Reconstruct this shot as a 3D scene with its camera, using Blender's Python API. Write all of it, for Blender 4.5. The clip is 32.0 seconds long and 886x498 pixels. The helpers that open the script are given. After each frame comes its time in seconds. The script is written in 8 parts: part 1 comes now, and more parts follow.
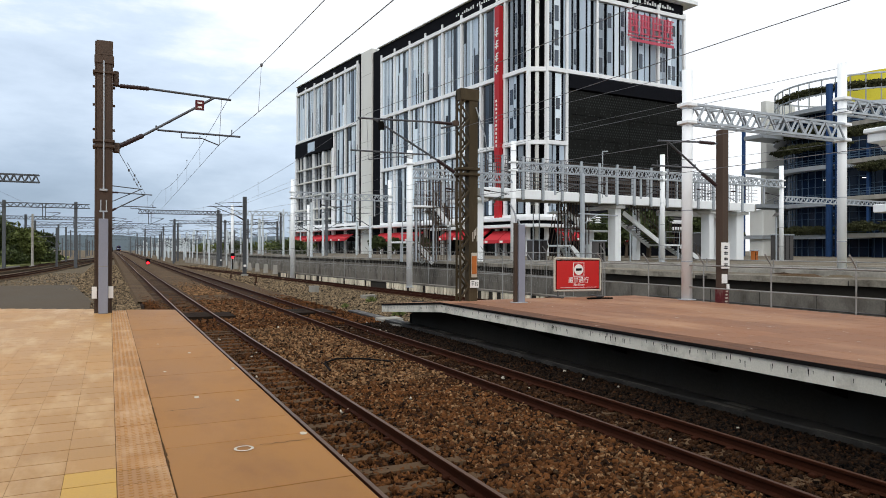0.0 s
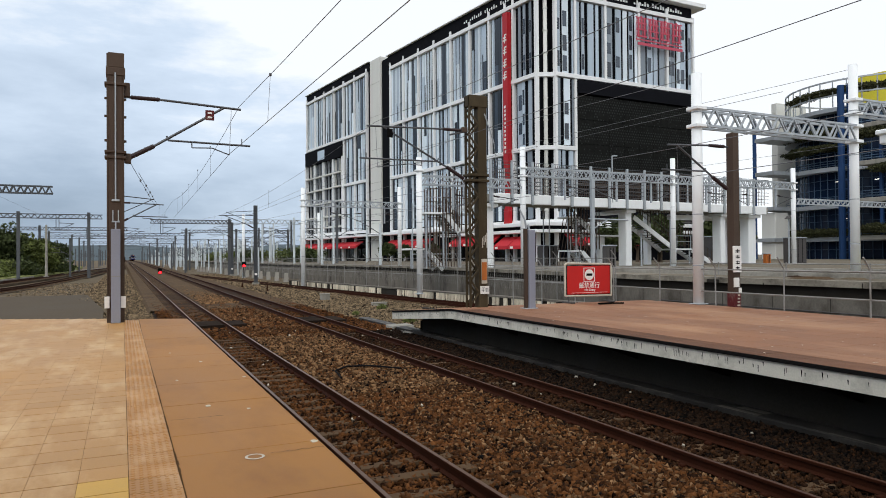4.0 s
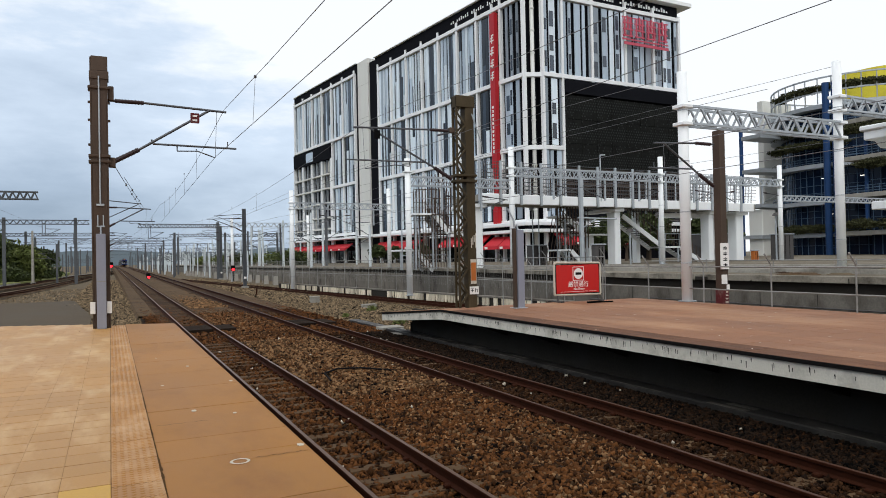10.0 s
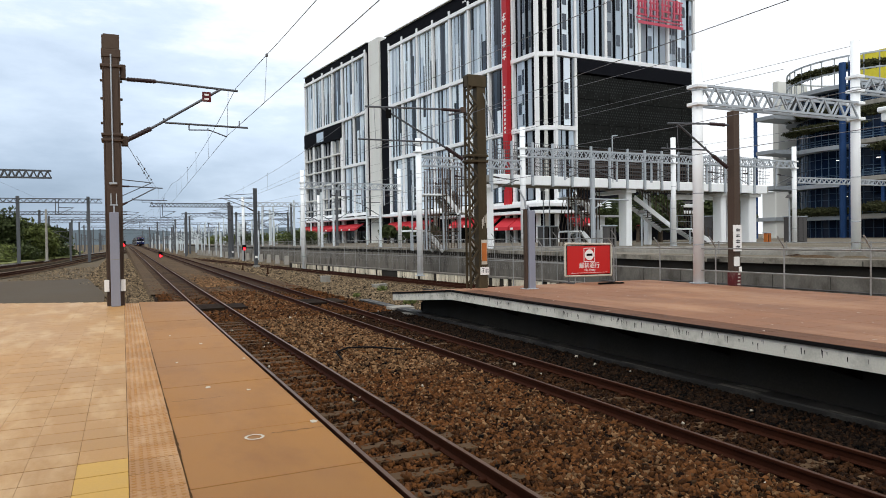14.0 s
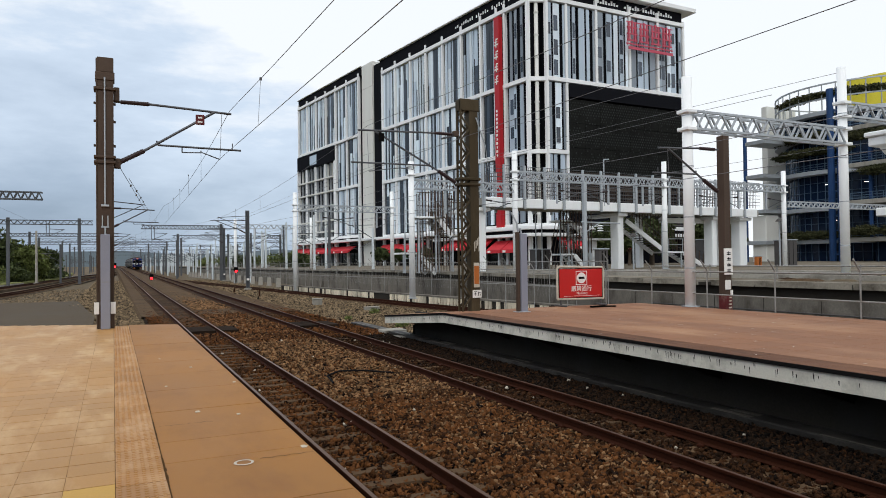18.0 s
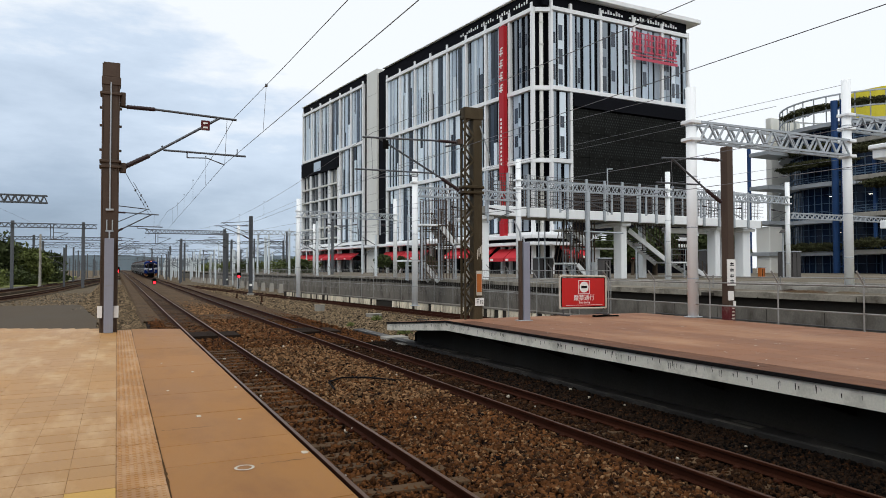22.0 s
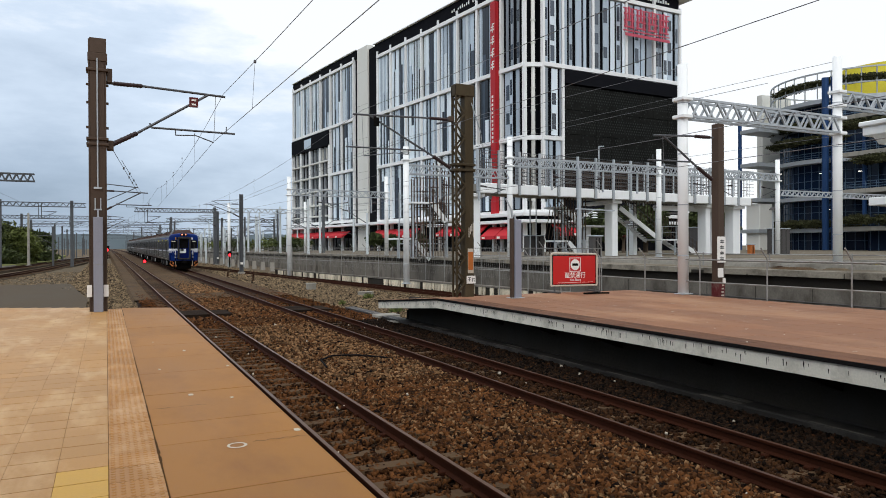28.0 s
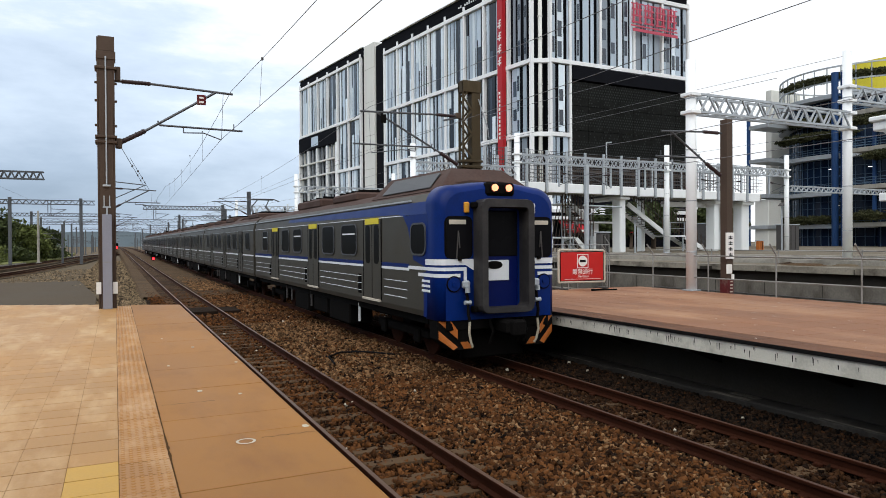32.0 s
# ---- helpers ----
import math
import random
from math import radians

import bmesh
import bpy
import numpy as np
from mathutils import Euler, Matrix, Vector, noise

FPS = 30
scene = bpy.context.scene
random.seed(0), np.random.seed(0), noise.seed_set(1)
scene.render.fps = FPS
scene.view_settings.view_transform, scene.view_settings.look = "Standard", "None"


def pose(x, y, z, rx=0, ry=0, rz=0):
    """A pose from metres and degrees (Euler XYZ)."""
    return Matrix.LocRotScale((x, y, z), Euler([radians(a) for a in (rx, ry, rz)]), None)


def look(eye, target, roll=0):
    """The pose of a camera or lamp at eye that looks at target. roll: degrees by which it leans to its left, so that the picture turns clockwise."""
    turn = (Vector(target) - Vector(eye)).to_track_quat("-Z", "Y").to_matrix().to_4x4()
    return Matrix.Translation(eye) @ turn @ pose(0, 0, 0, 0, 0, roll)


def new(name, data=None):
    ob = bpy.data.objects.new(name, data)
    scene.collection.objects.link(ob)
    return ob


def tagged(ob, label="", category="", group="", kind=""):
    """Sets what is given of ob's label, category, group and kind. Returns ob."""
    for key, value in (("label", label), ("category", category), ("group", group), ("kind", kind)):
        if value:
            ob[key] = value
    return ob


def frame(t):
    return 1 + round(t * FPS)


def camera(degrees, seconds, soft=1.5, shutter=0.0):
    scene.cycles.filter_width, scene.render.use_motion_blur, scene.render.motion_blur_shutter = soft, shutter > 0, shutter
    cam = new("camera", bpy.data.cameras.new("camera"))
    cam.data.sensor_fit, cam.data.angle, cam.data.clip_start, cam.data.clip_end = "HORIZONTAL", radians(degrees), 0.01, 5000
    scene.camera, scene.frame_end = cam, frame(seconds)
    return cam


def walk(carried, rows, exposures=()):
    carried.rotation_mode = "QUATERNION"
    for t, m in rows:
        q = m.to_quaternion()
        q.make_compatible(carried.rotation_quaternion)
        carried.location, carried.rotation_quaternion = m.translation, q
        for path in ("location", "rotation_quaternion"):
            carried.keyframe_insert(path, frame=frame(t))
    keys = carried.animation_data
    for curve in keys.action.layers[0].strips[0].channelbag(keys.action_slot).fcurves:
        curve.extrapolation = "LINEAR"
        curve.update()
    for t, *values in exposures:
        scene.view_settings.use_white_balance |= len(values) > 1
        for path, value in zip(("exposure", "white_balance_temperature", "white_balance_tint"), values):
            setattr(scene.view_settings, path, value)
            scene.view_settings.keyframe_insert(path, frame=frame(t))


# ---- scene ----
cam = camera(66.0, 32.0, soft=0.9)
walk(cam, [
    (0, pose(-0.034, -0.001, 1.419, 90.07, -0.16, -26.07)),
    (0.5, pose(-0.024, 0.002, 1.414, 90.20, -0.15, -25.90)),
    (1, pose(-0.036, 0.001, 1.414, 90.30, 0.35, -25.61)),
    (1.5, pose(-0.032, 0.003, 1.416, 90.62, 0.57, -25.06)),
    (2, pose(-0.022, -0.003, 1.418, 90.57, 0.34, -25.33)),
    (2.5, pose(-0.025, -0.007, 1.424, 90.72, 0.42, -25.26)),
    (3, pose(-0.026, -0.009, 1.415, 90.62, 0.36, -25.20)),
    (3.5, pose(-0.028, -0.013, 1.423, 90.71, 0.43, -24.90)),
    (5.5, pose(0.003, -0.001, 1.407, 90.11, 0.46, -26.82)),
    (6, pose(0.009, 0.002, 1.411, 90.67, 0.42, -26.53)),
    (6.5, pose(0.018, -0.001, 1.410, 90.48, 0.72, -25.69)),
    (7, pose(0.018, 0.002, 1.414, 89.98, 1.19, -25.62)),
    (7.5, pose(0.017, 0.010, 1.413, 89.77, 0.93, -25.33)),
    (8, pose(0.019, 0.004, 1.411, 90.51, 0.91, -25.81)),
    (8.5, pose(0.019, -0.011, 1.414, 90.44, 1.05, -25.57)),
    (9, pose(0.017, 0.009, 1.409, 90.72, 0.93, -25.87)),
    (9.5, pose(0.017, 0.004, 1.412, 90.72, 1.07, -26.10)),
    (10, pose(0.024, -0.002, 1.412, 90.69, 1.19, -26.02)),
    (10.5, pose(0.013, 0.005, 1.405, 90.81, 1.01, -25.90)),
    (11, pose(0.022, -0.002, 1.415, 90.83, 1.57, -25.82)),
    (11.5, pose(0.015, 0.009, 1.411, 91.30, 1.65, -26.18)),
    (12, pose(0.015, -0.001, 1.409, 91.62, 1.43, -25.88)),
    (12.5, pose(0.010, 0.004, 1.407, 90.96, 1.07, -25.96)),
    (13, pose(0.010, -0.005, 1.402, 90.10, 1.03, -25.86)),
    (13.5, pose(0.013, 0.003, 1.401, 89.15, 0.73, -26.12)),
    (14, pose(0.005, 0.009, 1.403, 89.08, 0.86, -25.17)),
    (14.5, pose(0.011, -0.005, 1.412, 89.86, 0.88, -24.80)),
    (15, pose(0.005, 0.002, 1.408, 90.68, 0.78, -25.84)),
    (15.5, pose(0.003, 0.002, 1.412, 91.23, 0.69, -26.32)),
    (17.5, pose(0.002, -0.004, 1.417, 91.21, 0.90, -25.71)),
    (18, pose(0.005, 0.000, 1.410, 90.97, 0.74, -25.80)),
    (18.5, pose(-0.001, -0.006, 1.412, 91.13, 0.71, -25.50)),
    (19, pose(-0.000, -0.012, 1.414, 91.35, 0.58, -25.47)),
    (19.5, pose(-0.003, -0.013, 1.413, 91.38, 0.56, -25.24)),
    (20, pose(-0.001, -0.008, 1.411, 91.41, 0.38, -25.48)),
    (20.5, pose(-0.000, -0.006, 1.407, 91.18, 0.36, -25.66)),
    (21, pose(-0.000, -0.000, 1.410, 91.35, 0.15, -25.54)),
    (21.5, pose(-0.003, -0.003, 1.412, 91.50, 0.18, -25.27)),
    (22, pose(-0.001, -0.013, 1.408, 91.62, 0.10, -25.57)),
    (22.5, pose(0.002, -0.006, 1.410, 91.73, 0.23, -25.60)),
    (23, pose(-0.000, -0.004, 1.405, 91.36, 0.15, -25.60)),
    (23.5, pose(0.003, -0.002, 1.413, 90.78, 0.12, -25.77)),
    (24, pose(0.002, -0.009, 1.409, 91.01, 0.13, -25.67)),
    (24.5, pose(0.001, -0.004, 1.403, 90.14, 0.14, -25.75)),
    (25, pose(0.002, 0.000, 1.403, 89.33, -0.02, -26.29)),
    (25.5, pose(0.003, 0.004, 1.401, 88.71, -0.09, -26.62)),
    (26, pose(0.008, 0.008, 1.400, 88.97, -0.07, -26.58)),
    (26.5, pose(0.005, 0.003, 1.407, 89.10, -0.17, -26.51)),
    (28.5, pose(0.004, -0.004, 1.409, 90.05, 0.37, -26.25)),
    (29, pose(0.002, -0.007, 1.413, 90.29, 0.39, -26.29)),
    (29.5, pose(-0.002, -0.012, 1.414, 90.52, 0.31, -26.17)),
    (30, pose(-0.004, -0.007, 1.409, 90.72, 0.26, -26.15)),
    (30.5, pose(-0.005, -0.005, 1.409, 90.55, 0.11, -26.11)),
    (31, pose(-0.001, -0.008, 1.409, 90.49, 0.36, -25.72)),
    (31.5, pose(-0.003, -0.005, 1.406, 89.89, 0.34, -25.92)),
    (32, pose(0.003, -0.000, 1.405, 89.50, 0.37, -25.68)),
], [(0, 0.30), (1, 0.27), (2, 0.17), (3, 0.17), (6, 0.16), (7, 0.13), (9, 0.18), (11, 0.18), (13, 0.20), (14, 0.36), (15, 0.20), (18, 0.12), (22, 0.12), (24.4, 0.10), (25, 0.05), (26, 0.38), (26.6, 0.36), (28.5, 0.17), (30, 0.20), (31, 0.22), (32, 0.34)])

# ---------------------------------------------------------------- light
SUN_EL, SUN_AZ = 50.0, 222.0          # degrees; azimuth from +y towards +x
sun_data = bpy.data.lights.new("sun", "SUN")
sun_data.energy, sun_data.angle, sun_data.color = 1.2, radians(50), (1.0, 0.975, 0.94)
sun = new("sun", sun_data)
_sd = Vector((math.sin(radians(SUN_AZ)) * math.cos(radians(SUN_EL)), math.cos(radians(SUN_AZ)) * math.cos(radians(SUN_EL)), math.sin(radians(SUN_EL))))
sun.matrix_world = look(_sd * 300, (0, 0, 0))

world = bpy.data.worlds.new("overcast_sky")
scene.world = world
world.use_nodes = True
_n, _l = world.node_tree.nodes, world.node_tree.links
_n.clear()


def wnode(kind, **sets):
    nd = _n.new(kind)
    for k, v in sets.items():
        nd.inputs[k].default_value = v
    return nd


_tc = _n.new("ShaderNodeTexCoord")
_sep = _n.new("ShaderNodeSeparateXYZ")
_l.new(_tc.outputs["Generated"], _sep.inputs[0])
_sky = _n.new("ShaderNodeTexSky")
_sky.sky_type, _sky.sun_disc = "NISHITA", False
_sky.sun_elevation, _sky.sun_rotation = radians(SUN_EL), radians(SUN_AZ)
_map = wnode("ShaderNodeMapping")
_map.inputs["Scale"].default_value = (1.0, 1.0, 3.2)
_l.new(_tc.outputs["Generated"], _map.inputs["Vector"])
_cl = wnode("ShaderNodeTexNoise", Scale=2.8, Detail=8.0, Roughness=0.58)
_l.new(_map.outputs[0], _cl.inputs["Vector"])
_a = _n.new("ShaderNodeMath"); _a.operation = "MULTIPLY"; _a.inputs[1].default_value = 1.78
_l.new(_sep.outputs["Z"], _a.inputs[0])
_b = _n.new("ShaderNodeMath"); _b.operation = "MULTIPLY_ADD"; _b.inputs[1].default_value = 0.62
_l.new(_sep.outputs["X"], _b.inputs[0]); _l.new(_a.outputs[0], _b.inputs[2])
_s = _n.new("ShaderNodeMath"); _s.operation = "MULTIPLY_ADD"; _s.inputs[1].default_value = -0.30    # brighter toward the hidden sun
_o = _n.new("ShaderNodeMath"); _o.operation = "ADD"; _o.inputs[1].default_value = 0.24
_l.new(_sep.outputs["Y"], _s.inputs[0]); _l.new(_b.outputs[0], _o.inputs[0]); _l.new(_o.outputs[0], _s.inputs[2])
_c = _n.new("ShaderNodeMath"); _c.operation = "MULTIPLY_ADD"; _c.inputs[1].default_value = 1.05
_l.new(_cl.outputs["Fac"], _c.inputs[0]); _l.new(_s.outputs[0], _c.inputs[2])
_r = _n.new("ShaderNodeValToRGB")
_r.color_ramp.elements[0].position, _r.color_ramp.elements[0].color = 0.32, (0.275, 0.356, 0.468, 1)
_r.color_ramp.elements[1].position, _r.color_ramp.elements[1].color = 1.0, (0.915, 0.955, 1.0, 1)
_e = _r.color_ramp.elements.new(0.57); _e.color = (0.388, 0.484, 0.615, 1)
_e = _r.color_ramp.elements.new(0.87); _e.color = (0.632, 0.740, 0.88, 1)
_l.new(_c.outputs[0], _r.inputs[0])
_bg1 = wnode("ShaderNodeBackground", Strength=0.10)
_l.new(_sky.outputs[0], _bg1.inputs["Color"])
_bg2 = wnode("ShaderNodeBackground", Strength=1.0)
_l.new(_r.outputs[0], _bg2.inputs["Color"])
_mx = _n.new("ShaderNodeMixShader"); _mx.inputs[0].default_value = 0.92
_l.new(_bg1.outputs[0], _mx.inputs[1]); _l.new(_bg2.outputs[0], _mx.inputs[2])
_wo = _n.new("ShaderNodeOutputWorld")
_l.new(_mx.outputs[0], _wo.inputs["Surface"])


# ---------------------------------------------------------------- materials
def mat(name, col, rough=0.6, metal=0.0, var=0.25, scale=3.0, fine=40.0, bump=0.15, stain=None, stain_amt=0.4, stain_scale=1.2,
        island=0.0, objrand=0.0, dist=0.01, emit=None, alpha_glass=False, streak=0.0, spec=0.5, along=None):
    """A procedural surface: base colour varied at two scales, with stains, grain and fine relief."""
    m = bpy.data.materials.new(name)
    m.use_nodes = True
    nt = m.node_tree
    nd, ln = nt.nodes, nt.links
    bs = nd["Principled BSDF"]
    bs.inputs["Roughness"].default_value = rough
    bs.inputs["Metallic"].default_value = metal
    bs.inputs["Specular IOR Level"].default_value = spec if spec != 0.5 else (0.08 if rough > 0.8 else 0.2 if max(col) < 0.2 else 0.4)
    tc = nd.new("ShaderNodeTexCoord")
    n1 = nd.new("ShaderNodeTexNoise"); n1.inputs["Scale"].default_value = scale; n1.inputs["Detail"].default_value = 5
    n2 = nd.new("ShaderNodeTexNoise"); n2.inputs["Scale"].default_value = fine; n2.inputs["Detail"].default_value = 3
    mp = nd.new("ShaderNodeMapping")
    if streak:
        mp.inputs["Scale"].default_value = (1, 1, streak)
    src = tc.outputs["Object"]
    if along:
        src = nd.new("ShaderNodeNewGeometry").outputs["Position"]
        mp.inputs["Scale"].default_value = along
    ln.new(src, mp.inputs["Vector"])
    ln.new(mp.outputs[0], n1.inputs["Vector"]); ln.new(src, n2.inputs["Vector"])
    mul = nd.new("ShaderNodeMath"); mul.operation = "ADD"
    ln.new(n1.outputs["Fac"], mul.inputs[0]); ln.new(n2.outputs["Fac"], mul.inputs[1])
    last = mul.outputs[0]
    for amt, node, sock in ((island, "ShaderNodeNewGeometry", "Random Per Island"), (objrand, "ShaderNodeObjectInfo", "Random")):
        if amt:
            g = nd.new(node)
            ma = nd.new("ShaderNodeMath"); ma.operation = "MULTIPLY_ADD"; ma.inputs[1].default_value = amt / max(var, 0.01)
            sb = nd.new("ShaderNodeMath"); sb.operation = "SUBTRACT"; sb.inputs[1].default_value = 0.5
            ln.new(g.outputs[sock], sb.inputs[0]); ln.new(sb.outputs[0], ma.inputs[0]); ln.new(last, ma.inputs[2])
            last = ma.outputs[0]
    mr = nd.new("ShaderNodeMapRange"); mr.inputs["From Min"].default_value = 0.5; mr.inputs["From Max"].default_value = 1.5
    mr.inputs["To Min"].default_value = 1 - var; mr.inputs["To Max"].default_value = 1 + var; mr.clamp = False
    ln.new(last, mr.inputs["Value"])
    mc = nd.new("ShaderNodeMix"); mc.data_type = "RGBA"; mc.blend_type = "MULTIPLY"; mc.inputs["Factor"].default_value = 1
    mc.inputs["A"].default_value = (*col, 1)
    ln.new(mr.outputs[0], mc.inputs["B"])
    colour = mc.outputs["Result"]
    if stain:
        n3 = nd.new("ShaderNodeTexNoise"); n3.inputs["Scale"].default_value = stain_scale; n3.inputs["Detail"].default_value = 8; n3.inputs["Roughness"].default_value = 0.65
        ln.new(mp.outputs[0], n3.inputs["Vector"])
        r3 = nd.new("ShaderNodeMapRange"); r3.inputs["From Min"].default_value = 0.48; r3.inputs["From Max"].default_value = 0.68
        r3.inputs["To Max"].default_value = stain_amt
        ln.new(n3.outputs["Fac"], r3.inputs["Value"])
        m3 = nd.new("ShaderNodeMix"); m3.data_type = "RGBA"
        ln.new(r3.outputs[0], m3.inputs["Factor"]); ln.new(colour, m3.inputs["A"]); m3.inputs["B"].default_value = (*stain, 1)
        colour = m3.outputs["Result"]
    ln.new(colour, bs.inputs["Base Color"])
    rr = nd.new("ShaderNodeMapRange"); rr.inputs["To Min"].default_value = max(0.02, rough - 0.12); rr.inputs["To Max"].default_value = min(1, rough + 0.12)
    ln.new(n1.outputs["Fac"], rr.inputs["Value"]); ln.new(rr.outputs[0], bs.inputs["Roughness"])
    if bump:
        bp = nd.new("ShaderNodeBump"); bp.inputs["Strength"].default_value = bump; bp.inputs["Distance"].default_value = dist
        ln.new(n2.outputs["Fac"], bp.inputs["Height"]); ln.new(bp.outputs[0], bs.inputs["Normal"])
    if emit:
        bs.inputs["Emission Color"].default_value = (*emit[0], 1); bs.inputs["Emission Strength"].default_value = emit[1]
    if alpha_glass:
        bs.inputs["Transmission Weight"].default_value = 0.85
    return m


# Bed colour carries the shade in the gaps between loose stones.
ballast_m = mat("gap_shade_ballast", (0.013, 0.006, 0.0026), 0.95, var=0.45, scale=0.5, fine=22, bump=1.0, dist=0.05, stain=(0.075, 0.05, 0.03), stain_scale=0.35, stain_amt=0.5)
stone_m = mat("ballast_stone", (0.076, 0.030, 0.0098), 0.92, var=0.4, scale=0.7, fine=60, bump=0.5, island=0.95, stain=(0.022, 0.011, 0.005), stain_scale=0.6, stain_amt=0.6)
darkstone_m = mat("dark_brown_ballast_stone", (0.029, 0.0125, 0.0050), 0.9, var=0.4, scale=0.7, fine=60, bump=0.5, island=0.9, stain=(0.012, 0.006, 0.003), stain_scale=0.6, stain_amt=0.7)
stone_grey_m = mat("grey_ballast_stone", (0.145, 0.105, 0.063), 0.92, var=0.4, scale=0.7, fine=60, bump=0.5, island=1.0)
gravel_m = mat("grey_gravel", (0.118, 0.092, 0.060), 0.95, var=0.4, scale=0.35, fine=14, bump=1.0, dist=0.05, stain=(0.14, 0.10, 0.065), stain_scale=0.12, stain_amt=0.7)
asphalt_m = mat("old_asphalt", (0.082, 0.063, 0.043), 0.85, var=0.25, scale=0.6, fine=60, bump=0.4, stain=(0.085, 0.075, 0.06), stain_scale=0.3)
grass_m = mat("grass", (0.19, 0.20, 0.075), 0.95, var=0.5, scale=0.8, fine=20, bump=0.8, dist=0.05)
sleeper_m = mat("concrete_sleeper", (0.085, 0.052, 0.028), 0.9, var=0.3, scale=3, fine=50, bump=0.4, objrand=0.3, stain=(0.08, 0.05, 0.03), stain_scale=3, stain_amt=0.8)
rust_m = mat("rusty_rail", (0.030, 0.0088, 0.0038), 0.85, metal=0.0, var=0.3, scale=4, fine=70, bump=0.3)
dulltop_m = mat("dull_rail_top", (0.055, 0.022, 0.011), 0.55, metal=0.0, var=0.3, scale=6, fine=90, bump=0.05)
railtop_m = mat("polished_rail_top", (0.105, 0.058, 0.036), 0.45, metal=0.3, var=0.25, scale=6, fine=90, bump=0.05)
tile_m = mat("tan_platform_tile", (0.375, 0.195, 0.058), 0.50, var=0.14, scale=0.9, fine=70, bump=0.12, objrand=0.05, island=0.05, stain=(0.58, 0.39, 0.20), stain_scale=1.3, stain_amt=0.75, dist=0.003, along=(1.3, 0.42, 1), spec=0.28)
joint_m = mat("tile_mortar", (0.12, 0.062, 0.024), 0.95, var=0.5, scale=2, fine=40, bump=0.2, stain=(0.36, 0.23, 0.12), stain_scale=1.2, stain_amt=0.8)
dirt_m = mat("joint_dirt", (0.07, 0.035, 0.013), 0.95, var=0.5, scale=6, fine=60, bump=0.3)
coping_m = mat("brown_coping_slab", (0.285, 0.122, 0.021), 0.58, var=0.16, scale=0.9, fine=120, bump=0.25, objrand=0.08, stain=(0.215, 0.088, 0.017), stain_scale=1.4, stain_amt=0.8, dist=0.003, along=(1.2, 0.5, 1), spec=0.25)
tactile_m = mat("orange_tactile_tile", (0.33, 0.15, 0.034), 0.55, var=0.14, scale=2, fine=60, bump=0.15, objrand=0.10, stain=(0.66, 0.46, 0.27), stain_scale=2.0, stain_amt=0.4, dist=0.003, along=(1, 0.6, 1))
yellow_m = mat("yellow_painted_tile", (0.47, 0.26, 0.030), 0.5, var=0.12, scale=3, fine=60, bump=0.15, dist=0.003)
chalk_m = mat("white_worn_paint", (0.50, 0.45, 0.37), 0.8, var=0.2, scale=8, fine=60, bump=0.2)
redbrick_m = mat("red_brown_paving", (0.225, 0.097, 0.044), 0.7, var=0.15, scale=0.5, fine=60, bump=0.2, objrand=0.06, island=0.06, stain=(0.37, 0.20, 0.105), stain_scale=0.30, stain_amt=0.9, along=(1.3, 0.5, 1))
edgebrick_m = mat("dark_edge_paving", (0.105, 0.046, 0.024), 0.75, var=0.25, scale=1.5, fine=60, bump=0.2, objrand=0.12, stain=(0.20, 0.09, 0.045), stain_scale=1.2, stain_amt=0.7, along=(2.5, 0.5, 1))
fascia_m = mat("white_painted_fascia", (0.62, 0.59, 0.51), 0.7, var=0.15, scale=1.5, fine=40, bump=0.2, stain=(0.27, 0.255, 0.21), stain_scale=2.2, stain_amt=0.7)
black_m = mat("black_rubber_and_void", (0.011, 0.010, 0.010), 0.85, var=0.3, scale=3, fine=40, bump=0.2, spec=0.03)
conc_m = mat("grey_concrete", (0.30, 0.285, 0.25), 0.9, var=0.2, scale=0.8, fine=25, bump=0.3, stain=(0.13, 0.12, 0.10), stain_scale=0.7, stain_amt=0.7, streak=0.3)
# Dark tone holds the shade under the island platform; also joints and cracks.
darkconc_m = mat("dark_shade_concrete", (0.032, 0.028, 0.023), 0.9, var=0.3, scale=0.8, fine=25, bump=0.3, stain=(0.035, 0.033, 0.03), stain_scale=0.9, stain_amt=0.8, streak=0.3)
pale_conc_m = mat("pale_concrete", (0.34, 0.32, 0.28), 0.9, var=0.2, scale=0.4, fine=12, bump=0.25, stain=(0.09, 0.078, 0.06), stain_scale=0.9, stain_amt=0.6)
brown_m = mat("brown_painted_steel", (0.075, 0.05, 0.036), 0.6, metal=0.15, var=0.2, scale=1.5, fine=50, bump=0.12, stain=(0.12, 0.088, 0.066), stain_scale=1.2, stain_amt=0.4, streak=0.25)
olive_m = mat("olive_painted_steel", (0.052, 0.037, 0.018), 0.62, metal=0.15, var=0.25, scale=1.5, fine=50, bump=0.15, stain=(0.13, 0.10, 0.06), stain_scale=1.2, stain_amt=0.5, streak=0.25)
galv_m = mat("galvanised_steel", (0.40, 0.43, 0.455), 0.5, metal=0.35, var=0.15, scale=2, fine=40, bump=0.1)
greybox_m = mat("grey_metal_cover", (0.25, 0.26, 0.315), 0.55, metal=0.2, var=0.1, scale=1.5, fine=40, bump=0.08, stain=(0.28, 0.28, 0.29), streak=0.3)
white_m = mat("white_painted_steel", (0.85, 0.87, 0.87), 0.5, var=0.05, scale=1.0, fine=30, bump=0.08, stain=(0.66, 0.66, 0.63), stain_scale=0.9, stain_amt=0.25, streak=0.3)
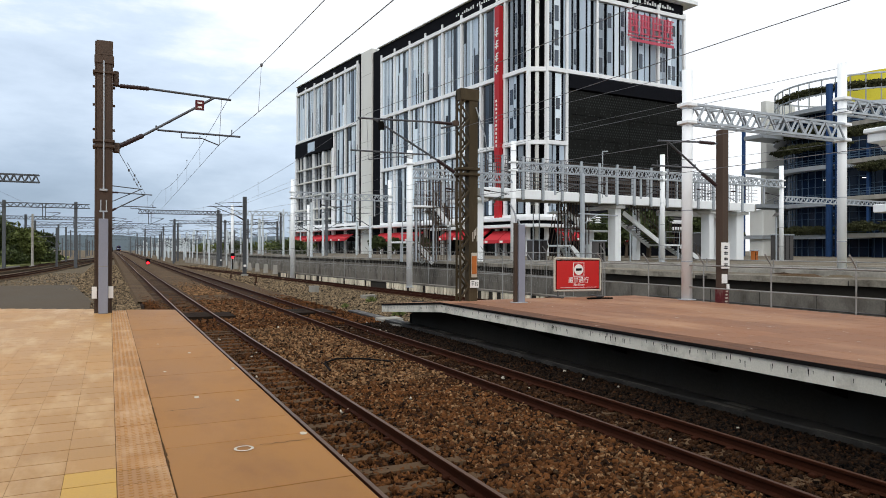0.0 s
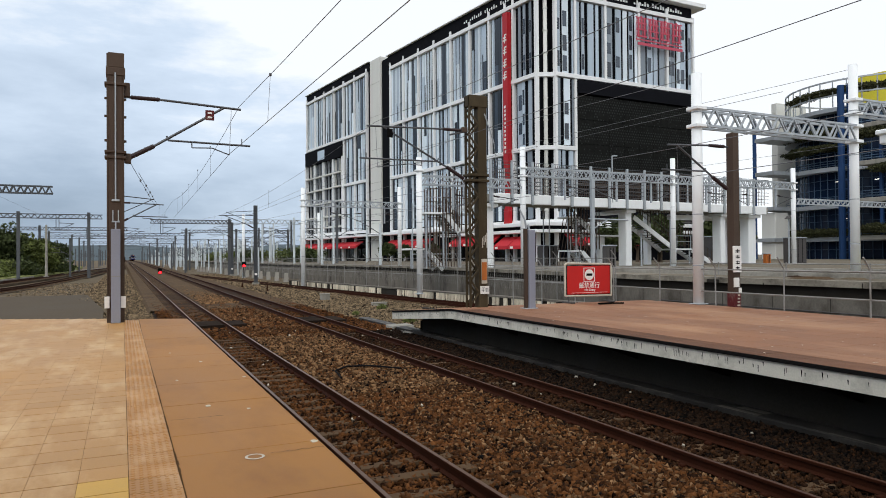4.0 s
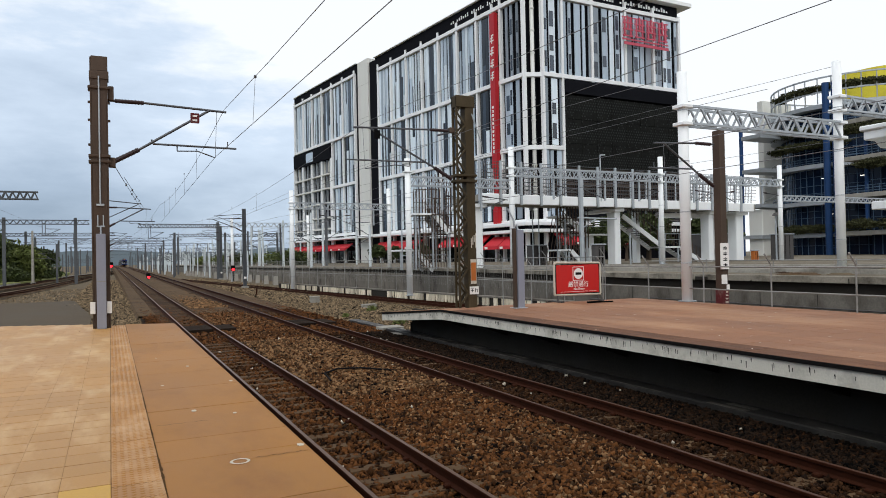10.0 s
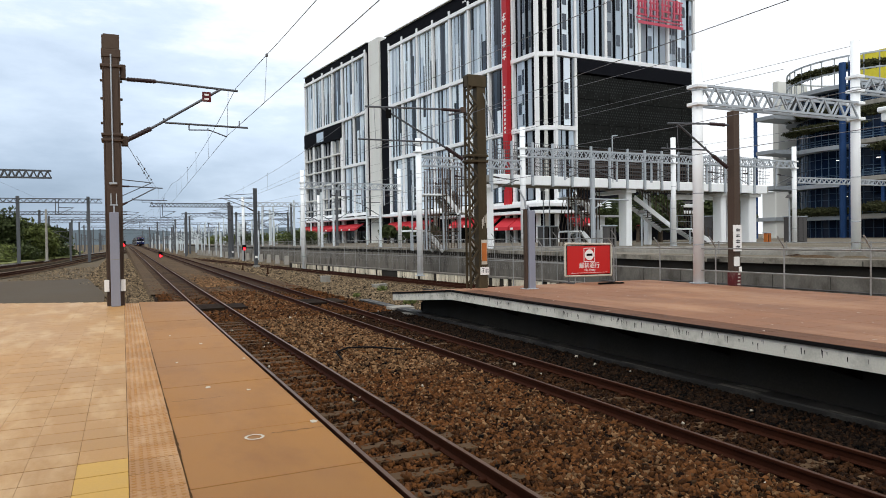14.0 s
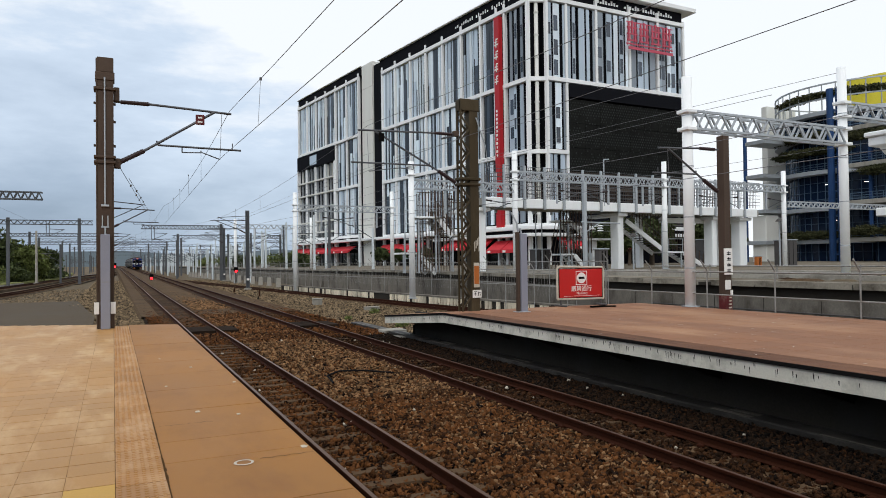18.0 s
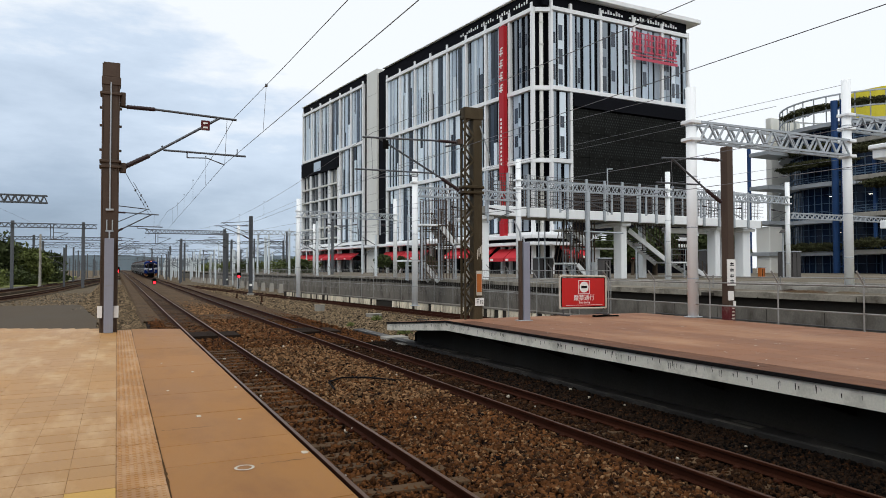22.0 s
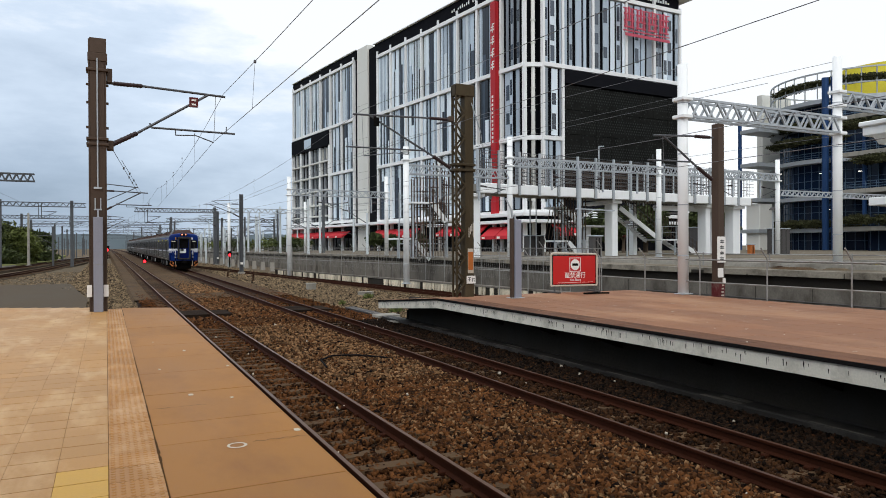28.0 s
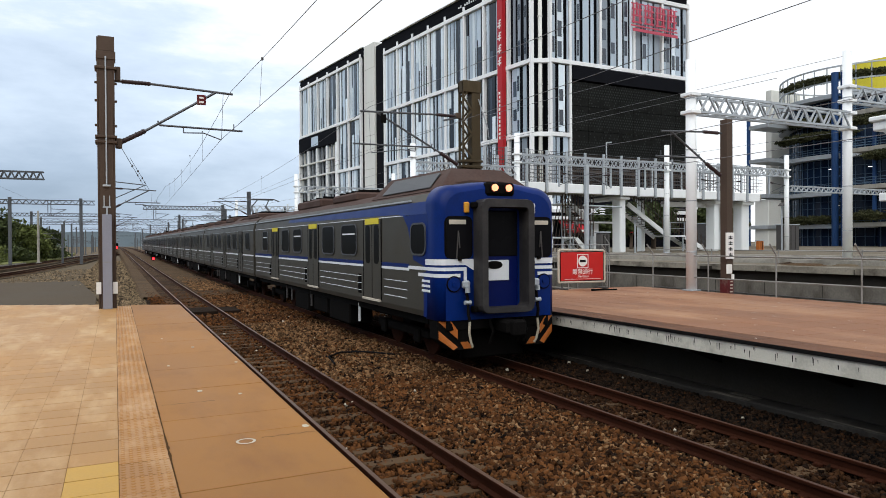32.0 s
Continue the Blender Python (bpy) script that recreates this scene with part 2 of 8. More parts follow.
# Distance haze is mixed into the far masts' white.
farwhite_m = mat("hazed_white_steel", (0.58, 0.63, 0.65), 0.6, var=0.1, scale=1.0, fine=30, bump=0.05, stain=(0.42, 0.43, 0.42), stain_scale=0.9, stain_amt=0.4, streak=0.3)
bwhite_m = mat("white_facade_panel", (0.82, 0.83, 0.83), 0.55, var=0.06, scale=0.3, fine=8, bump=0.05, stain=(0.62, 0.62, 0.60), stain_scale=0.2, stain_amt=0.4, streak=0.3)
cream_m = mat("cream_stone_wall", (0.66, 0.66, 0.62), 0.7, var=0.08, scale=0.25, fine=6, bump=0.08, stain=(0.56, 0.55, 0.50), stain_scale=0.2, streak=0.25)
dark_m = mat("charcoal_and_shade", (0.008, 0.0085, 0.011), 0.75, var=0.3, scale=0.4, fine=8, bump=0.08, spec=0.03)
ins_m = mat("dark_porcelain_insulator", (0.035, 0.02, 0.02), 0.3, var=0.2, scale=10, fine=60, bump=0.05)
wire_m = mat("weathered_copper_wire", (0.17, 0.17, 0.18), 0.6, metal=0.3, var=0.2, scale=2, fine=30, bump=0.0)
tube_m = mat("dull_steel_tube", (0.10, 0.104, 0.112), 0.5, metal=0.5, var=0.2, scale=3, fine=50, bump=0.05)
red_m = mat("red_sign_face", (0.50, 0.010, 0.008), 0.45, var=0.10, scale=2, fine=60, bump=0.04)
awning_m = mat("red_awning_cloth", (0.48, 0.022, 0.032), 0.8, var=0.15, scale=0.5, fine=20, bump=0.15)
banner_m = mat("red_banner_panel", (0.40, 0.006, 0.012), 0.5, var=0.12, scale=0.2, fine=8, bump=0.03)
pink_m = mat("red_roof_sign", (0.50, 0.06, 0.10), 0.5, var=0.2, scale=0.8, fine=20, bump=0.03)
sign_white_m = mat("white_lettering", (0.80, 0.78, 0.74), 0.6, var=0.05, scale=5, fine=40, bump=0.0)
redlamp_m = mat("red_signal_lens", (0.5, 0.01, 0.01), 0.3, var=0.05, emit=((1.0, 0.012, 0.02), 5.0), bump=0)
lamp_m = mat("warm_headlamp_lens", (0.3, 0.14, 0.08), 0.2, var=0.05, emit=((1.0, 0.30, 0.15), 1.8), bump=0)
tube_lamp_m = mat("fluorescent_tube", (0.9, 0.9, 0.9), 0.3, var=0.02, emit=((1.0, 0.95, 0.9), 2.5), bump=0)
glass_dark_m = mat("dark_window_glass", (0.006, 0.007, 0.009), 0.10, var=0.2, scale=0.5, fine=6, bump=0.0, objrand=0.2, spec=0.6)
glass_blue_m = mat("blue_grey_glass", (0.030, 0.042, 0.060), 0.12, var=0.3, scale=0.3, fine=4, bump=0.0, objrand=0.5, spec=0.7)
glass_pale_m = mat("pale_fritted_glass", (0.42, 0.50, 0.58), 0.35, var=0.1, scale=0.3, fine=5, bump=0.0, objrand=0.25)
glass_grey_m = mat("grey_fritted_glass", (0.24, 0.28, 0.32), 0.3, var=0.12, scale=0.3, fine=5, bump=0.0, objrand=0.3)
glass_white_m = mat("white_fritted_glass", (0.68, 0.76, 0.82), 0.4, var=0.08, scale=0.3, fine=5, bump=0.0, objrand=0.15)
train_glass_m = mat("black_train_window", (0.006, 0.006, 0.007), 0.3, var=0.2, scale=0.5, fine=6, bump=0.0, spec=0.03)
terrace_m = mat("dusty_grey_paving", (0.135, 0.115, 0.085), 0.9, var=0.4, scale=0.25, fine=8, bump=0.3, stain=(0.25, 0.22, 0.175), stain_scale=0.22, stain_amt=0.9)
plant_m = mat("olive_planting", (0.050, 0.052, 0.022), 0.8, var=0.35, scale=0.6, fine=6, bump=0, island=0.5)
wall_m = mat("sooty_concrete_wall", (0.165, 0.150, 0.128), 0.9, var=0.3, scale=0.6, fine=20, bump=0.3, stain=(0.055, 0.047, 0.038), stain_scale=0.9, stain_amt=0.85, streak=0.6)
coping_edge_m = mat("dirty_coping", (0.27, 0.245, 0.20), 0.9, var=0.3, scale=0.5, fine=16, bump=0.4, stain=(0.05, 0.042, 0.032), stain_scale=0.75, stain_amt=0.95)
fence_m = mat("weathered_fence_tube", (0.27, 0.265, 0.25), 0.6, metal=0.2, var=0.25, scale=2, fine=40, bump=0.1, stain=(0.12, 0.09, 0.065), stain_scale=3, stain_amt=0.5)
mullion_m = mat("pale_blue_steel", (0.075, 0.125, 0.19), 0.5, var=0.2, scale=0.6, fine=10, bump=0.05)
bluesteel_m = mat("blue_painted_steel", (0.016, 0.050, 0.14), 0.55, var=0.25, scale=0.6, fine=10, bump=0.05)
yelsteel_m = mat("yellow_painted_panel", (0.66, 0.56, 0.04), 0.6, var=0.15, scale=0.4, fine=8, bump=0.05)
leaf_m = mat("green_leaves", (0.046, 0.060, 0.020), 0.75, var=0.35, scale=0.6, fine=6, bump=0, island=0.5)
leaf2_m = mat("light_green_leaves", (0.105, 0.125, 0.034), 0.75, var=0.35, scale=0.6, fine=6, bump=0, island=0.5)
bark_m = mat("bark", (0.12, 0.09, 0.065), 0.9, var=0.3, scale=4, fine=40, bump=0.6)
tblue_m = mat("train_blue_paint", (0.0008, 0.017, 0.130), 0.35, var=0.15, scale=1.5, fine=30, bump=0.02, stain=(0.004, 0.012, 0.06), stain_scale=1.2, stain_amt=0.4, spec=0.12)
tsteel_m = mat("dull_stainless_side", (0.072, 0.065, 0.052), 0.5, metal=0.45, var=0.12, scale=1.0, fine=25, bump=0.04, stain=(0.08, 0.077, 0.066), stain_scale=0.8, stain_amt=0.5)
twhite_m = mat("train_white_stripe", (0.72, 0.74, 0.76), 0.45, var=0.08, scale=3, fine=40, bump=0.02)
troof_m = mat("dusty_brown_roof", (0.062, 0.036, 0.029), 0.8, var=0.35, scale=1.5, fine=20, bump=0.2, stain=(0.10, 0.07, 0.06), stain_scale=1)
tdark_m = mat("underframe_black", (0.006, 0.0055, 0.0052), 0.85, var=0.4, scale=2, fine=30, bump=0.2, spec=0.03)
cord_m = mat("frayed_pale_cord", (0.42, 0.37, 0.28), 0.85, var=0.5, scale=30, fine=120, bump=0.4)
gang_m = mat("black_rubber_gangway", (0.026, 0.024, 0.024), 0.6, var=0.3, scale=3, fine=40, bump=0.15, stain=(0.07, 0.064, 0.06), stain_scale=2, stain_amt=0.5)
tgrey_m = mat("grey_gangway_frame", (0.075, 0.07, 0.068), 0.6, var=0.2, scale=3, fine=40, bump=0.1)
orange_m = mat("orange_warning_paint", (0.42, 0.12, 0.018), 0.55, var=0.2, scale=3, fine=40, bump=0.03)
# Darker copy of the train blue, for the shade inside the gangway.
shadeblue_m = mat("shaded_blue_paint", (0.001, 0.006, 0.07), 0.4, var=0.2, scale=1.5, fine=30, bump=0.02, spec=0.1)
amber_m = mat("amber_lamp_glass", (0.62, 0.28, 0.02), 0.35, var=0.15, scale=8, fine=40, bump=0.0)
tyel_m = mat("yellow_display", (0.65, 0.55, 0.03), 0.5, var=0.08, scale=5, fine=40, bump=0.0)
slate_m = mat("slate_grey_steel", (0.085, 0.09, 0.096), 0.6, var=0.2, scale=1.5, fine=40, bump=0.1)
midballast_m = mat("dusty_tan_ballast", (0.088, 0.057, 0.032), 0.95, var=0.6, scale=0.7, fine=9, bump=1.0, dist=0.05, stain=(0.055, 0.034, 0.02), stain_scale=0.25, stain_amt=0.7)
sidebed_m = mat("siding_ballast", (0.082, 0.060, 0.040), 0.95, var=0.4, scale=0.6, fine=20, bump=1.0, dist=0.04, stain=(0.15, 0.12, 0.085), stain_scale=0.3, stain_amt=0.7)
trackbed_m = mat("rusty_track_bed", (0.036, 0.020, 0.011), 0.95, var=0.4, scale=0.6, fine=20, bump=1.0, dist=0.04)
cream_slat_m = mat("stained_cream_concrete", (0.66, 0.585, 0.45), 0.85, var=0.3, scale=2.5, fine=40, bump=0.3, objrand=0.3, stain=(0.10, 0.08, 0.055), stain_scale=4, stain_amt=0.6, streak=0.3)
wetedge_m = mat("worn_wet_highlight", (0.105, 0.095, 0.080), 0.4, var=0.4, scale=3, fine=30, bump=0.3, stain=(0.04, 0.037, 0.03), stain_scale=4, stain_amt=0.7)
# Damp ledge, its base colour lowered further for the overhang's shade.
ledge_m = mat("damp_shaded_ledge", (0.024, 0.022, 0.020), 0.5, var=0.35, scale=1.2, fine=30, bump=0.3, stain=(0.075, 0.068, 0.06), stain_scale=2.2, stain_amt=0.7)
board_m = mat("weathered_black_timber", (0.020, 0.0135, 0.0095), 0.9, var=0.35, scale=1.5, fine=40, bump=0.4, objrand=0.3, spec=0.03)
tan_stone_m = mat("tan_ballast_stone", (0.14, 0.078, 0.037), 0.92, var=0.4, scale=0.7, fine=60, bump=0.5, island=1.0)
blackstone_m = mat("near_black_ballast", (0.011, 0.0062, 0.0035), 0.9, var=0.5, scale=0.9, fine=60, bump=0.5, island=1.3)
maroon_m = mat("faded_maroon_paint", (0.10, 0.016, 0.018), 0.7, var=0.3, scale=6, fine=40, bump=0.1, stain=(0.22, 0.16, 0.14), stain_scale=5, stain_amt=0.6)
deep_glass_m = mat("deep_blue_glass", (0.007, 0.016, 0.040), 0.12, var=0.3, scale=0.3, fine=4, bump=0.0, spec=0.5)
haze_m = mat("far_hills", (0.17, 0.215, 0.245), 1.0, var=0.1, scale=0.01, fine=0.05, bump=0)


# ---------------------------------------------------------------- mesh helpers
class Shape:
    """Collects boxes, tubes and bars into one mesh."""

    def __init__(self):
        self.v, self.f, self.k = [], [], []

    def add(self, vs, fs, k=0):
        n = len(self.v)
        self.v += [tuple(p) for p in vs]
        self.f += [tuple(n + i for i in f) for f in fs]
        self.k += [k] * len(fs)
        return self

    def box(self, x0, y0, z0, x1, y1, z1, k=0):
        vs = [(x, y, z) for z in (z0, z1) for y in (y0, y1) for x in (x0, x1)]
        return self.add(vs, [(0, 2, 3, 1), (4, 5, 7, 6), (0, 1, 5, 4), (2, 6, 7, 3), (0, 4, 6, 2), (1, 3, 7, 5)], k)

    def cbox(self, x0, y0, z0, x1, y1, z1, c=0.01, k=0):
        """A box with chamfered edges."""
        lo, hi = (x0, y0, z0), (x1, y1, z1)
        vs, ids = [], {}
        for sx in (0, 1):
            for sy in (0, 1):
                for sz in (0, 1):
                    s = (sx, sy, sz)
                    for a in range(3):
                        p = [(hi[i] if s[i] else lo[i]) if i == a else (hi[i] - c if s[i] else lo[i] + c) for i in range(3)]
                        ids[s, a] = len(vs)
                        vs.append(p)
        fs = []
        for a in range(3):
            b, d = [i for i in range(3) if i != a]
            for sa in (0, 1):
                q = []
                for sb, sd in ((0, 0), (1, 0), (1, 1), (0, 1)):
                    s = [0, 0, 0]
                    s[a], s[b], s[d] = sa, sb, sd
                    q.append(ids[tuple(s), a])
                flip = (sa == 1) != (a == 1)
                fs.append(tuple(q) if flip else tuple(q[::-1]))
        for a in range(3):
            b, d = [i for i in range(3) if i != a]
            for sb in (0, 1):
                for sd in (0, 1):
                    s0, s1 = [0, 0, 0], [0, 0, 0]
                    s1[a] = 1
                    for s in (s0, s1):
                        s[b], s[d] = sb, sd
                    fs.append((ids[tuple(s0), b], ids[tuple(s1), b], ids[tuple(s1), d], ids[tuple(s0), d]))
        for sx in (0, 1):
            for sy in (0, 1):
                for sz in (0, 1):
                    fs.append(tuple(ids[(sx, sy, sz), a] for a in range(3)))
        return self.add(vs, fs, k)

    def bar(self, p, q, w, h, k=0):
        """A square bar from p to q."""
        p, q = Vector(p), Vector(q)
        d = (q - p).normalized()
        up = Vector((0, 0, 1)) if abs(d.z) < 0.95 else Vector((0, 1, 0))
        s = d.cross(up).normalized() * w / 2
        u = s.cross(d).normalized() * h / 2
        vs = [o + a * s + b * u for o in (p, q) for a, b in ((-1, -1), (1, -1), (1, 1), (-1, 1))]
        return self.add(vs, [(0, 1, 2, 3), (7, 6, 5, 4), (0, 4, 5, 1), (1, 5, 6, 2), (2, 6, 7, 3), (3, 7, 4, 0)], k)

    def tube(self, p, q, r, n=8, r2=None, k=0):
        p, q = Vector(p), Vector(q)
        d = (q - p).normalized()
        up = Vector((0, 0, 1)) if abs(d.z) < 0.95 else Vector((0, 1, 0))
        s = d.cross(up).normalized()
        u = s.cross(d).normalized()
        r2 = r if r2 is None else r2
        vs = [o + (math.cos(2 * math.pi * i / n) * s + math.sin(2 * math.pi * i / n) * u) * rr for o, rr in ((p, r), (q, r2)) for i in range(n)]
        fs = [(i, (i + 1) % n, n + (i + 1) % n, n + i) for i in range(n)] + [tuple(range(n))[::-1], tuple(range(n, 2 * n))]
        return self.add(vs, fs, k)

    def sweep(self, pts, r, n=5, k=0):
        """One tube along many points."""
        pts = [Vector(p) for p in pts]
        vs, fs = [], []
        for i, p in enumerate(pts):
            d = (pts[min(i + 1, len(pts) - 1)] - pts[max(i - 1, 0)]).normalized()
            up = Vector((0, 0, 1)) if abs(d.z) < 0.95 else Vector((0, 1, 0))
            s = d.cross(up).normalized()
            u = s.cross(d).normalized()
            vs += [p + (math.cos(2 * math.pi * j / n) * s + math.sin(2 * math.pi * j / n) * u) * r for j in range(n)]
        for i in range(len(pts) - 1):
            fs += [(i * n + j, i * n + (j + 1) % n, (i + 1) * n + (j + 1) % n, (i + 1) * n + j) for j in range(n)]
        return self.add(vs, fs, k)

    def extrude_y(self, prof, y0, y1, k=0, ks=None):
        """A closed outline of (x, z), drawn along y."""
        n = len(prof)
        vs = [(x, y, z) for y in (y0, y1) for x, z in prof]
        fs = [(i, (i + 1) % n, n + (i + 1) % n, n + i) for i in range(n)]
        self.add(vs, fs + [tuple(range(n))[::-1], tuple(range(n, 2 * n))], k)
        if ks:
            base = len(self.k) - n - 2
            for i, kk in ks.items():
                self.k[base + i] = kk
        return self

    def extrude_z(self, prof, z0, z1, k=0):
        n = len(prof)
        vs = [(x, y, z) for z in (z0, z1) for x, y in prof]
        fs = [(i, (i + 1) % n, n + (i + 1) % n, n + i) for i in range(n)] + [tuple(range(n))[::-1], tuple(range(n, 2 * n))]
        return self.add(vs, fs, k)

    def data(self, name, mats):
        me = bpy.data.meshes.new(name)
        me.from_pydata(self.v, [], self.f)
        for m in mats if isinstance(mats, (list, tuple)) else [mats]:
            me.materials.append(m)
        if any(self.k):
            me.polygons.foreach_set("material_index", self.k)
        bm = bmesh.new(); bm.from_mesh(me)
        bmesh.ops.recalc_face_normals(bm, faces=bm.faces)
        bm.to_mesh(me); bm.free()
        return me


def part(name, shape, mats, parent=None, label="", at=None):
    """One mesh object under a thing or a part."""
    ob = new(name, shape if isinstance(shape, bpy.types.Mesh) else shape.data(name, mats))
    if parent is not None:
        ob.parent = parent
    if at is not None:
        ob.matrix_basis = at
    return tagged(ob, label)


def thing(name, label, category, at=None, group="", kind=""):
    ob = new(name)
    ob.empty_display_size = 0.2
    if at is not None:
        ob.matrix_basis = at
    return tagged(ob, label, category, group, kind)


def place(x, y, z=0.0, rz=0.0):
    return pose(x, y, z, 0, 0, rz)


def smooth(ob):
    for p in ob.data.polygons:
        p.use_smooth = len(p.vertices) == 4        # caps stay flat
    return ob


# ---------------------------------------------------------------- ground and platforms
RAIL = -1.15                       # top of the rails
BED = -1.335                        # top of the ballast


def rise(y):
    """The line climbs gently beyond the platform."""
    return 0.0035 * max(0.0, min(y, 300.0) - 20.0)


g = Shape()
g.add([(-3000, -600, -1.62), (3000, -600, -1.62), (3000, 4000, -1.62), (-3000, 4000, -1.62)], [(0, 1, 2, 3)])
tagged(part("ground", g, gravel_m), "grey gravel ground of a wide railway yard", "ground", kind="structure")


def strip(name, mats, x0, x1, y0, y1, top, low, label, category, slope=0.35, skew=0.0, climb=False):
    """A raised bed with sloping sides, drawn along y; skew shifts its far end in x."""
    n = max(1, int((y1 - y0) / 10))
    s = Shape()
    vs, fs = [], []
    for i in range(n + 1):
        y = y0 + (y1 - y0) * i / n
        d = skew * i / n
        up = rise(y) if climb else 0.0
        vs += [(x0 - slope + d, y, low), (x0 + d, y, top + up), (x1 + d, y, top + up), (x1 + slope + d, y, low)]
    for i in range(n):
        for j in range(3):
            a = 4 * i + j
            fs.append((a, a + 1, a + 5, a + 4))
    s.add(vs, fs)
    return tagged(part(name, s, mats), label, category, kind="structure")


strip("ballast_bed", ballast_m, 1.45, 9.25, -40, 38, BED - 0.035, -1.64, "rust-brown ballast bed, darkened for shade between the stones", "ballast", climb=True)
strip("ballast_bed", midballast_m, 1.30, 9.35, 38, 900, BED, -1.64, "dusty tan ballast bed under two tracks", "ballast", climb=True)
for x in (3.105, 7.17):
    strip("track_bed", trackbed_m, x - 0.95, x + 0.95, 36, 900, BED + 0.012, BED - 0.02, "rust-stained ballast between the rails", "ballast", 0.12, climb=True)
strip("ballast_bed", gravel_m, 10.1, 20.4, 23.5, 160, BED - 0.03, -1.64, "pale stony ballast beside a diverging track", "ballast", skew=-6.5)
strip("ballast_bed", gravel_m, -16.0, -8.5, -30, 110, BED - 0.08, -1.64, "grey ballast under a curving siding", "ballast", skew=8.5)
tagged(part("pavement", Shape().extrude_z([(-30, 22), (-0.6, 21.2), (-0.9, 40), (-2.4, 58), (-30, 60)], -1.63, -1.28), asphalt_m),
       "dark worn asphalt apron beyond the platform end", "pavement", kind="structure")
tagged(part("yard_ground", Shape().extrude_z([(-8.5, 24), (1.0, 19.5), (1.0, 300), (-3, 300), (-3, 120), (-8.5, 90)], -1.63, -1.43), gravel_m), "grey-brown gravel ground beside the near track", "ground", kind="structure")
gr = Shape().extrude_z([(-60, 60), (-19, 62), (-12.5, 118), (-9, 150), (-12, 260), (-90, 260)], -1.63, -1.05)
tagged(part("grass_verge", gr, grass_m), "rough green grass verge beside the siding", "grass", kind="structure")

# near platform: body, then tiles in the last section
end_y = lambda x: 17.15 + (1.3 - x) * 0.515
pf = Shape().extrude_z([(-14, -30), (1.30, -30), (1.30, end_y(1.30) - 0.02), (-14, end_y(-14) - 0.02)], -1.6, -0.035)
platform1 = tagged(part("platform_1", pf, conc_m), "concrete passenger platform with tan tiles and brown coping", "platform", kind="structure")

# far platform: cantilevered slab with a ramped end
P2Z, P2X, P2W, P2B, P2E, P2D = -0.14, 8.85, 16.35, 18.3, 23.2, -0.53
def slab2(x0, x1, zt, zb):
    s = Shape()
    vs = [(x, y, z + dz) for x in (x0, x1) for y, dz in ((-30, 0), (P2B, 0), (P2E, P2D - P2Z)) for z in (zb, zt)]
    s.add(vs, [(0, 1, 3, 2), (2, 3, 5, 4), (6, 8, 9, 7), (8, 10, 11, 9), (0, 6, 7, 1), (4, 5, 11, 10), (1, 7, 9, 3), (3, 9, 11, 5), (0, 2, 8, 6), (2, 4, 10, 8)])
    return s


platform2 = tagged(part("platform_2", slab2(P2X + 0.03, P2W, P2Z - 0.03, P2Z - 0.26), conc_m), "low island platform with red-brown paving and a white fascia", "platform", kind="structure")
part("rubber_edge", slab2(P2X - 0.03, P2X + 0.028, P2Z - 0.004, P2Z - 0.062), black_m, platform2, "black edge strip under the paving")
part("fascia", slab2(P2X, P2X + 0.028, P2Z - 0.064, P2Z - 0.30), fascia_m, platform2, "white painted fascia with black drip stains")
part("end_fascia", Shape().box(P2X + 0.03, P2E, P2D - 0.30, P2W, P2E + 0.04, P2D - 0.03), fascia_m, platform2)
part("rear_fascia", slab2(P2W + 0.002, P2W + 0.04, P2Z - 0.004, P2Z - 0.35), conc_m, platform2)
part("support_wall", Shape().box(9.75, -30, -1.62, 9.95, 22.54, P2Z - 0.27), darkconc_m, platform2, "concrete support wall, darkened for the shade under the platform")
# Added wall, black in place of the deep shade under the ramp.
part("void_wall", Shape().box(9.76, 22.55, -1.62, 15.59, 22.75, -0.9), black_m, platform2, "added black wall standing for the dark void under the ramp")
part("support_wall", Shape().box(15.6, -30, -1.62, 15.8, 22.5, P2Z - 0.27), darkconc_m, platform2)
part("kerb_ledge", Shape().cbox(9.30, -30, -1.62, 9.74, 28.5, -1.21, 0.02), ledge_m, platform2, "low damp concrete ledge, darkened for the platform's shade")
# Pale strips paint the ledge's worn edge and its wet highlights.
le_r = random.Random(17)
y = 2.0
while y < 27:
    n_ = le_r.uniform(0.3, 1.6)
    w_ = le_r.uniform(0.03, 0.12)
    part("ledge_patch", Shape().cbox(9.302, y, -1.209, 9.302 + w_, y + n_, -1.204, 0.002), wetedge_m, platform2, "worn pale edge with wet shine painted on the ledge")
    if le_r.random() < 0.5:
        part("ledge_patch", Shape().cbox(9.50, y, -1.209, 9.50 + w_ * 1.4, y + n_ * 0.7, -1.204, 0.002), wetedge_m, platform2)
    y += n_ + le_r.uniform(0.1, 1.3)
for i in range(17):
    y = -20 + i * 2.4
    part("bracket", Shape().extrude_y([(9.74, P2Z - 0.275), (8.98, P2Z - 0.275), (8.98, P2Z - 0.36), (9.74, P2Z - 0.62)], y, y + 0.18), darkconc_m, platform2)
rd = random.Random(5)
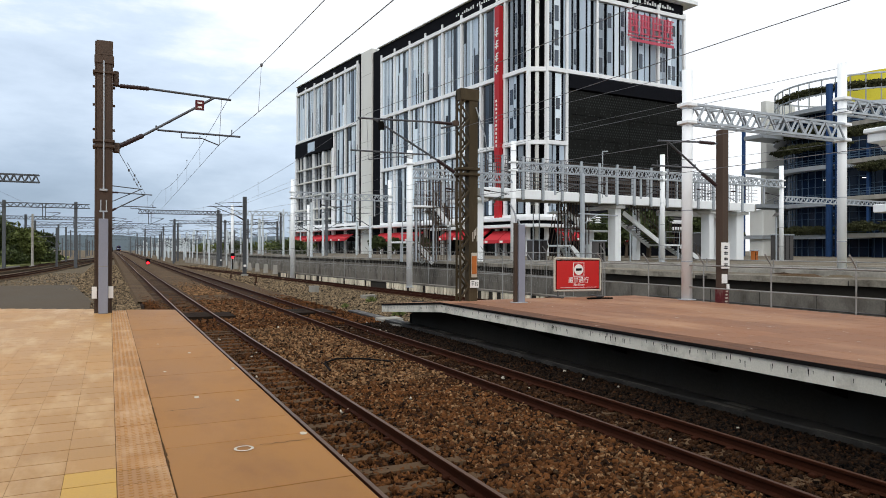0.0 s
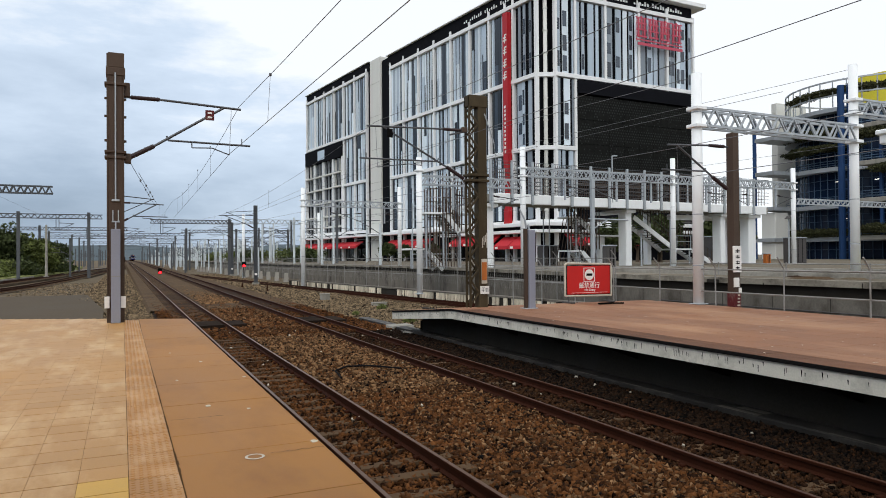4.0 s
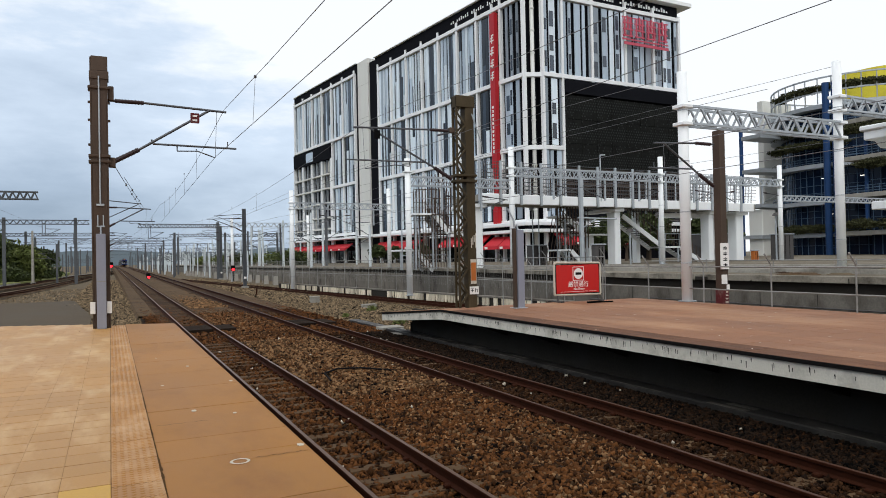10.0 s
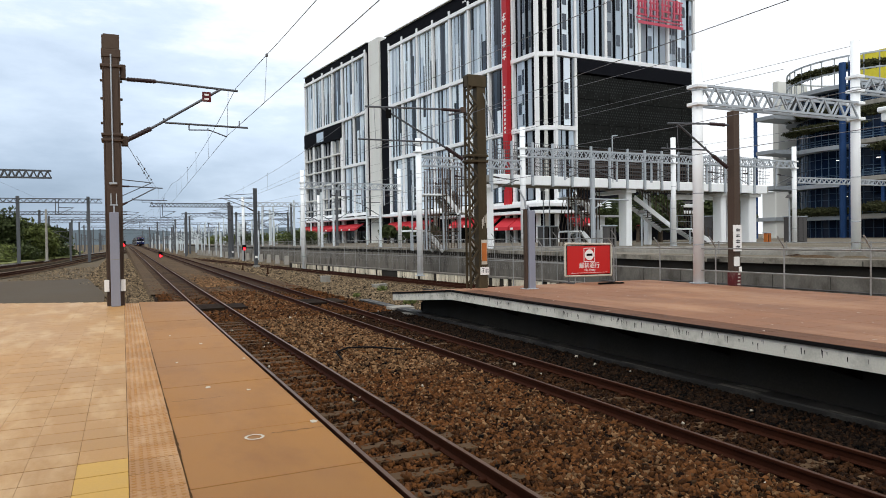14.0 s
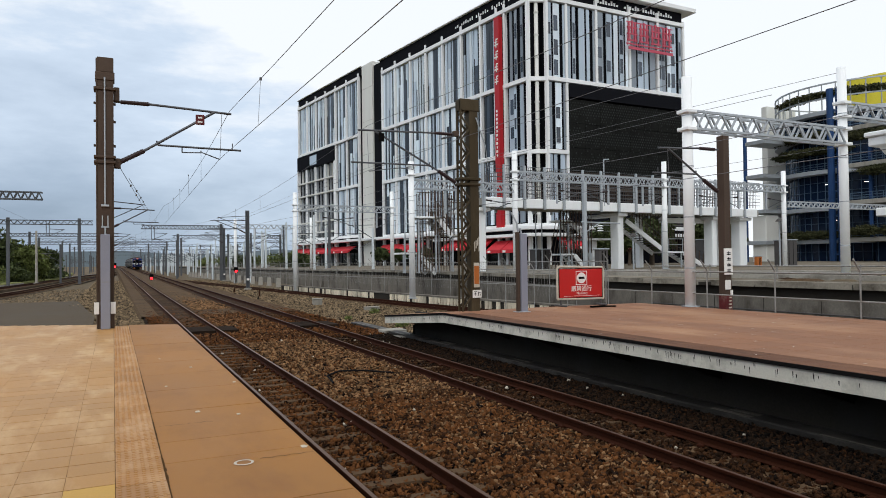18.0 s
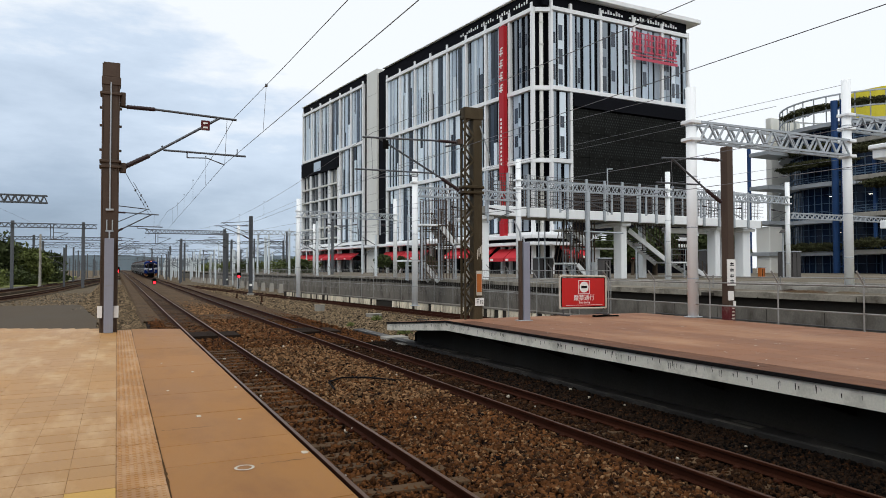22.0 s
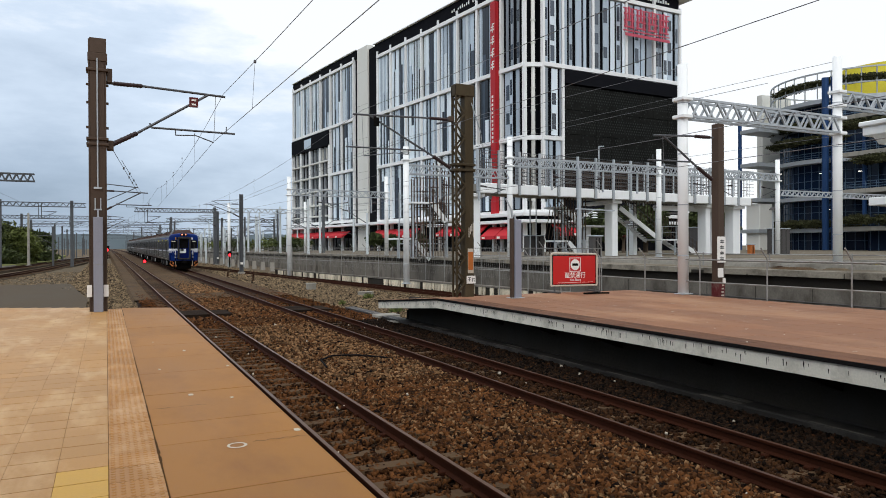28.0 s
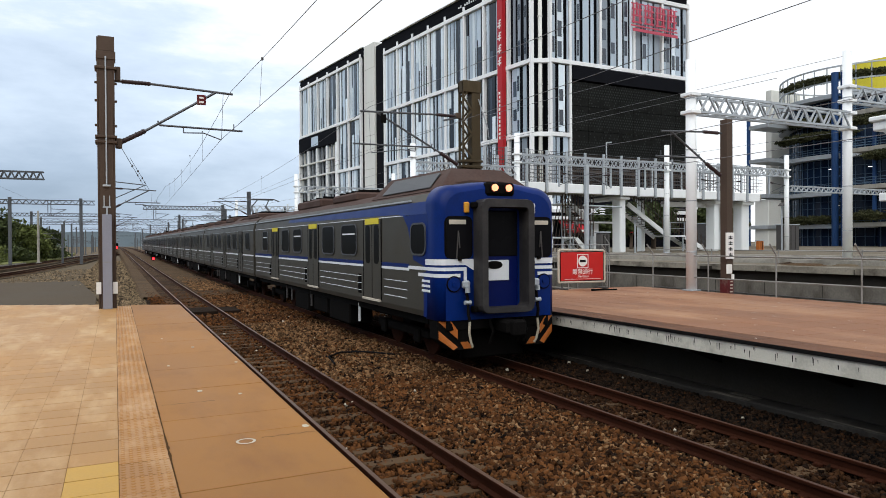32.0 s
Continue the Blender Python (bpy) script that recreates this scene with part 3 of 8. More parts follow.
for i in range(150):
    y = rd.uniform(3.5, 22.8)
    zz = P2Z - 0.064 + (P2D - P2Z) * max(0, (y - P2B) / (P2E - P2B))
    h = rd.uniform(0.04, 0.11)
    w = rd.uniform(0.010, 0.022)
    o = rd.uniform(0.02, 0.09)
    part("drip_stain", Shape().add([(P2X - 0.002, y, zz - o), (P2X - 0.002, y + w, zz - o), (P2X - 0.002, y + w * 0.6, zz - o - h), (P2X - 0.002, y + w * 0.1, zz - o - h)], [(0, 1, 2, 3)]), black_m, platform2)
# rubble and slabs at the far platform's end
for i in range(4):
    rb = Shape().cbox(-0.3, -0.2, 0, 0.3 + rd.random() * 0.6, 0.25, 0.10 + rd.random() * 0.1, 0.02)
    tagged(part("concrete_slab", rb, conc_m, at=pose(8.9 + rd.uniform(0, 0.9), 22.6 + i * 0.55, -1.37, rd.uniform(-6, 6), rd.uniform(-8, 8), rd.uniform(0, 180))),
           "broken pale concrete slab lying on the ballast", "slab", "broken slabs")

# raised terrace with the retaining wall behind the island platform
ter = Shape().extrude_z([(20.6, -40), (20.2, 22), (22.3, 40), (24, 60), (20.5, 130), (20.5, 400), (260, 400), (260, -40)], -1.63, 0.55)
terrace = tagged(part("terrace", ter, terrace_m), "raised dusty grey terrace behind the tracks", "terrace", kind="structure")
line = [(20.55, -40), (20.15, 22), (22.25, 40), (23.95, 60), (20.45, 130), (20.45, 400)]
rw = thing("retaining_wall", "stained concrete retaining wall with a dark recess under its coping", "wall", kind="structure")
for (xa, ya), (xb, yb) in zip(line, line[1:]):
    part("wall_face", Shape().bar((xa - 0.12, ya, -0.78), (xb - 0.12, yb, -0.78), 0.22, 1.66), wall_m, rw)
    # Recess strip coloured dark for the shade beneath the coping.
    part("recess", Shape().bar((xa, ya, 0.20), (xb, yb, 0.20), 0.12, 0.30), darkconc_m, rw)
    part("wall_coping", Shape().bar((xa - 0.06, ya, 0.47), (xb - 0.06, yb, 0.47), 0.44, 0.20), coping_edge_m, rw)
rw_r = random.Random(41)
for i in range(15):
    y = rw_r.uniform(-10, 21.5)
    x = 20.55 - (y + 40) * 0.4 / 62
    w_, h_ = rw_r.choice((0.03, 0.05, 0.2, 0.6)), rw_r.uniform(0.04, 0.20)
    part("coping_gap", Shape().cbox(x - 0.296, y, 0.36, x - 0.2, y + w_, 0.36 + h_, 0.012), darkconc_m, rw, "dark broken gap in the coping")
for i in range(16):
    y = -9 + i * 2.1
    x = 20.55 - (y + 40) * 0.4 / 62
    part("wall_joint", Shape().box(x - 0.236, y, -1.6, x - 0.231, y + 0.02, 0.05), darkconc_m, rw)
for z, r_ in ((-0.42, 0.022),):
    part("cable_run", Shape().tube((20.22, -30, z), (19.86, 21.5, z), r_, 6), tgrey_m, rw, "dark cable clipped along the wall")
# low trough wall with slatted white face
low = thing("low_trough_wall", "low concrete trough wall with white stained slats", "wall", kind="structure")
LW0, LW1 = Vector((20.2, 19, 0)), Vector((15.2, 68.2, 0))
wb = Shape()
wb.bar(LW0 + Vector((0, 0, -1.24)), LW1 + Vector((0, 0, -1.24)), 0.30, 0.70)
part("wall_core", wb, darkconc_m, low)
part("cap", Shape().bar(LW0 + Vector((0, 0, -0.80)), LW1 + Vector((0, 0, -0.83)), 0.44, 0.09), wall_m, low)
ld = (LW1 - LW0).normalized()
ln_ = Vector((-ld.y, ld.x, 0))
slat_mes = [Shape().add([(-w, -0.03, 0.25), (w, -0.03, 0.25), (w * 0.9, -0.03, b1), (0, -0.03, b2), (-w * 0.95, -0.03, b3), (-w, 0.03, 0.25), (w, 0.03, 0.25), (w * 0.9, 0.03, b1), (0, 0.03, b2), (-w * 0.95, 0.03, b3)], [(0, 1, 2, 3, 4), (9, 8, 7, 6, 5), (0, 5, 6, 1), (1, 6, 7, 2), (2, 7, 8, 3), (3, 8, 9, 4), (4, 9, 5, 0)]).data("slat", cream_slat_m) for w, b1, b2, b3 in ((0.16, -0.27, -0.2, -0.27), (0.13, -0.22, -0.27, -0.1), (0.175, -0.25, -0.27, -0.24), (0.10, -0.05, -0.2, -0.26), (0.17, -0.27, -0.26, -0.15))]
for i in range(134):
    if rd.random() < 0.17 or 70 < i < 78:
        continue
    p = LW0 + ld * (0.4 + i * 0.36) + ln_ * 0.17
    ob = part("slat", rd.choice(slat_mes), None, low, at=pose(p.x, p.y, -1.10, 0, 0, math.degrees(math.atan2(ld.y, ld.x))))


# unseen roof and walls, added to close the place behind the camera and block skylight
tagged(part("unseen_roof", Shape().box(-14, -42, 5.6, 1.3, -1.6, 6.2), conc_m), "plain concrete roof, unseen, added to dim the near platform", "roof", kind="structure")
tagged(part("unseen_wall", Shape().box(-14.3, -42.3, -1.62, 30.3, -42.0, 6.2), conc_m), "plain concrete wall, unseen, added to close the place behind", "wall", kind="structure")
tagged(part("unseen_wall", Shape().box(-14.3, -42.0, -1.62, -14.0, -1.6, 6.2), conc_m), "plain concrete wall, unseen, added beside the platform", "wall", kind="structure")


# ---------------------------------------------------------------- rails
def rail_prof(x):
    r = [(-0.0625, -0.15), (0.0625, -0.15), (0.0625, -0.14), (0.012, -0.118), (0.009, -0.045), (0.033, -0.034), (0.033, -0.006), (0.026, 0), (-0.026, 0), (-0.033, -0.006), (-0.033, -0.034), (-0.009, -0.045), (-0.012, -0.118), (-0.0625, -0.14)]
    return [(x + a, RAIL + b) for a, b in r]


def straight_track(name, x, y0, y1, label, top_m=None):
    t = thing(name, label, "railway track", kind="structure")
    for sx in (-0.5535, 0.5535):
        s = Shape()
        pr = rail_prof(x + sx)
        ys = [y0, 20, 120, 300, y1]
        k = len(pr)
        s.add([(a, y, b + rise(y)) for y in ys for a, b in pr], [(j * k + i, j * k + (i + 1) % k, (j + 1) * k + (i + 1) % k, (j + 1) * k + i) for j in range(len(ys) - 1) for i in range(k)])
        for j in range(len(ys) - 1):
            s.k[j * k + 7] = 1
        part("rail", s, [rust_m, top_m or railtop_m], t)
    return t


track1 = straight_track("track_1", 3.105, -40, 900, "rusty rails on concrete sleepers beside the tan platform")
track2 = straight_track("track_2", 7.17, -40, 900, "rusty rails on concrete sleepers beside the island platform", dulltop_m)


def bent_track(name, pts, label):
    """A track along bends: two rails made of straight lengths, and its sleepers in one mesh."""
    t = thing(name, label, "railway track", kind="structure")
    for side in (-0.5535, 0.5535):
        s = Shape()
        for (xa, ya), (xb, yb) in zip(pts, pts[1:]):
            d = Vector((xb - xa, yb - ya, 0)).normalized()
            o = Vector((d.y, -d.x, 0)) * side
            a, b = Vector((xa, ya, RAIL - 0.04)) + o, Vector((xb, yb, RAIL - 0.04)) + o
            s.bar(a, b, 0.066, 0.08)
            s.bar(a - Vector((0, 0, 0.075)), b - Vector((0, 0, 0.075)), 0.125, 0.07)
        part("rail", s, rust_m, t)
    s = Shape()
    for (xa, ya), (xb, yb) in zip(pts, pts[1:]):
        a, b = Vector((xa, ya, 0)), Vector((xb, yb, 0))
        d = (b - a).normalized()
        o = Vector((d.y, -d.x, 0))
        for i in range(int((b - a).length / 0.62)):
            c = a + d * (i + 0.5) * 0.62
            s.bar(c - o * 1.0 + Vector((0, 0, RAIL - 0.19)), c + o * 1.0 + Vector((0, 0, RAIL - 0.19)), 0.22, 0.12)
    sl = part("sleepers", s, sleeper_m, t)
    sl["kind"] = "stuff"
    return t


bent_track("track_3", [(18.2, -30), (18.2, 18), (17.3, 28), (14.2, 60), (11.6, 88), (8.6, 125), (7.4, 150)], "rusty diverging track curving behind the island platform")
def bent_bed(pts, w):
    s = Shape()
    for (xa, ya), (xb, yb) in zip(pts, pts[1:]):
        s.bar((xa, ya, RAIL - 0.30), (xb, yb, RAIL - 0.30), w, 0.24)
    return tagged(part("track_bed", s, sidebed_m), "dusty brown ballast under a siding", "ballast", kind="structure")


for pts_ in ([(-17, 26), (-13.2, 45), (-9.8, 68), (-8.3, 80), (-6.8, 100), (-4.6, 145), (-1.2, 190), (1.8, 225)], [(-23, 35), (-16.5, 70), (-13, 90), (-10.8, 113), (-7.6, 174), (-2.5, 222)], [(18.2, -30), (18.2, 18), (17.3, 28), (14.2, 60), (11.6, 88), (8.6, 125)]):
    bent_bed(pts_, 2.5)
bent_track("track_4", [(-17, 26), (-13.2, 45), (-9.8, 68), (-8.3, 80), (-6.8, 100), (-4.6, 145), (-1.2, 190), (1.8, 225), (3.0, 255)], "rusty siding curving to join the main line")
bent_track("track_5", [(-23, 35), (-16.5, 70), (-13, 90), (-10.8, 113), (-7.6, 174), (-2.5, 222), (1.6, 275)], "rusty outer siding curving toward the main line")


# ---------------------------------------------------------------- overhead line masts
def truss(parent, p, q, h, w, n, r, mat_):
    """A box truss between p and q, n bays long."""
    p, q = Vector(p), Vector(q)
    d = (q - p)
    side = Vector((d.y, -d.x, 0)).normalized() * w / 2
    up = Vector((0, 0, h / 2))
    for a in (-1, 1):
        for b in (-1, 1):
            part("chord", Shape().bar(p + side * a + up * b, q + side * a + up * b, r * 2, r * 2), mat_, parent)
    for i in range(n):
        c0, c1, c2 = p + d * (i / n), p + d * ((i + 0.5) / n), p + d * ((i + 1) / n)
        for a in (-1, 1):
            part("brace", Shape().bar(c0 + side * a - up, c1 + side * a + up, r * 1.5, r * 1.5).bar(c1 + side * a + up, c2 + side * a - up, r * 1.5, r * 1.5), mat_, parent)
    if r < 0.045:
        for i in range(n):
            c0, c1 = p + d * (i / n), p + d * ((i + 0.5) / n)
            for b in (-1, 1):
                part("cross_brace", Shape().bar(c0 - side + up * b, c1 + side + up * b, r * 1.2, r * 1.2), mat_, parent)


def insulator(parent, p, q, r=0.06):
    p, q = Vector(p), Vector(q)
    s = Shape()
    n = 9
    s.tube(p, q, r * 0.8, 10)
    for i in range(n):
        c = p.lerp(q, (i + 0.5) / n)
        dd = (q - p) / n * 0.28
        s.tube(c - dd, c + dd, r, 10, r * 0.7)
    return part("insulator", s, ins_m, parent, "dark ribbed insulator")


def cantilever(parent, ax, y, sgn, ztop, zlow, reach, reg, tag=False, k=1.0):
    """A hinged bracket arm: top tube, stay, registration arm, with two insulators. Coordinates in the thing's parent space."""
    P = lambda x, z: (ax + sgn * x, y, z)
    s = Shape().tube(P(0.15, ztop), P(0.32, ztop), 0.03 * k)
    part("hinge", s, tube_m, parent)
    insulator(parent, P(0.30, ztop), P(0.90, ztop), 0.055 * k)
    part("top_tube", Shape().tube(P(0.90, ztop), P(reach, ztop - 0.08), 0.028 * k), tube_m, parent)
    insulator(parent, P(0.20, zlow), P(0.78, zlow + 0.33), 0.065 * k)
    part("stay_tube", Shape().tube(P(0.78, zlow + 0.33), P(reach * 0.86, ztop - 0.06), 0.030 * k), tube_m, parent)
    part("registration_tube", Shape().tube(P(1.08, zlow + 0.48), P(reach + 0.22, zlow + 0.46), 0.024 * k).tube(P(reach + 0.02, zlow + 0.46), P(reach + 0.02, zlow + 0.62), 0.012 * k).tube(P(1.08, zlow + 0.48), P(1.05, zlow + 0.58), 0.02 * k), tube_m, parent)
    part("steady_arm", Shape().tube(P(1.6, zlow + 0.46), P(1.6, zlow + 0.34), 0.014 * k).tube(P(1.6, zlow + 0.34), P(2.05, zlow + 0.36), 0.014 * k).tube(P(2.05, zlow + 0.36), P(reg, zlow + 0.22), 0.014 * k), tube_m, parent)
    part("hanger", Shape().tube(P(reg + 0.05, ztop - 0.05), P(reg, zlow + 0.22), 0.006, 5), wire_m, parent)
    if tag:
        tg = part("number_tag", Shape().cbox(ax + sgn * 1.90, y - 0.05, ztop - 0.40, ax + sgn * 2.10, y - 0.03, ztop - 0.16, 0.01), maroon_m, parent, "small red tag plate")
        for zz in (0.25, 0.35):
            part("tag_mark", Shape().box(ax + sgn * 2.0 - 0.05, y - 0.056, ztop - zz, ax + sgn * 2.0 + 0.05, y - 0.052, ztop - zz + 0.04), sign_white_m, tg)


# brown steel mast at the platform's end
mast = thing("overhead_line_mast", "brown steel mast with a bracket arm over the track", "mast", place(-0.15, 17.0))
H_BEAM = [(-0.178, -0.16), (-0.150, -0.16), (-0.150, -0.012), (0.150, -0.012), (0.150, -0.16), (0.178, -0.16), (0.178, 0.16), (0.150, 0.16), (0.150, 0.012), (-0.150, 0.012), (-0.150, 0.16), (-0.178, 0.16)]
part("column", Shape().extrude_z(H_BEAM, 0, 6.0), brown_m, mast)
part("front_plate", Shape().cbox(-0.149, -0.152, 0.0, 0.149, -0.13, 6.0, 0.006), brown_m, mast)
part("head_box", Shape().cbox(-0.19, -0.175, 5.52, 0.20, 0.175, 5.70, 0.01), brown_m, mast)
part("cap", Shape().cbox(-0.15, -0.165, 5.70, 0.18, 0.165, 6.03, 0.01), brown_m, mast)
for z in (5.30, 3.78, 3.66):
    part("clamp_band", Shape().cbox(-0.22, -0.19, z, 0.22, 0.19, z + 0.06, 0.01), brown_m, mast)
for z in (5.0, 4.6, 4.05):
    for sx in (-1, 1):
        part("step_bolt", Shape().cbox(sx * 0.20 - 0.025, -0.03, z, sx * 0.20 + 0.025, 0.03, z + 0.05, 0.006), brown_m, mast)
part("bracket_plate", Shape().cbox(0.18, -0.08, 5.08, 0.30, 0.08, 5.40, 0.015), brown_m, mast)
part("bracket_plate", Shape().cbox(0.18, -0.08, 3.58, 0.32, 0.08, 3.80, 0.015), brown_m, mast)
part("conduit", Shape().tube((0, -0.18, 2.74), (0, -0.18, 5.58), 0.016), galv_m, mast, "thin pale conduit up the front")
part("conduit_clamp", Shape().cbox(-0.08, -0.20, 2.70, 0.08, -0.155, 2.745, 0.006), galv_m, mast)
part("cable_fork", Shape().bar((-0.055, -0.17, 2.25), (-0.055, -0.17, 2.50), 0.022, 0.022).bar((0.055, -0.17, 2.25), (0.055, -0.17, 2.50), 0.022, 0.022).bar((-0.08, -0.17, 2.25), (0.08, -0.17, 2.25), 0.022, 0.03).bar((0, -0.17, 2.08), (0, -0.17, 2.25), 0.03, 0.03), galv_m, mast)
cov = part("cable_cover", Shape().cbox(-0.095, -0.34, 0.0, 0.095, -0.165, 2.08, 0.008), greybox_m, mast, "grey sheet metal cable cover")
part("cover_seam", Shape().box(-0.094, -0.343, 1.03, 0.094, -0.341, 1.04), conc_m, cov)
part("white_plate", Shape().cbox(-0.225, -0.24, 0.33, -0.125, -0.22, 0.59, 0.004), sign_white_m, mast, "white warning plate")
part("white_plate", Shape().cbox(0.10, -0.24, 0.33, 0.20, -0.22, 0.59, 0.004), sign_white_m, mast, "white warning plate")
cantilever(mast, 0.02, 0.0, 1, 5.09, 3.68, 2.72, 2.45, True)

# lattice mast on the island platform
lat = thing("lattice_mast", "olive steel lattice mast with a bracket arm", "mast", place(9.94, 18.7, P2Z - 0.03))
part("column", Shape().cbox(0.0, -0.15, 0, 0.30, 0.15, 6.52, 0.01), olive_m, lat)
for y in (-0.15, 0.10):
    part("leg", Shape().box(-0.32, y, 0, -0.265, y + 0.05, 6.52), olive_m, lat)
nb = 17
for i in range(nb):
    z0, z1 = 0.1 + i * 6.3 / nb, 0.1 + (i + 1) * 6.3 / nb
    for y in (-0.14, 0.14):
        a, b = ((-0.29, z0), (0.0, z1)) if i % 2 == 0 else ((0.0, z0), (-0.29, z1))
        part("lattice_bar", Shape().bar((a[0], y, a[1]), (b[0], y, b[1]), 0.035, 0.05), olive_m, lat)
part("head_box", Shape().cbox(-0.32, -0.17, 6.2, 0.33, 0.17, 6.56, 0.01), olive_m, lat)
for z in (3.88, 4.05):
    part("clamp_band", Shape().cbox(-0.36, -0.2, z, 0.35, 0.2, z + 0.08, 0.01), olive_m, lat)
part("bracket_plate", Shape().cbox(-0.50, -0.08, 5.40, -0.32, 0.08, 5.56, 0.01), brown_m, lat)
part("stay_rod", Shape().tube((0.2, -0.2, 6.0), (0.52, -0.22, 5.1), 0.02).tube((0.52, -0.22, 5.1), (0.62, -0.2, 4.4), 0.008), galv_m, lat)
part("notice_back", Shape().cbox(0.07, -0.176, 0.74, 0.27, -0.168, 1.50, 0.003), chalk_m, lat, "peeling white backing of a notice")
part("notice_plate", Shape().cbox(0.08, -0.185, 0.84, 0.25, -0.177, 1.40, 0.004), orange_m, lat, "peeling orange notice plate")
part("number_plate", Shape().cbox(0.02, -0.19, 0.42, 0.33, -0.172, 0.66, 0.004), sign_white_m, lat, "white plate with worn black marks")
for a, b, w, h in ((0.06, 0.60, 0.10, 0.018), (0.10, 0.49, 0.02, 0.10), (0.06, 0.53, 0.09, 0.018), (0.20, 0.48, 0.025, 0.12), (0.24, 0.56, 0.06, 0.02), (0.27, 0.48, 0.02, 0.06)):
    part("plate_mark", Shape().box(a, -0.196, b, a + w, -0.192, b + h), tgrey_m, lat)
for i in range(4):
    part("paint_chip", Shape().box(0.1 + 0.05 * i, -0.176, 1.85 + 0.09 * (i % 3), 0.13 + 0.05 * i, -0.172, 2.15 + 0.05 * i), chalk_m, lat)
cantilever(lat, -0.24, 0.0, -1, 5.46, 3.98, 3.32, 3.0)
part("feeder_arm", Shape().tube((-0.37, 0, 5.44), (-0.9, 0, 5.30), 0.03), tube_m, lat)
part("plaque", Shape().cbox(-2.95, -0.05, 5.08, -2.77, -0.03, 5.34, 0.01), tdark_m, lat, "small dark blue plate")

# grey cable post on the island platform
post = thing("cable_post", "grey square sheet-metal cable post", "post", place(10.86, 17.2, P2Z))
part("post_box", Shape().cbox(-0.04, -0.12, 0, 0.18, 0.12, 2.32, 0.01), greybox_m, post)
part("post_flange", Shape().cbox(-0.13, -0.06, 0, -0.045, 0.06, 2.36, 0.006), brown_m, post)
part("cable_bend", Shape().tube((-0.06, 0, 2.36), (-0.10, 0, 2.62), 0.03).tube((-0.10, 0, 2.62), (-0.26, 0.05, 2.95), 0.025).tube((0.05, 0, 2.32), (0.0, 0, 2.48), 0.03), galv_m, post)
part("post_foot", Shape().cbox(-0.18, -0.17, 0, 0.24, 0.17, 0.02, 0.005), galv_m, post)

# brown mast with a notice board
m2 = thing("overhead_line_mast", "weathered brown mast with a white notice board and red-white foot", "mast", place(16.53, 14.75, P2Z - 0.04))
part("column", Shape().cbox(-0.125, -0.13, 0, 0.125, 0.13, 5.22, 0.012), brown_m, m2)
brd = part("notice_board", Shape().cbox(-0.20, -0.18, 1.06, 0.12, -0.135, 1.84, 0.006), sign_white_m, m2, "white board with a column of dark marks")
for i in range(4):
    z = 1.70 - i * 0.17
    part("board_mark", Shape().box(-0.12, -0.184, z - 0.05, 0.04, -0.181, z - 0.02).box(-0.12, -0.184, z, 0.04, -0.181, z + 0.025).box(-0.055, -0.184, z - 0.06, -0.03, -0.181, z + 0.05), black_m, brd)
part("small_plate", Shape().cbox(-0.17, -0.17, 0.62, 0.04, -0.135, 0.90, 0.005), sign_white_m, m2, "small white plate")
part("small_plate", Shape().cbox(0.03, -0.17, 0.44, 0.13, -0.135, 0.60, 0.005), sign_white_m, m2)
ft = part("warning_band", Shape().cbox(-0.132, -0.137, 0, 0.132, 0.137, 0.46, 0.004), maroon_m, m2, "faded red warning band at the foot")
for i in range(4):
    part("band_stripe", Shape().box(-0.03 + 0.01 * i, -0.143, 0.06 + i * 0.1, 0.09, -0.139, 0.10 + i * 0.1), chalk_m, ft)
cantilever(m2, -0.05, 0.0, -1, 4.80, 3.55, 2.5, 2.1)

# no-entry sign board
sg = thing("no_entry_sign", "red no-entry board on a low metal frame", "sign", pose(13.93, 18.35, P2Z, 0, 0, -2))
fr = Shape()
fr.tube((-0.86, 0, 1.30), (0.86, 0, 1.26), 0.036).tube((-0.92, 0, 0.24), (-0.92, 0, 1.24), 0.036).tube((0.90, 0, 0.24), (0.90, 0, 1.20), 0.036).tube((-0.92, 0, 1.24), (-0.86, 0, 1.30), 0.036).tube((0.90, 0, 1.20), (0.86, 0, 1.26), 0.036).tube((-0.92, 0, 0.24), (0.90, 0, 0.22), 0.036)
part("board_edge", Shape().box(-0.875, -0.02, 0.255, 0.855, -0.005, 0.279).box(-0.875, -0.02, 1.211, 0.855, -0.005, 1.235).box(-0.875, -0.02, 0.279, -0.851, -0.005, 1.211).box(0.831, -0.02, 0.279, 0.855, -0.005, 1.211), tdark_m, sg, "dark board edge")
part("frame", fr, chalk_m, sg, "bent grey tube frame")
face = part("board", Shape().cbox(-0.85, -0.03, 0.28, 0.83, 0.0, 1.21, 0.01), red_m, sg)
for x in (-0.8, 0.78):
    part("foot", Shape().tube((x, 0, 0.22), (x, -0.02, 0.05), 0.03).cbox(x - 0.06, -0.30, 0, x + 0.06, 0.30, 0.055, 0.01), tgrey_m, sg)
def disc(s, x, z, r, y, n=24, k=0):
    s.add([(x + r * math.cos(2 * math.pi * i / n), y, z + r * math.sin(2 * math.pi * i / n)) for i in range(n)], [tuple(range(n))], k)
sq = Shape().cbox(-0.21, -0.036, 0.70, 0.21, -0.031, 1.14, 0.002)
part("pictogram_square", sq, red_m, face)
so = Shape()
for a, b, c, d in ((-0.22, 0.69, 0.22, 0.71), (-0.22, 1.13, 0.22, 1.15), (-0.22, 0.71, -0.20, 1.13), (0.20, 0.71, 0.22, 1.13)):
    so.box(a, -0.040, b, c, -0.032, d)
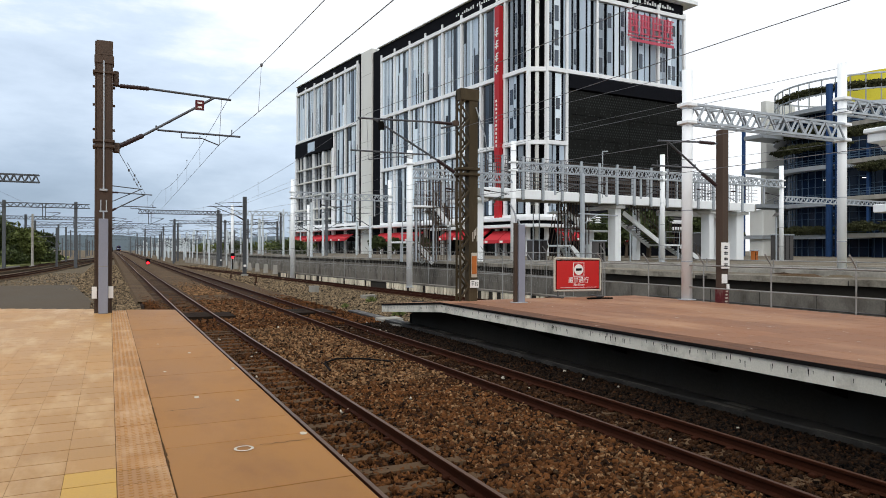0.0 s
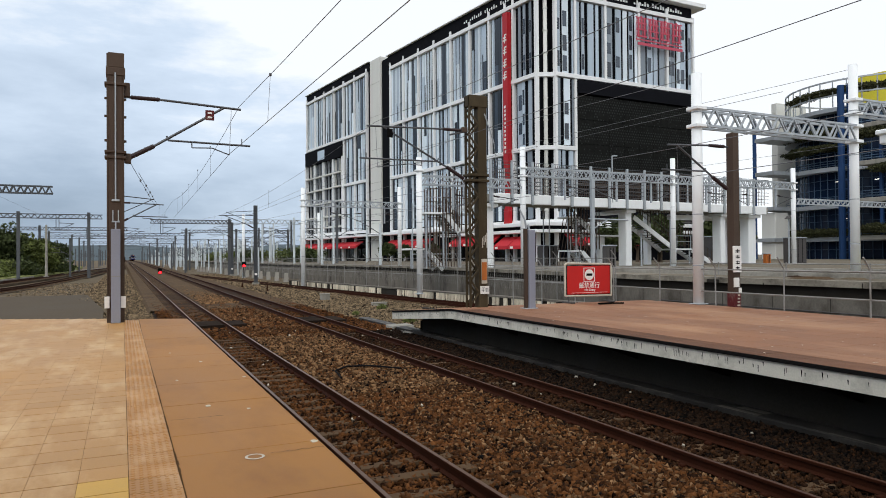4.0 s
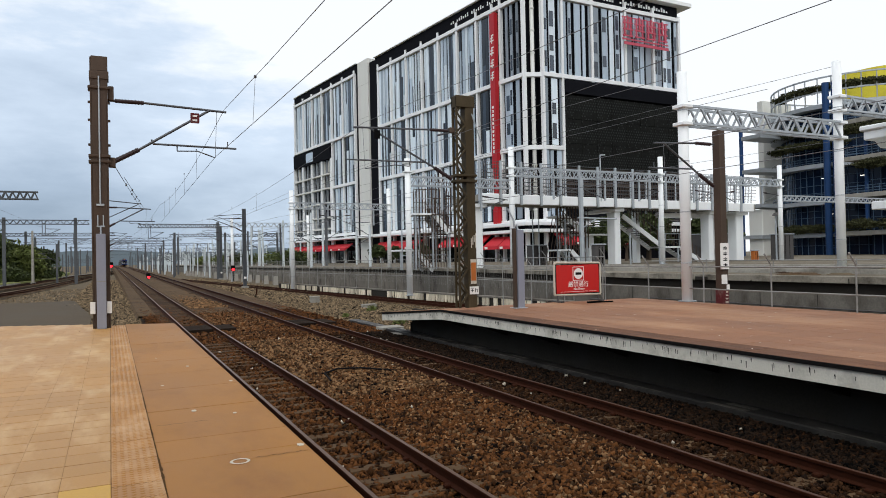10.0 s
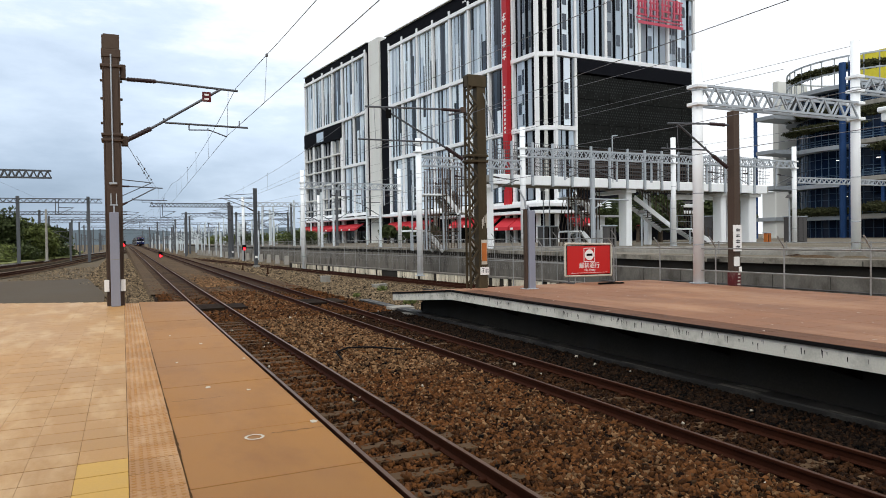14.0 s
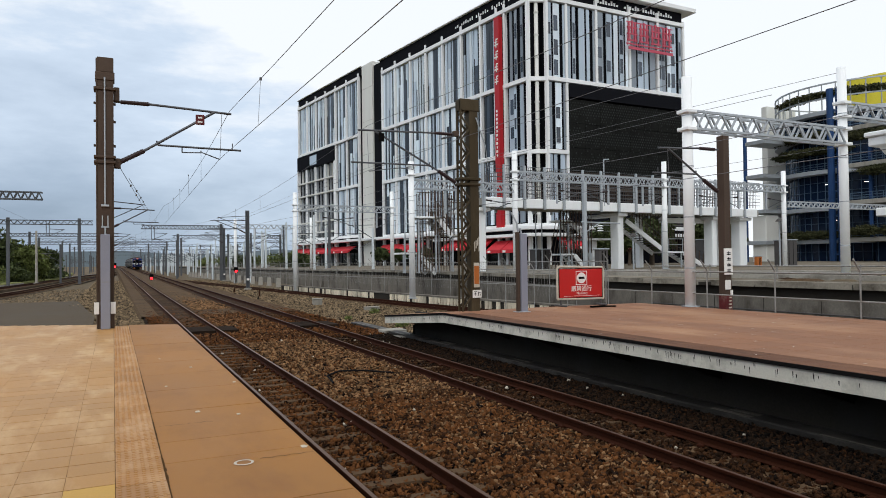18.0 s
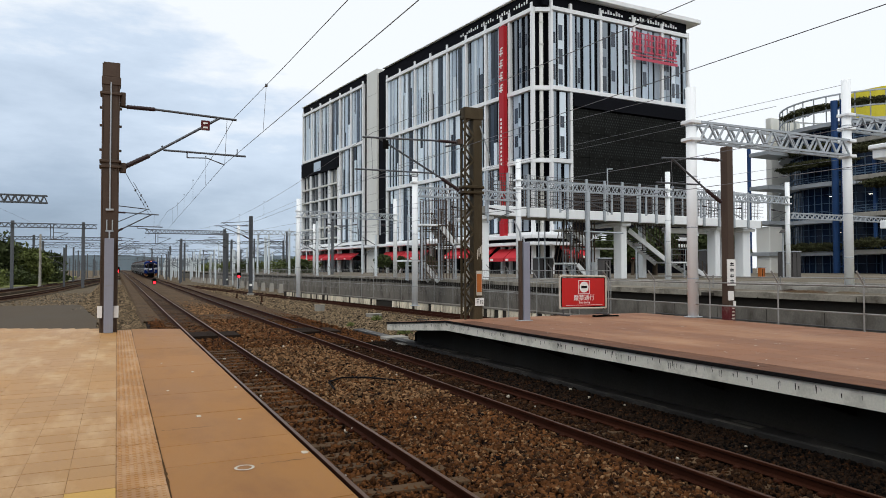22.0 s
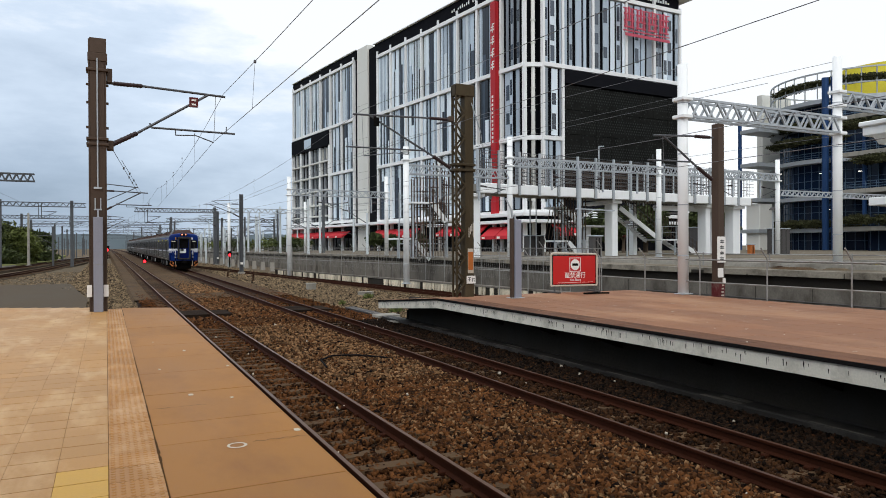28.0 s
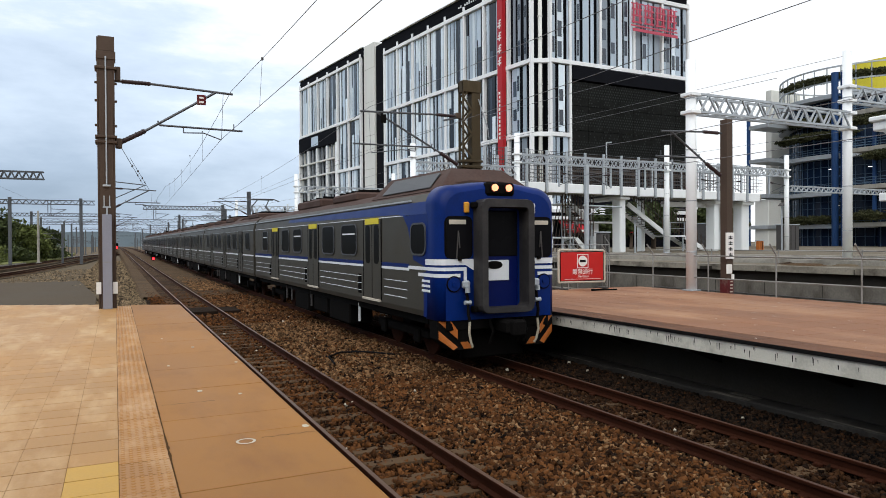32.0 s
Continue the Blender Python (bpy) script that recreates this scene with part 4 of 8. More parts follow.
part("pictogram_border", so, sign_white_m, face)
ring = Shape(); disc(ring, 0, 0.92, 0.18, -0.040)
part("pictogram_disc", ring, sign_white_m, face)
part("pictogram_bar", Shape().box(-0.115, -0.046, 0.88, 0.115, -0.042, 0.96), black_m, face)


def lettering(text, size, x, y, z, material, parent, name="lettering", rz=0, depth=0.003):
    cu = bpy.data.curves.new(name, "FONT")
    cu.body, cu.size, cu.align_x, cu.align_y, cu.extrude = text, size, "CENTER", "CENTER", depth
    cu.materials.append(material)
    ob = new(name, cu)
    ob.parent = parent
    ob.matrix_basis = pose(x, y, z, 90, 0, rz)
    return ob


lettering("嚴禁通行", 0.205, 0.0, -0.036, 0.56, sign_white_m, face)
lettering("No Entry", 0.115, 0.02, -0.036, 0.415, sign_white_m, face)
part("worn_line", Shape().box(-0.7, -0.034, 0.325, 0.72, -0.031, 0.335), sign_white_m, face)
# things lying on the island platform
wd = Shape().bar((0, 0, 0.03), (0.55, 0.05, 0.03), 0.12, 0.05).bar((0.5, 0.05, 0.025), (0.9, -0.1, 0.025), 0.08, 0.04)
tagged(part("timber_scrap", wd, tdark_m, at=place(13.6, 17.4, P2Z)), "dark broken timber lying on the paving", "timber")


# white portal masts and trusses
def drop_bracket(t, x, z, sgn):
    """A hanger below a truss, with a short insulated bracket."""
    part("hanger", Shape().cbox(x - 0.06, -0.06, z - 1.5, x + 0.06, 0.06, z, 0.01), galv_m, t)
    insulator(t, (x + sgn * 0.08, 0, z - 0.55), (x + sgn * 0.55, 0, z - 0.6), 0.06)
    part("bracket_tube", Shape().tube((x + sgn * 0.55, 0, z - 0.6), (x + sgn * 2.0, 0, z - 0.75), 0.03, 6).tube((x, 0, z - 1.4), (x + sgn * 1.8, 0, z - 0.75), 0.03, 6), tube_m, t)


def portal(xs, y, zb, ztop, zbeam, beam, name="portal_gantry", col=white_m, r=0.165, h=0.55, caps=True, label="white steel portal gantry with tubular masts and truss beams"):
    t = thing(name, label, "gantry", place(0, y, 0), "portal gantries")
    for i, x in enumerate(xs):
        zt = ztop + (0.9 if i else 0) if isinstance(ztop, float) else ztop[i]
        b = zb if isinstance(zb, float) else zb[i]
        mst = smooth(part("mast_tube", Shape().tube((x, 0, b), (x, 0, zt), r, 16, r * 0.96), col, t))
        for z in np.arange(b + 1.2, zt - 0.5, 1.6):
            part("weld_ring", Shape().tube((x, 0, z), (x, 0, z + 0.03), r * 1.03, 16), galv_m, mst)
        part("base_flange", Shape().cbox(x - r * 1.25, -r * 1.25, b, x + r * 1.25, r * 1.25, b + 0.03, 0.01), galv_m, t)
        for z in (zbeam - h / 2, zbeam + h / 2):
            part("beam_clamp", Shape().cbox(x - r * 1.3, -0.24, z - 0.055, x + r * 1.3, 0.24, z + 0.055, 0.015), white_m, t)
    for (xa, xb, n) in beam:
        truss(t, (xa, 0, zbeam), (xb, 0, zbeam), h, 0.42, n, 0.035, galv_m)
        if y > 30:
            for f, sg in ((0.25, 1), (0.6, -1), (0.85, 1)):
                drop_bracket(t, xa + (xb - xa) * f, zbeam - h / 2, sg)
    return t


pg = portal([16.32, 23.93, 36.5], 15.93, [P2Z, 0.55, 0.55], [7.1, 8.25, 8.3], 5.72, [(16.5, 23.75, 10)])
truss(pg, (24.1, 0, 6.70), (36.3, 0, 6.70), 0.5, 0.42, 17, 0.035, galv_m)
for x in (23.93, 36.5):
    for z in (6.45, 6.95):
        part("beam_clamp", Shape().cbox(x - 0.21, -0.24, z - 0.055, x + 0.21, 0.24, z + 0.055, 0.015), white_m, pg)
pg = portal([16.6, 24.1, 37.2, 50.3, 66.0], 38.7, [-0.9, 0.4, 0.55, 0.55, 0.55], [7.55, 8.65, 8.6, 8.5, 8.5], 7.0, [(24.3, 37.0, 18), (37.4, 50.1, 18)], r=0.19)
truss(pg, (16.8, 0, 6.15), (23.9, 0, 6.15), 0.55, 0.42, 10, 0.035, galv_m)
for f in (0.3, 0.7):
    drop_bracket(pg, 16.8 + 7.1 * f, 5.87, 1)
truss(pg, (50.5, 0, 5.75), (65.8, 0, 5.75), 0.42, 0.42, 24, 0.035, galv_m)
portal([15.0, 24.5], 62.0, [-1.3, 0.5], [7.8, 8.2], 6.4, [(15.2, 24.3, 12)], r=0.2)
portal([15.0, 25.5], 96.0, [-1.3, 0.5], [7.4, 7.8], 6.4, [(15.2, 25.3, 12)], r=0.2)


# brown masts and gantries further along the line
def brown_mast(x, y, zb, h, sgn=0, reach=2.8):
    t = thing("overhead_line_mast", "brown steel mast beside the track, with a bracket arm" if sgn else "brown steel mast beside the track", "mast", place(x, y, zb), "line masts")
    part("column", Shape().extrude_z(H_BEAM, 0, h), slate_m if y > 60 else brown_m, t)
    part("foot", Shape().cbox(-0.32, -0.32, 0, 0.32, 0.32, 0.25, 0.03), conc_m, t)
    part("white_plate", Shape().cbox(-0.13, -0.165, 1.0, 0.13, -0.15, 1.22, 0.005), sign_white_m, t)
    if sgn:
        cantilever(t, 0, 0, sgn, h - 1.0, h - 2.3, reach, reach - 0.3, k=1.25)
        part("upper_arm", Shape().tube((sgn * 0.15, 0.1, h - 0.55), (sgn * reach * 0.8, 0.1, h - 0.75), 0.030).tube((sgn * 0.15, 0.1, h - 1.75), (sgn * reach * 0.75, 0.1, h - 0.78), 0.026), tube_m, t)
    return t


def yard_gantry(x0, x1, y, zb, zbeam, masts, drop=(), n=12):
    t = thing("yard_gantry", "grey-brown steel gantry spanning the yard tracks", "gantry", place(0, y, 0), "yard gantries")
    for x in masts:
        part("mast", Shape().cbox(x - 0.2, -0.2, zb, x + 0.2, 0.2, zbeam + 0.6, 0.02), slate_m, t)
    truss(t, (x0, 0, zbeam), (x1, 0, zbeam), 0.55, 0.5, int(n * 1.7) if y < 160 else n, 0.046, slate_m)
    for x in drop:
        part("drop_arm", Shape().box(x - 0.22, -0.1, zbeam - 1.9, x - 0.14, 0.1, zbeam + 0.2).box(x + 0.14, -0.1, zbeam - 1.9, x + 0.22, 0.1, zbeam + 0.2).box(x - 0.2, -0.1, zbeam - 1.9, x + 1.4, 0.1, zbeam - 1.8), slate_m, t)
        part("arm_tube", Shape().tube((x + 0.2, 0, zbeam - 0.9), (x + 2.0, 0, zbeam - 0.95), 0.04).tube((x + 0.2, 0, zbeam - 1.8), (x + 1.9, 0, zbeam - 1.0), 0.04), tube_m, t)
    return t


brown_mast(12.3, 71.0, -1.35, 8.1, -1, 3.6)
brown_mast(15.2, 108.0, -1.35, 8.2, -1, 3.4)
brown_mast(-0.45, 46.0, -1.35, 7.2, 1)
brown_mast(-0.3, 92.0, -1.35, 7.2, 1)
brown_mast(-0.3, 132.0, -1.35, 7.2, 1)
yard_gantry(3.8, 15.6, 111.0, -1.4, 7.0, (15.2,), (5.4,))
yard_gantry(-24, -4.9, 61.0, -1.4, 6.8, (-22.5,), (), 24)
yard_gantry(-26, -2.5, 107.0, -1.2, 7.3, (-4.2, -12.6), (-8.0,), 18)
yard_gantry(-22, 1.0, 148.0, -1.3, 7.2, (-14.0, -0.5), (-6.0,), 18)
yard_gantry(-20, 14.0, 205.0, -1.3, 7.2, (-12.0, -1.5, 13.5), (4.5,), 18)
yard_gantry(11, 34.0, 150.0, -1.3, 7.0, (12.0, 22.0, 33.0), (), 14)
rm = random.Random(11)
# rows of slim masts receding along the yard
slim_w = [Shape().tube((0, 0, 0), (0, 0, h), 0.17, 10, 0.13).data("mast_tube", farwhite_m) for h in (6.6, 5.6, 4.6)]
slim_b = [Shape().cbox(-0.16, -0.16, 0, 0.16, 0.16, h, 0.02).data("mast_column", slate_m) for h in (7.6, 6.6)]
arm_me = Shape().tube((0, 0, 0), (-2.8, 0, -0.1), 0.04, 6).tube((0, 0, -1.5), (-2.4, 0, -0.1), 0.045, 6).tube((-0.8, 0, -0.95), (-3.0, 0, -0.95), 0.03, 6).data("bracket_arm", tube_m)
pole_rows = [(15.2, 124, 34, 11, 1), (21.5, 84, 30, 12, 1), (27.5, 92, 33, 12, 0), (35.0, 100, 36, 10, 1), (10.8, 140, 36, 10, 0), (-1.6, 170, 40, 9, 0), (-7.8, 128, 36, 8, 0), (-14, 150, 36, 7, 0), (45, 130, 40, 7, 1), (-22, 170, 36, 5, 0), (24.5, 128, 26, 10, 1), (18.2, 150, 24, 10, 1), (31, 150, 28, 8, 1), (22.5, 96, 19, 14, 1), (26, 70, 21, 14, 1), (19.2, 110, 16, 16, 1), (12.8, 160, 30, 9, 1)]
for x, y0, dy, n, wht in pole_rows:
    for i in range(n):
        y = y0 + i * dy + rm.uniform(-4, 4)
        zb = 0.5 if x > 21 and y < 395 else -1.6
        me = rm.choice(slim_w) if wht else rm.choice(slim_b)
        t = thing("line_mast", "slim white tubular line mast" if wht else "slim slate-grey line mast", "mast", place(x + rm.uniform(-0.4, 0.4), y, zb), "distant line masts")
        part(me.name, me, None, t)
        part("bracket_arm", arm_me, None, t, at=pose(0, 0, rm.uniform(4.4, 5.4), 0, 0, rm.choice((0, 180))))
for i, y in enumerate((178, 232, 268, 300, 345, 400, 470)):
    x0, x1 = (-16 + i * 1.5, 16 + i) if i % 2 == 0 else (9, 38)
    yard_gantry(x0, x1, float(y), -1.5, 7.2, (x0 + 1, x1 - 1), (), 12)

# overhead wires
def wire_run(name, xs, z, ys, r, sag, label):
    pts = []
    for (xa, ya), (xb, yb) in zip(zip(xs, ys), zip(xs[1:], ys[1:])):
        for i in range(10):
            f = i / 10
            pts.append((xa + (xb - xa) * f, ya + (yb - ya) * f, z - sag * 4 * f * (1 - f)))
    return tagged(part(name, Shape().sweep(pts, r), wire_m), label, "wire")


SP, SX = [-33, 17, 46, 92, 132, 180, 230, 290, 360], [3.25, 2.33, 2.9, 2.5, 3.5, 2.6, 3.4, 3.0, 3.1]
SXM = [2.94, 2.55] + SX[2:]
wire_run("contact_wire", SX, 3.93, SP, 0.006, 0.0, "thin contact wire strung over the near track")
wire_run("messenger_wire", SXM, 5.08, SP, 0.0065, 0.45, "slack messenger wire over the near track")
SP2, SX2 = [-31, 18.7, 71, 111, 150, 205, 260, 330], [7.55, 6.68, 7.4, 6.8, 7.4, 7.0, 7.3, 7.1]
wire_run("contact_wire", SX2, 4.05, SP2, 0.006, 0.0, "thin contact wire strung over the second track")
wire_run("messenger_wire", [7.2] + SX2[1:], 5.36, SP2, 0.0065, 0.6, "slack messenger wire over the second track")
dr = Shape()
for xs, zc, zm, spans, sag in ((SX, 3.93, 5.08, SP, 0.45), (SX2, 4.05, 5.36, SP2, 0.5)):
    for (xa, a), (xb, b) in list(zip(zip(xs, spans), zip(xs[1:], spans[1:])))[:4]:
        for i in range(1, 6):
            f = i / 6
            x, y, z = xa + (xb - xa) * f, a + (b - a) * f, zm - sag * 4 * f * (1 - f)
            if y < 17:
                continue
            dr.tube((x, y, zc), (x, y, z), 0.004, 4)
            dr.cbox(x - 0.016, y - 0.02, z - 0.02, x + 0.016, y + 0.02, z + 0.02, 0.004)
dr.tube((2.41, 12.7, 3.93), (2.58, 13.3, 4.957), 0.004, 4)
dr.cbox(2.558, 13.27, 4.93, 2.602, 13.33, 4.985, 0.005)
tagged(part("dropper_wires", dr, wire_m), "thin dropper wires between messenger and contact wires", "wire", kind="stuff")
other = Shape()
for (a, b) in (((14.5, 14.75, 4.5), (13.2, 60, 5.2)), ((14.5, 14.75, 4.5), (15.5, -20, 4.6)), ((14.4, 14.75, 3.6), (12.6, 60, 4.2)), ((14.4, 14.75, 3.6), (15.3, -20, 3.7)), ((13.2, 60, 5.2), (9, 130, 5.2)), ((12.6, 60, 4.2), (9, 130, 4.2)),
               ((20.2, 15.9, 6.9), (20.2, 38.7, 7.5)), ((20.2, 38.7, 7.5), (19.5, 62, 7.0)), ((30, 38.7, 6.6), (30, -10, 6.0)), ((30, 38.7, 6.6), (24, 96, 6.2)), ((43, 38.7, 6.4), (30, 96, 6.0)),
               ((-9, 50, 6.4), (-8, 100, 6.4)), ((-9, 50, 6.4), (-10, -20, 6.4)), ((-8, 100, 6.4), (0, 205, 6.4)), ((-8, 100, 5.4), (0, 205, 5.4)), ((24.1, 38.7, 8.8), (24.5, 62, 8.0)), ((24.1, 38.7, 8.8), (23.95, 15.9, 8.1)), ((16.6, 38.7, 8.1), (15, 62, 7.7)), ((16.6, 38.7, 8.1), (16.3, 15.9, 7.0)), ((15, 62, 7.7), (15, 96, 7.3))):
    other.tube(a, b, 0.009, 5)
for a, b in (((0.16, 19.00, 3.88), (1.77, 46.00, 4.84)), ((0.43, 22.00, 3.95), (1.95, 46.00, 4.83))):
    other.tube(a, b, 0.008, 5)
    for f in (0.25, 0.45, 0.6):
        c = Vector(a).lerp(Vector(b), f)
        other.tube(c - Vector((0, 0.2, 0)), c + Vector((0, 0.2, 0)), 0.03, 6)
tagged(part("yard_wires", other, wire_m), "bundle of thin overhead wires across the yard", "wire", kind="stuff")


# signals
def signal(x, y, zb, h, r, label):
    t = thing("signal_lamp", label, "signal", place(x, y, zb), "red signals")
    part("signal_post", Shape().tube((0, 0, 0), (0, 0, h), 0.07, 8), tdark_m, t)
    part("signal_base", Shape().cbox(-0.3, -0.3, 0, 0.3, 0.3, 0.15, 0.02), conc_m, t)
    hd = part("signal_head", Shape().cbox(-r * 1.5, -0.12, h - r, r * 1.5, 0.14, h + r * 3.2, 0.05), tdark_m, t)
    hood = part("lens", Shape().tube((0, -0.16, h), (0, -0.12, h), r, 16), redlamp_m, hd, "glowing red lens")
    return t


signal(0.25, 176.0, -1.4, 2.3, 0.30, "red signal lamp beside the distant track")
signal(5.20, 112.0, -1.3, 0.62, 0.19, "low red dwarf signal between the tracks")
signal(14.9, 95.0, -1.4, 1.75, 0.17, "red signal lamp on a short dark post")
# concrete trough covers along the siding fence
tro_me = Shape().extrude_y([(-0.26, 0), (0.26, 0), (0.19, 1.25), (-0.19, 1.25)], -0.25, 0.25).data("block", pale_conc_m)
for i in range(18):
    tagged(part("concrete_block", tro_me, None, at=place(16.9 - i * 0.12, 78 + i * 4.6, -1.6)), "pale tapered concrete block beside the siding", "block", "concrete blocks")
# short marker posts and low clutter in the ballast
for x, y, h in ((10.6, 56.0, 0.65), (10.2, 66, 0.5)):
    t = thing("marker_post", "short rusty marker post in the ballast", "post", place(x, y, -1.42), "marker posts")
    part("stake", Shape().tube((0, 0, 0), (0, 0, h), 0.06, 8).cbox(-0.12, -0.12, 0, 0.12, 0.12, 0.2, 0.02), rust_m, t)

t = thing("cable_box", "small grey concrete cable box in the ballast", "box", place(11.9, 43.4, -1.42))
part("box_body", Shape().cbox(-0.28, -0.22, 0, 0.28, 0.22, 0.42, 0.03), conc_m, t)
part("box_lid", Shape().cbox(-0.31, -0.25, 0.42, 0.31, 0.25, 0.48, 0.02), conc_m, t)
t = thing("cable_box", "low grey concrete cable box in the ballast", "box", place(13.1, 36.4, -1.42))
part("box_body", Shape().cbox(-0.4, -0.22, 0, 0.4, 0.22, 0.24, 0.03), conc_m, t)
part("box_lid", Shape().cbox(-0.42, -0.25, 0.24, 0.42, 0.25, 0.29, 0.02), conc_m, t)

# ---------------------------------------------------------------- fence behind the island platform
def fence(name, pts, zb, h, gap, label, cranked=True, mesh=True, foot=0.0, past=-99):
    f = thing(name, label, "fence", kind="")
    total = 0
    for (xa, ya), (xb, yb) in zip(pts, pts[1:]):
        a, b = Vector((xa, ya, zb)), Vector((xb, yb, zb))
        d = (b - a).normalized()
        L = (b - a).length
        n = max(1, round(L / gap))
        for z in ((h * 0.4, h) if h < 1.5 else (h * 0.35, h * 0.68, h)):
            part("rail_tube", Shape().tube(a + Vector((0, 0, z)), b + Vector((0, 0, z)), 0.019, 8), fence_m, f)
        for i in range(n):
            p = a + d * (L * i / n)
            s = Shape().tube(p - Vector((0, 0, foot if p.y > past else 0)), p + Vector((0, 0, h + 0.05)), 0.021, 8)
            if cranked:
                s.tube(p + Vector((0, 0, h + 0.05)), p + Vector((-0.26, 0.0, h + 0.36)), 0.022, 8)
            part("post", s, fence_m, f)
        if mesh:
            s = Shape()
            m = int(L / 0.30)
            for i in range(m):
                p = a + d * (L * i / m)
                s.tube(p + Vector((0, 0, 0.1)), p + Vector((0, 0, h)) + d * 0.25, 0.004, 4)
                s.tube(p + Vector((0, 0, h)), p + Vector((0, 0, 0.1)) + d * 0.25, 0.004, 4)
            o = part("wire_mesh", s, fence_m, f)
            o["kind"] = "stuff"
    return f


fence("fence", [(16.28, -8.48), (16.28, 29.44)], P2Z - 0.03, 1.13, 2.37, "galvanised fence with cranked posts at the platform's back", mesh=False, foot=1.4, past=17.6)
fence("fence", [(19.7, 24), (21.4, 40), (19.5, 64), (17.9, 100), (17.3, 150)], -0.62, 1.9, 2.6, "galvanised mesh fence along the railway yard", foot=1.0)
fence("fence", [(20.45, -4), (20.1, 21.5)], 0.66, 0.42, 3.0, "low galvanised rail on the retaining wall", cranked=False, mesh=False)

# ---------------------------------------------------------------- footbridge with stairs
fb = thing("footbridge", "white steel footbridge with grey posts and mesh railings", "footbridge", place(0, 43.3, 0))
ZD0, ZD1, BX0, BX1 = 5.30, 6.12, 24.2, 53.0
slope = lambda x: -(x - 24.2) * 0.012
part("deck", Shape().add([(x, y, z + slope(x)) for x in (BX0, BX1) for y in (0.1, 4.2) for z in (5.45, 5.95)], [(0, 1, 3, 2), (4, 6, 7, 5), (0, 4, 5, 1), (2, 3, 7, 6), (1, 5, 7, 3), (0, 2, 6, 4)]), conc_m, fb)
pn = Shape().cbox(0.06, -0.02, 0.0, 1.70, 0.08, 0.74, 0.05).data("girder_panel", white_m)
pst = Shape().cbox(-0.08, -0.16, -0.12, 0.08, 0.02, 3.12, 0.015).data("rail_post", galv_m)
nb = 16
for i in range(nb):
    x = BX0 + i * 1.79
    part("girder_panel", pn, None, fb, at=place(x, 0, 5.28 + slope(x)))
    part("rail_post", pst, None, fb, at=place(x, 0, 5.35 + slope(x)))
    part("rail_post", pst, None, fb, at=place(x, 4.3, 5.35 + slope(x)))
for k, z in enumerate((6.35, 6.65, 6.95, 7.25, 7.55, 7.85, 8.15, 8.40)):
    for y in (-0.05, 4.25):
        part("railing_bar", Shape().bar((BX0, y, z), (BX1, y, z + slope(BX1)), 0.028, 0.035), slate_m, fb)
msh = Shape()
for i in range(150):
    x = BX0 + i * 0.19
    for y_ in (0.02, 4.25):
        msh.bar((x, y_, 6.1 + slope(x)), (x, y_, 8.35 + slope(x)), 0.022, 0.022)
mo = part("railing_mesh", msh, brown_m, fb); mo["kind"] = "stuff"
for x, w in ((24.4, 0.80), (37.45, 0.62), (48.0, 0.6), (51.6, 0.95)):
    part("pier", Shape().cbox(x - w / 2, 0.6, 0.5, x + w / 2, 1.6, 5.30 + slope(x), 0.06), white_m, fb, "white square pier")
    if x > 50:
        part("pier", Shape().cbox(x - w / 2, 3.2, 0.5, x + w / 2, 4.2, 5.30 + slope(x), 0.06), white_m, fb, "white square pier")
    part("pier_cap", Shape().cbox(x - w * 0.8, 0.3, 5.0 + slope(x), x + w * 0.8, 4.4, 5.28 + slope(x), 0.04), white_m, fb)
lp = part("lamp_post", Shape().tube((35.3, 0, 5.6), (35.3, 0, 9.3), 0.05, 8).tube((35.3, 0, 9.3), (35.8, 0, 9.35), 0.05, 8), galv_m, fb)
part("lower_girder", Shape().cbox(43.0, 1.8, 4.45, 53, 2.2, 4.9, 0.04), white_m, fb)


def stair(x0, z0, x1, z1, y, w, label):
    t = thing("stair_flight", label, "stairs", place(0, y, 0), "bridge stairs")
    for yy in (0, w):
        part("stringer", Shape().bar((x0, yy, z0 - 0.16), (x1, yy, z1 - 0.16), 0.10, 0.38), white_m, t)
        part("handrail", Shape().tube((x0, yy, z0 + 1.0), (x1, yy, z1 + 1.0), 0.03, 8).tube((x0, yy, z0 + 0.55), (x1, yy, z1 + 0.55), 0.02, 8), slate_m, t)
        n = 6
        for i in range(n + 1):
            f = i / n
            part("baluster", Shape().bar((x0 + (x1 - x0) * f, yy, z0 + (z1 - z0) * f), (x0 + (x1 - x0) * f, yy, z0 + (z1 - z0) * f + 1.02), 0.05, 0.05), brown_m, t)
    n = max(3, int(abs(z0 - z1) / 0.18))
    for i in range(n):
        f = (i + 0.5) / n
        xx, zz = x0 + (x1 - x0) * f, z0 + (z1 - z0) * f
        part("tread", Shape().cbox(xx - 0.16, 0.05, zz - 0.05, xx + 0.16, w - 0.05, zz, 0.01), slate_m, t)
    return t


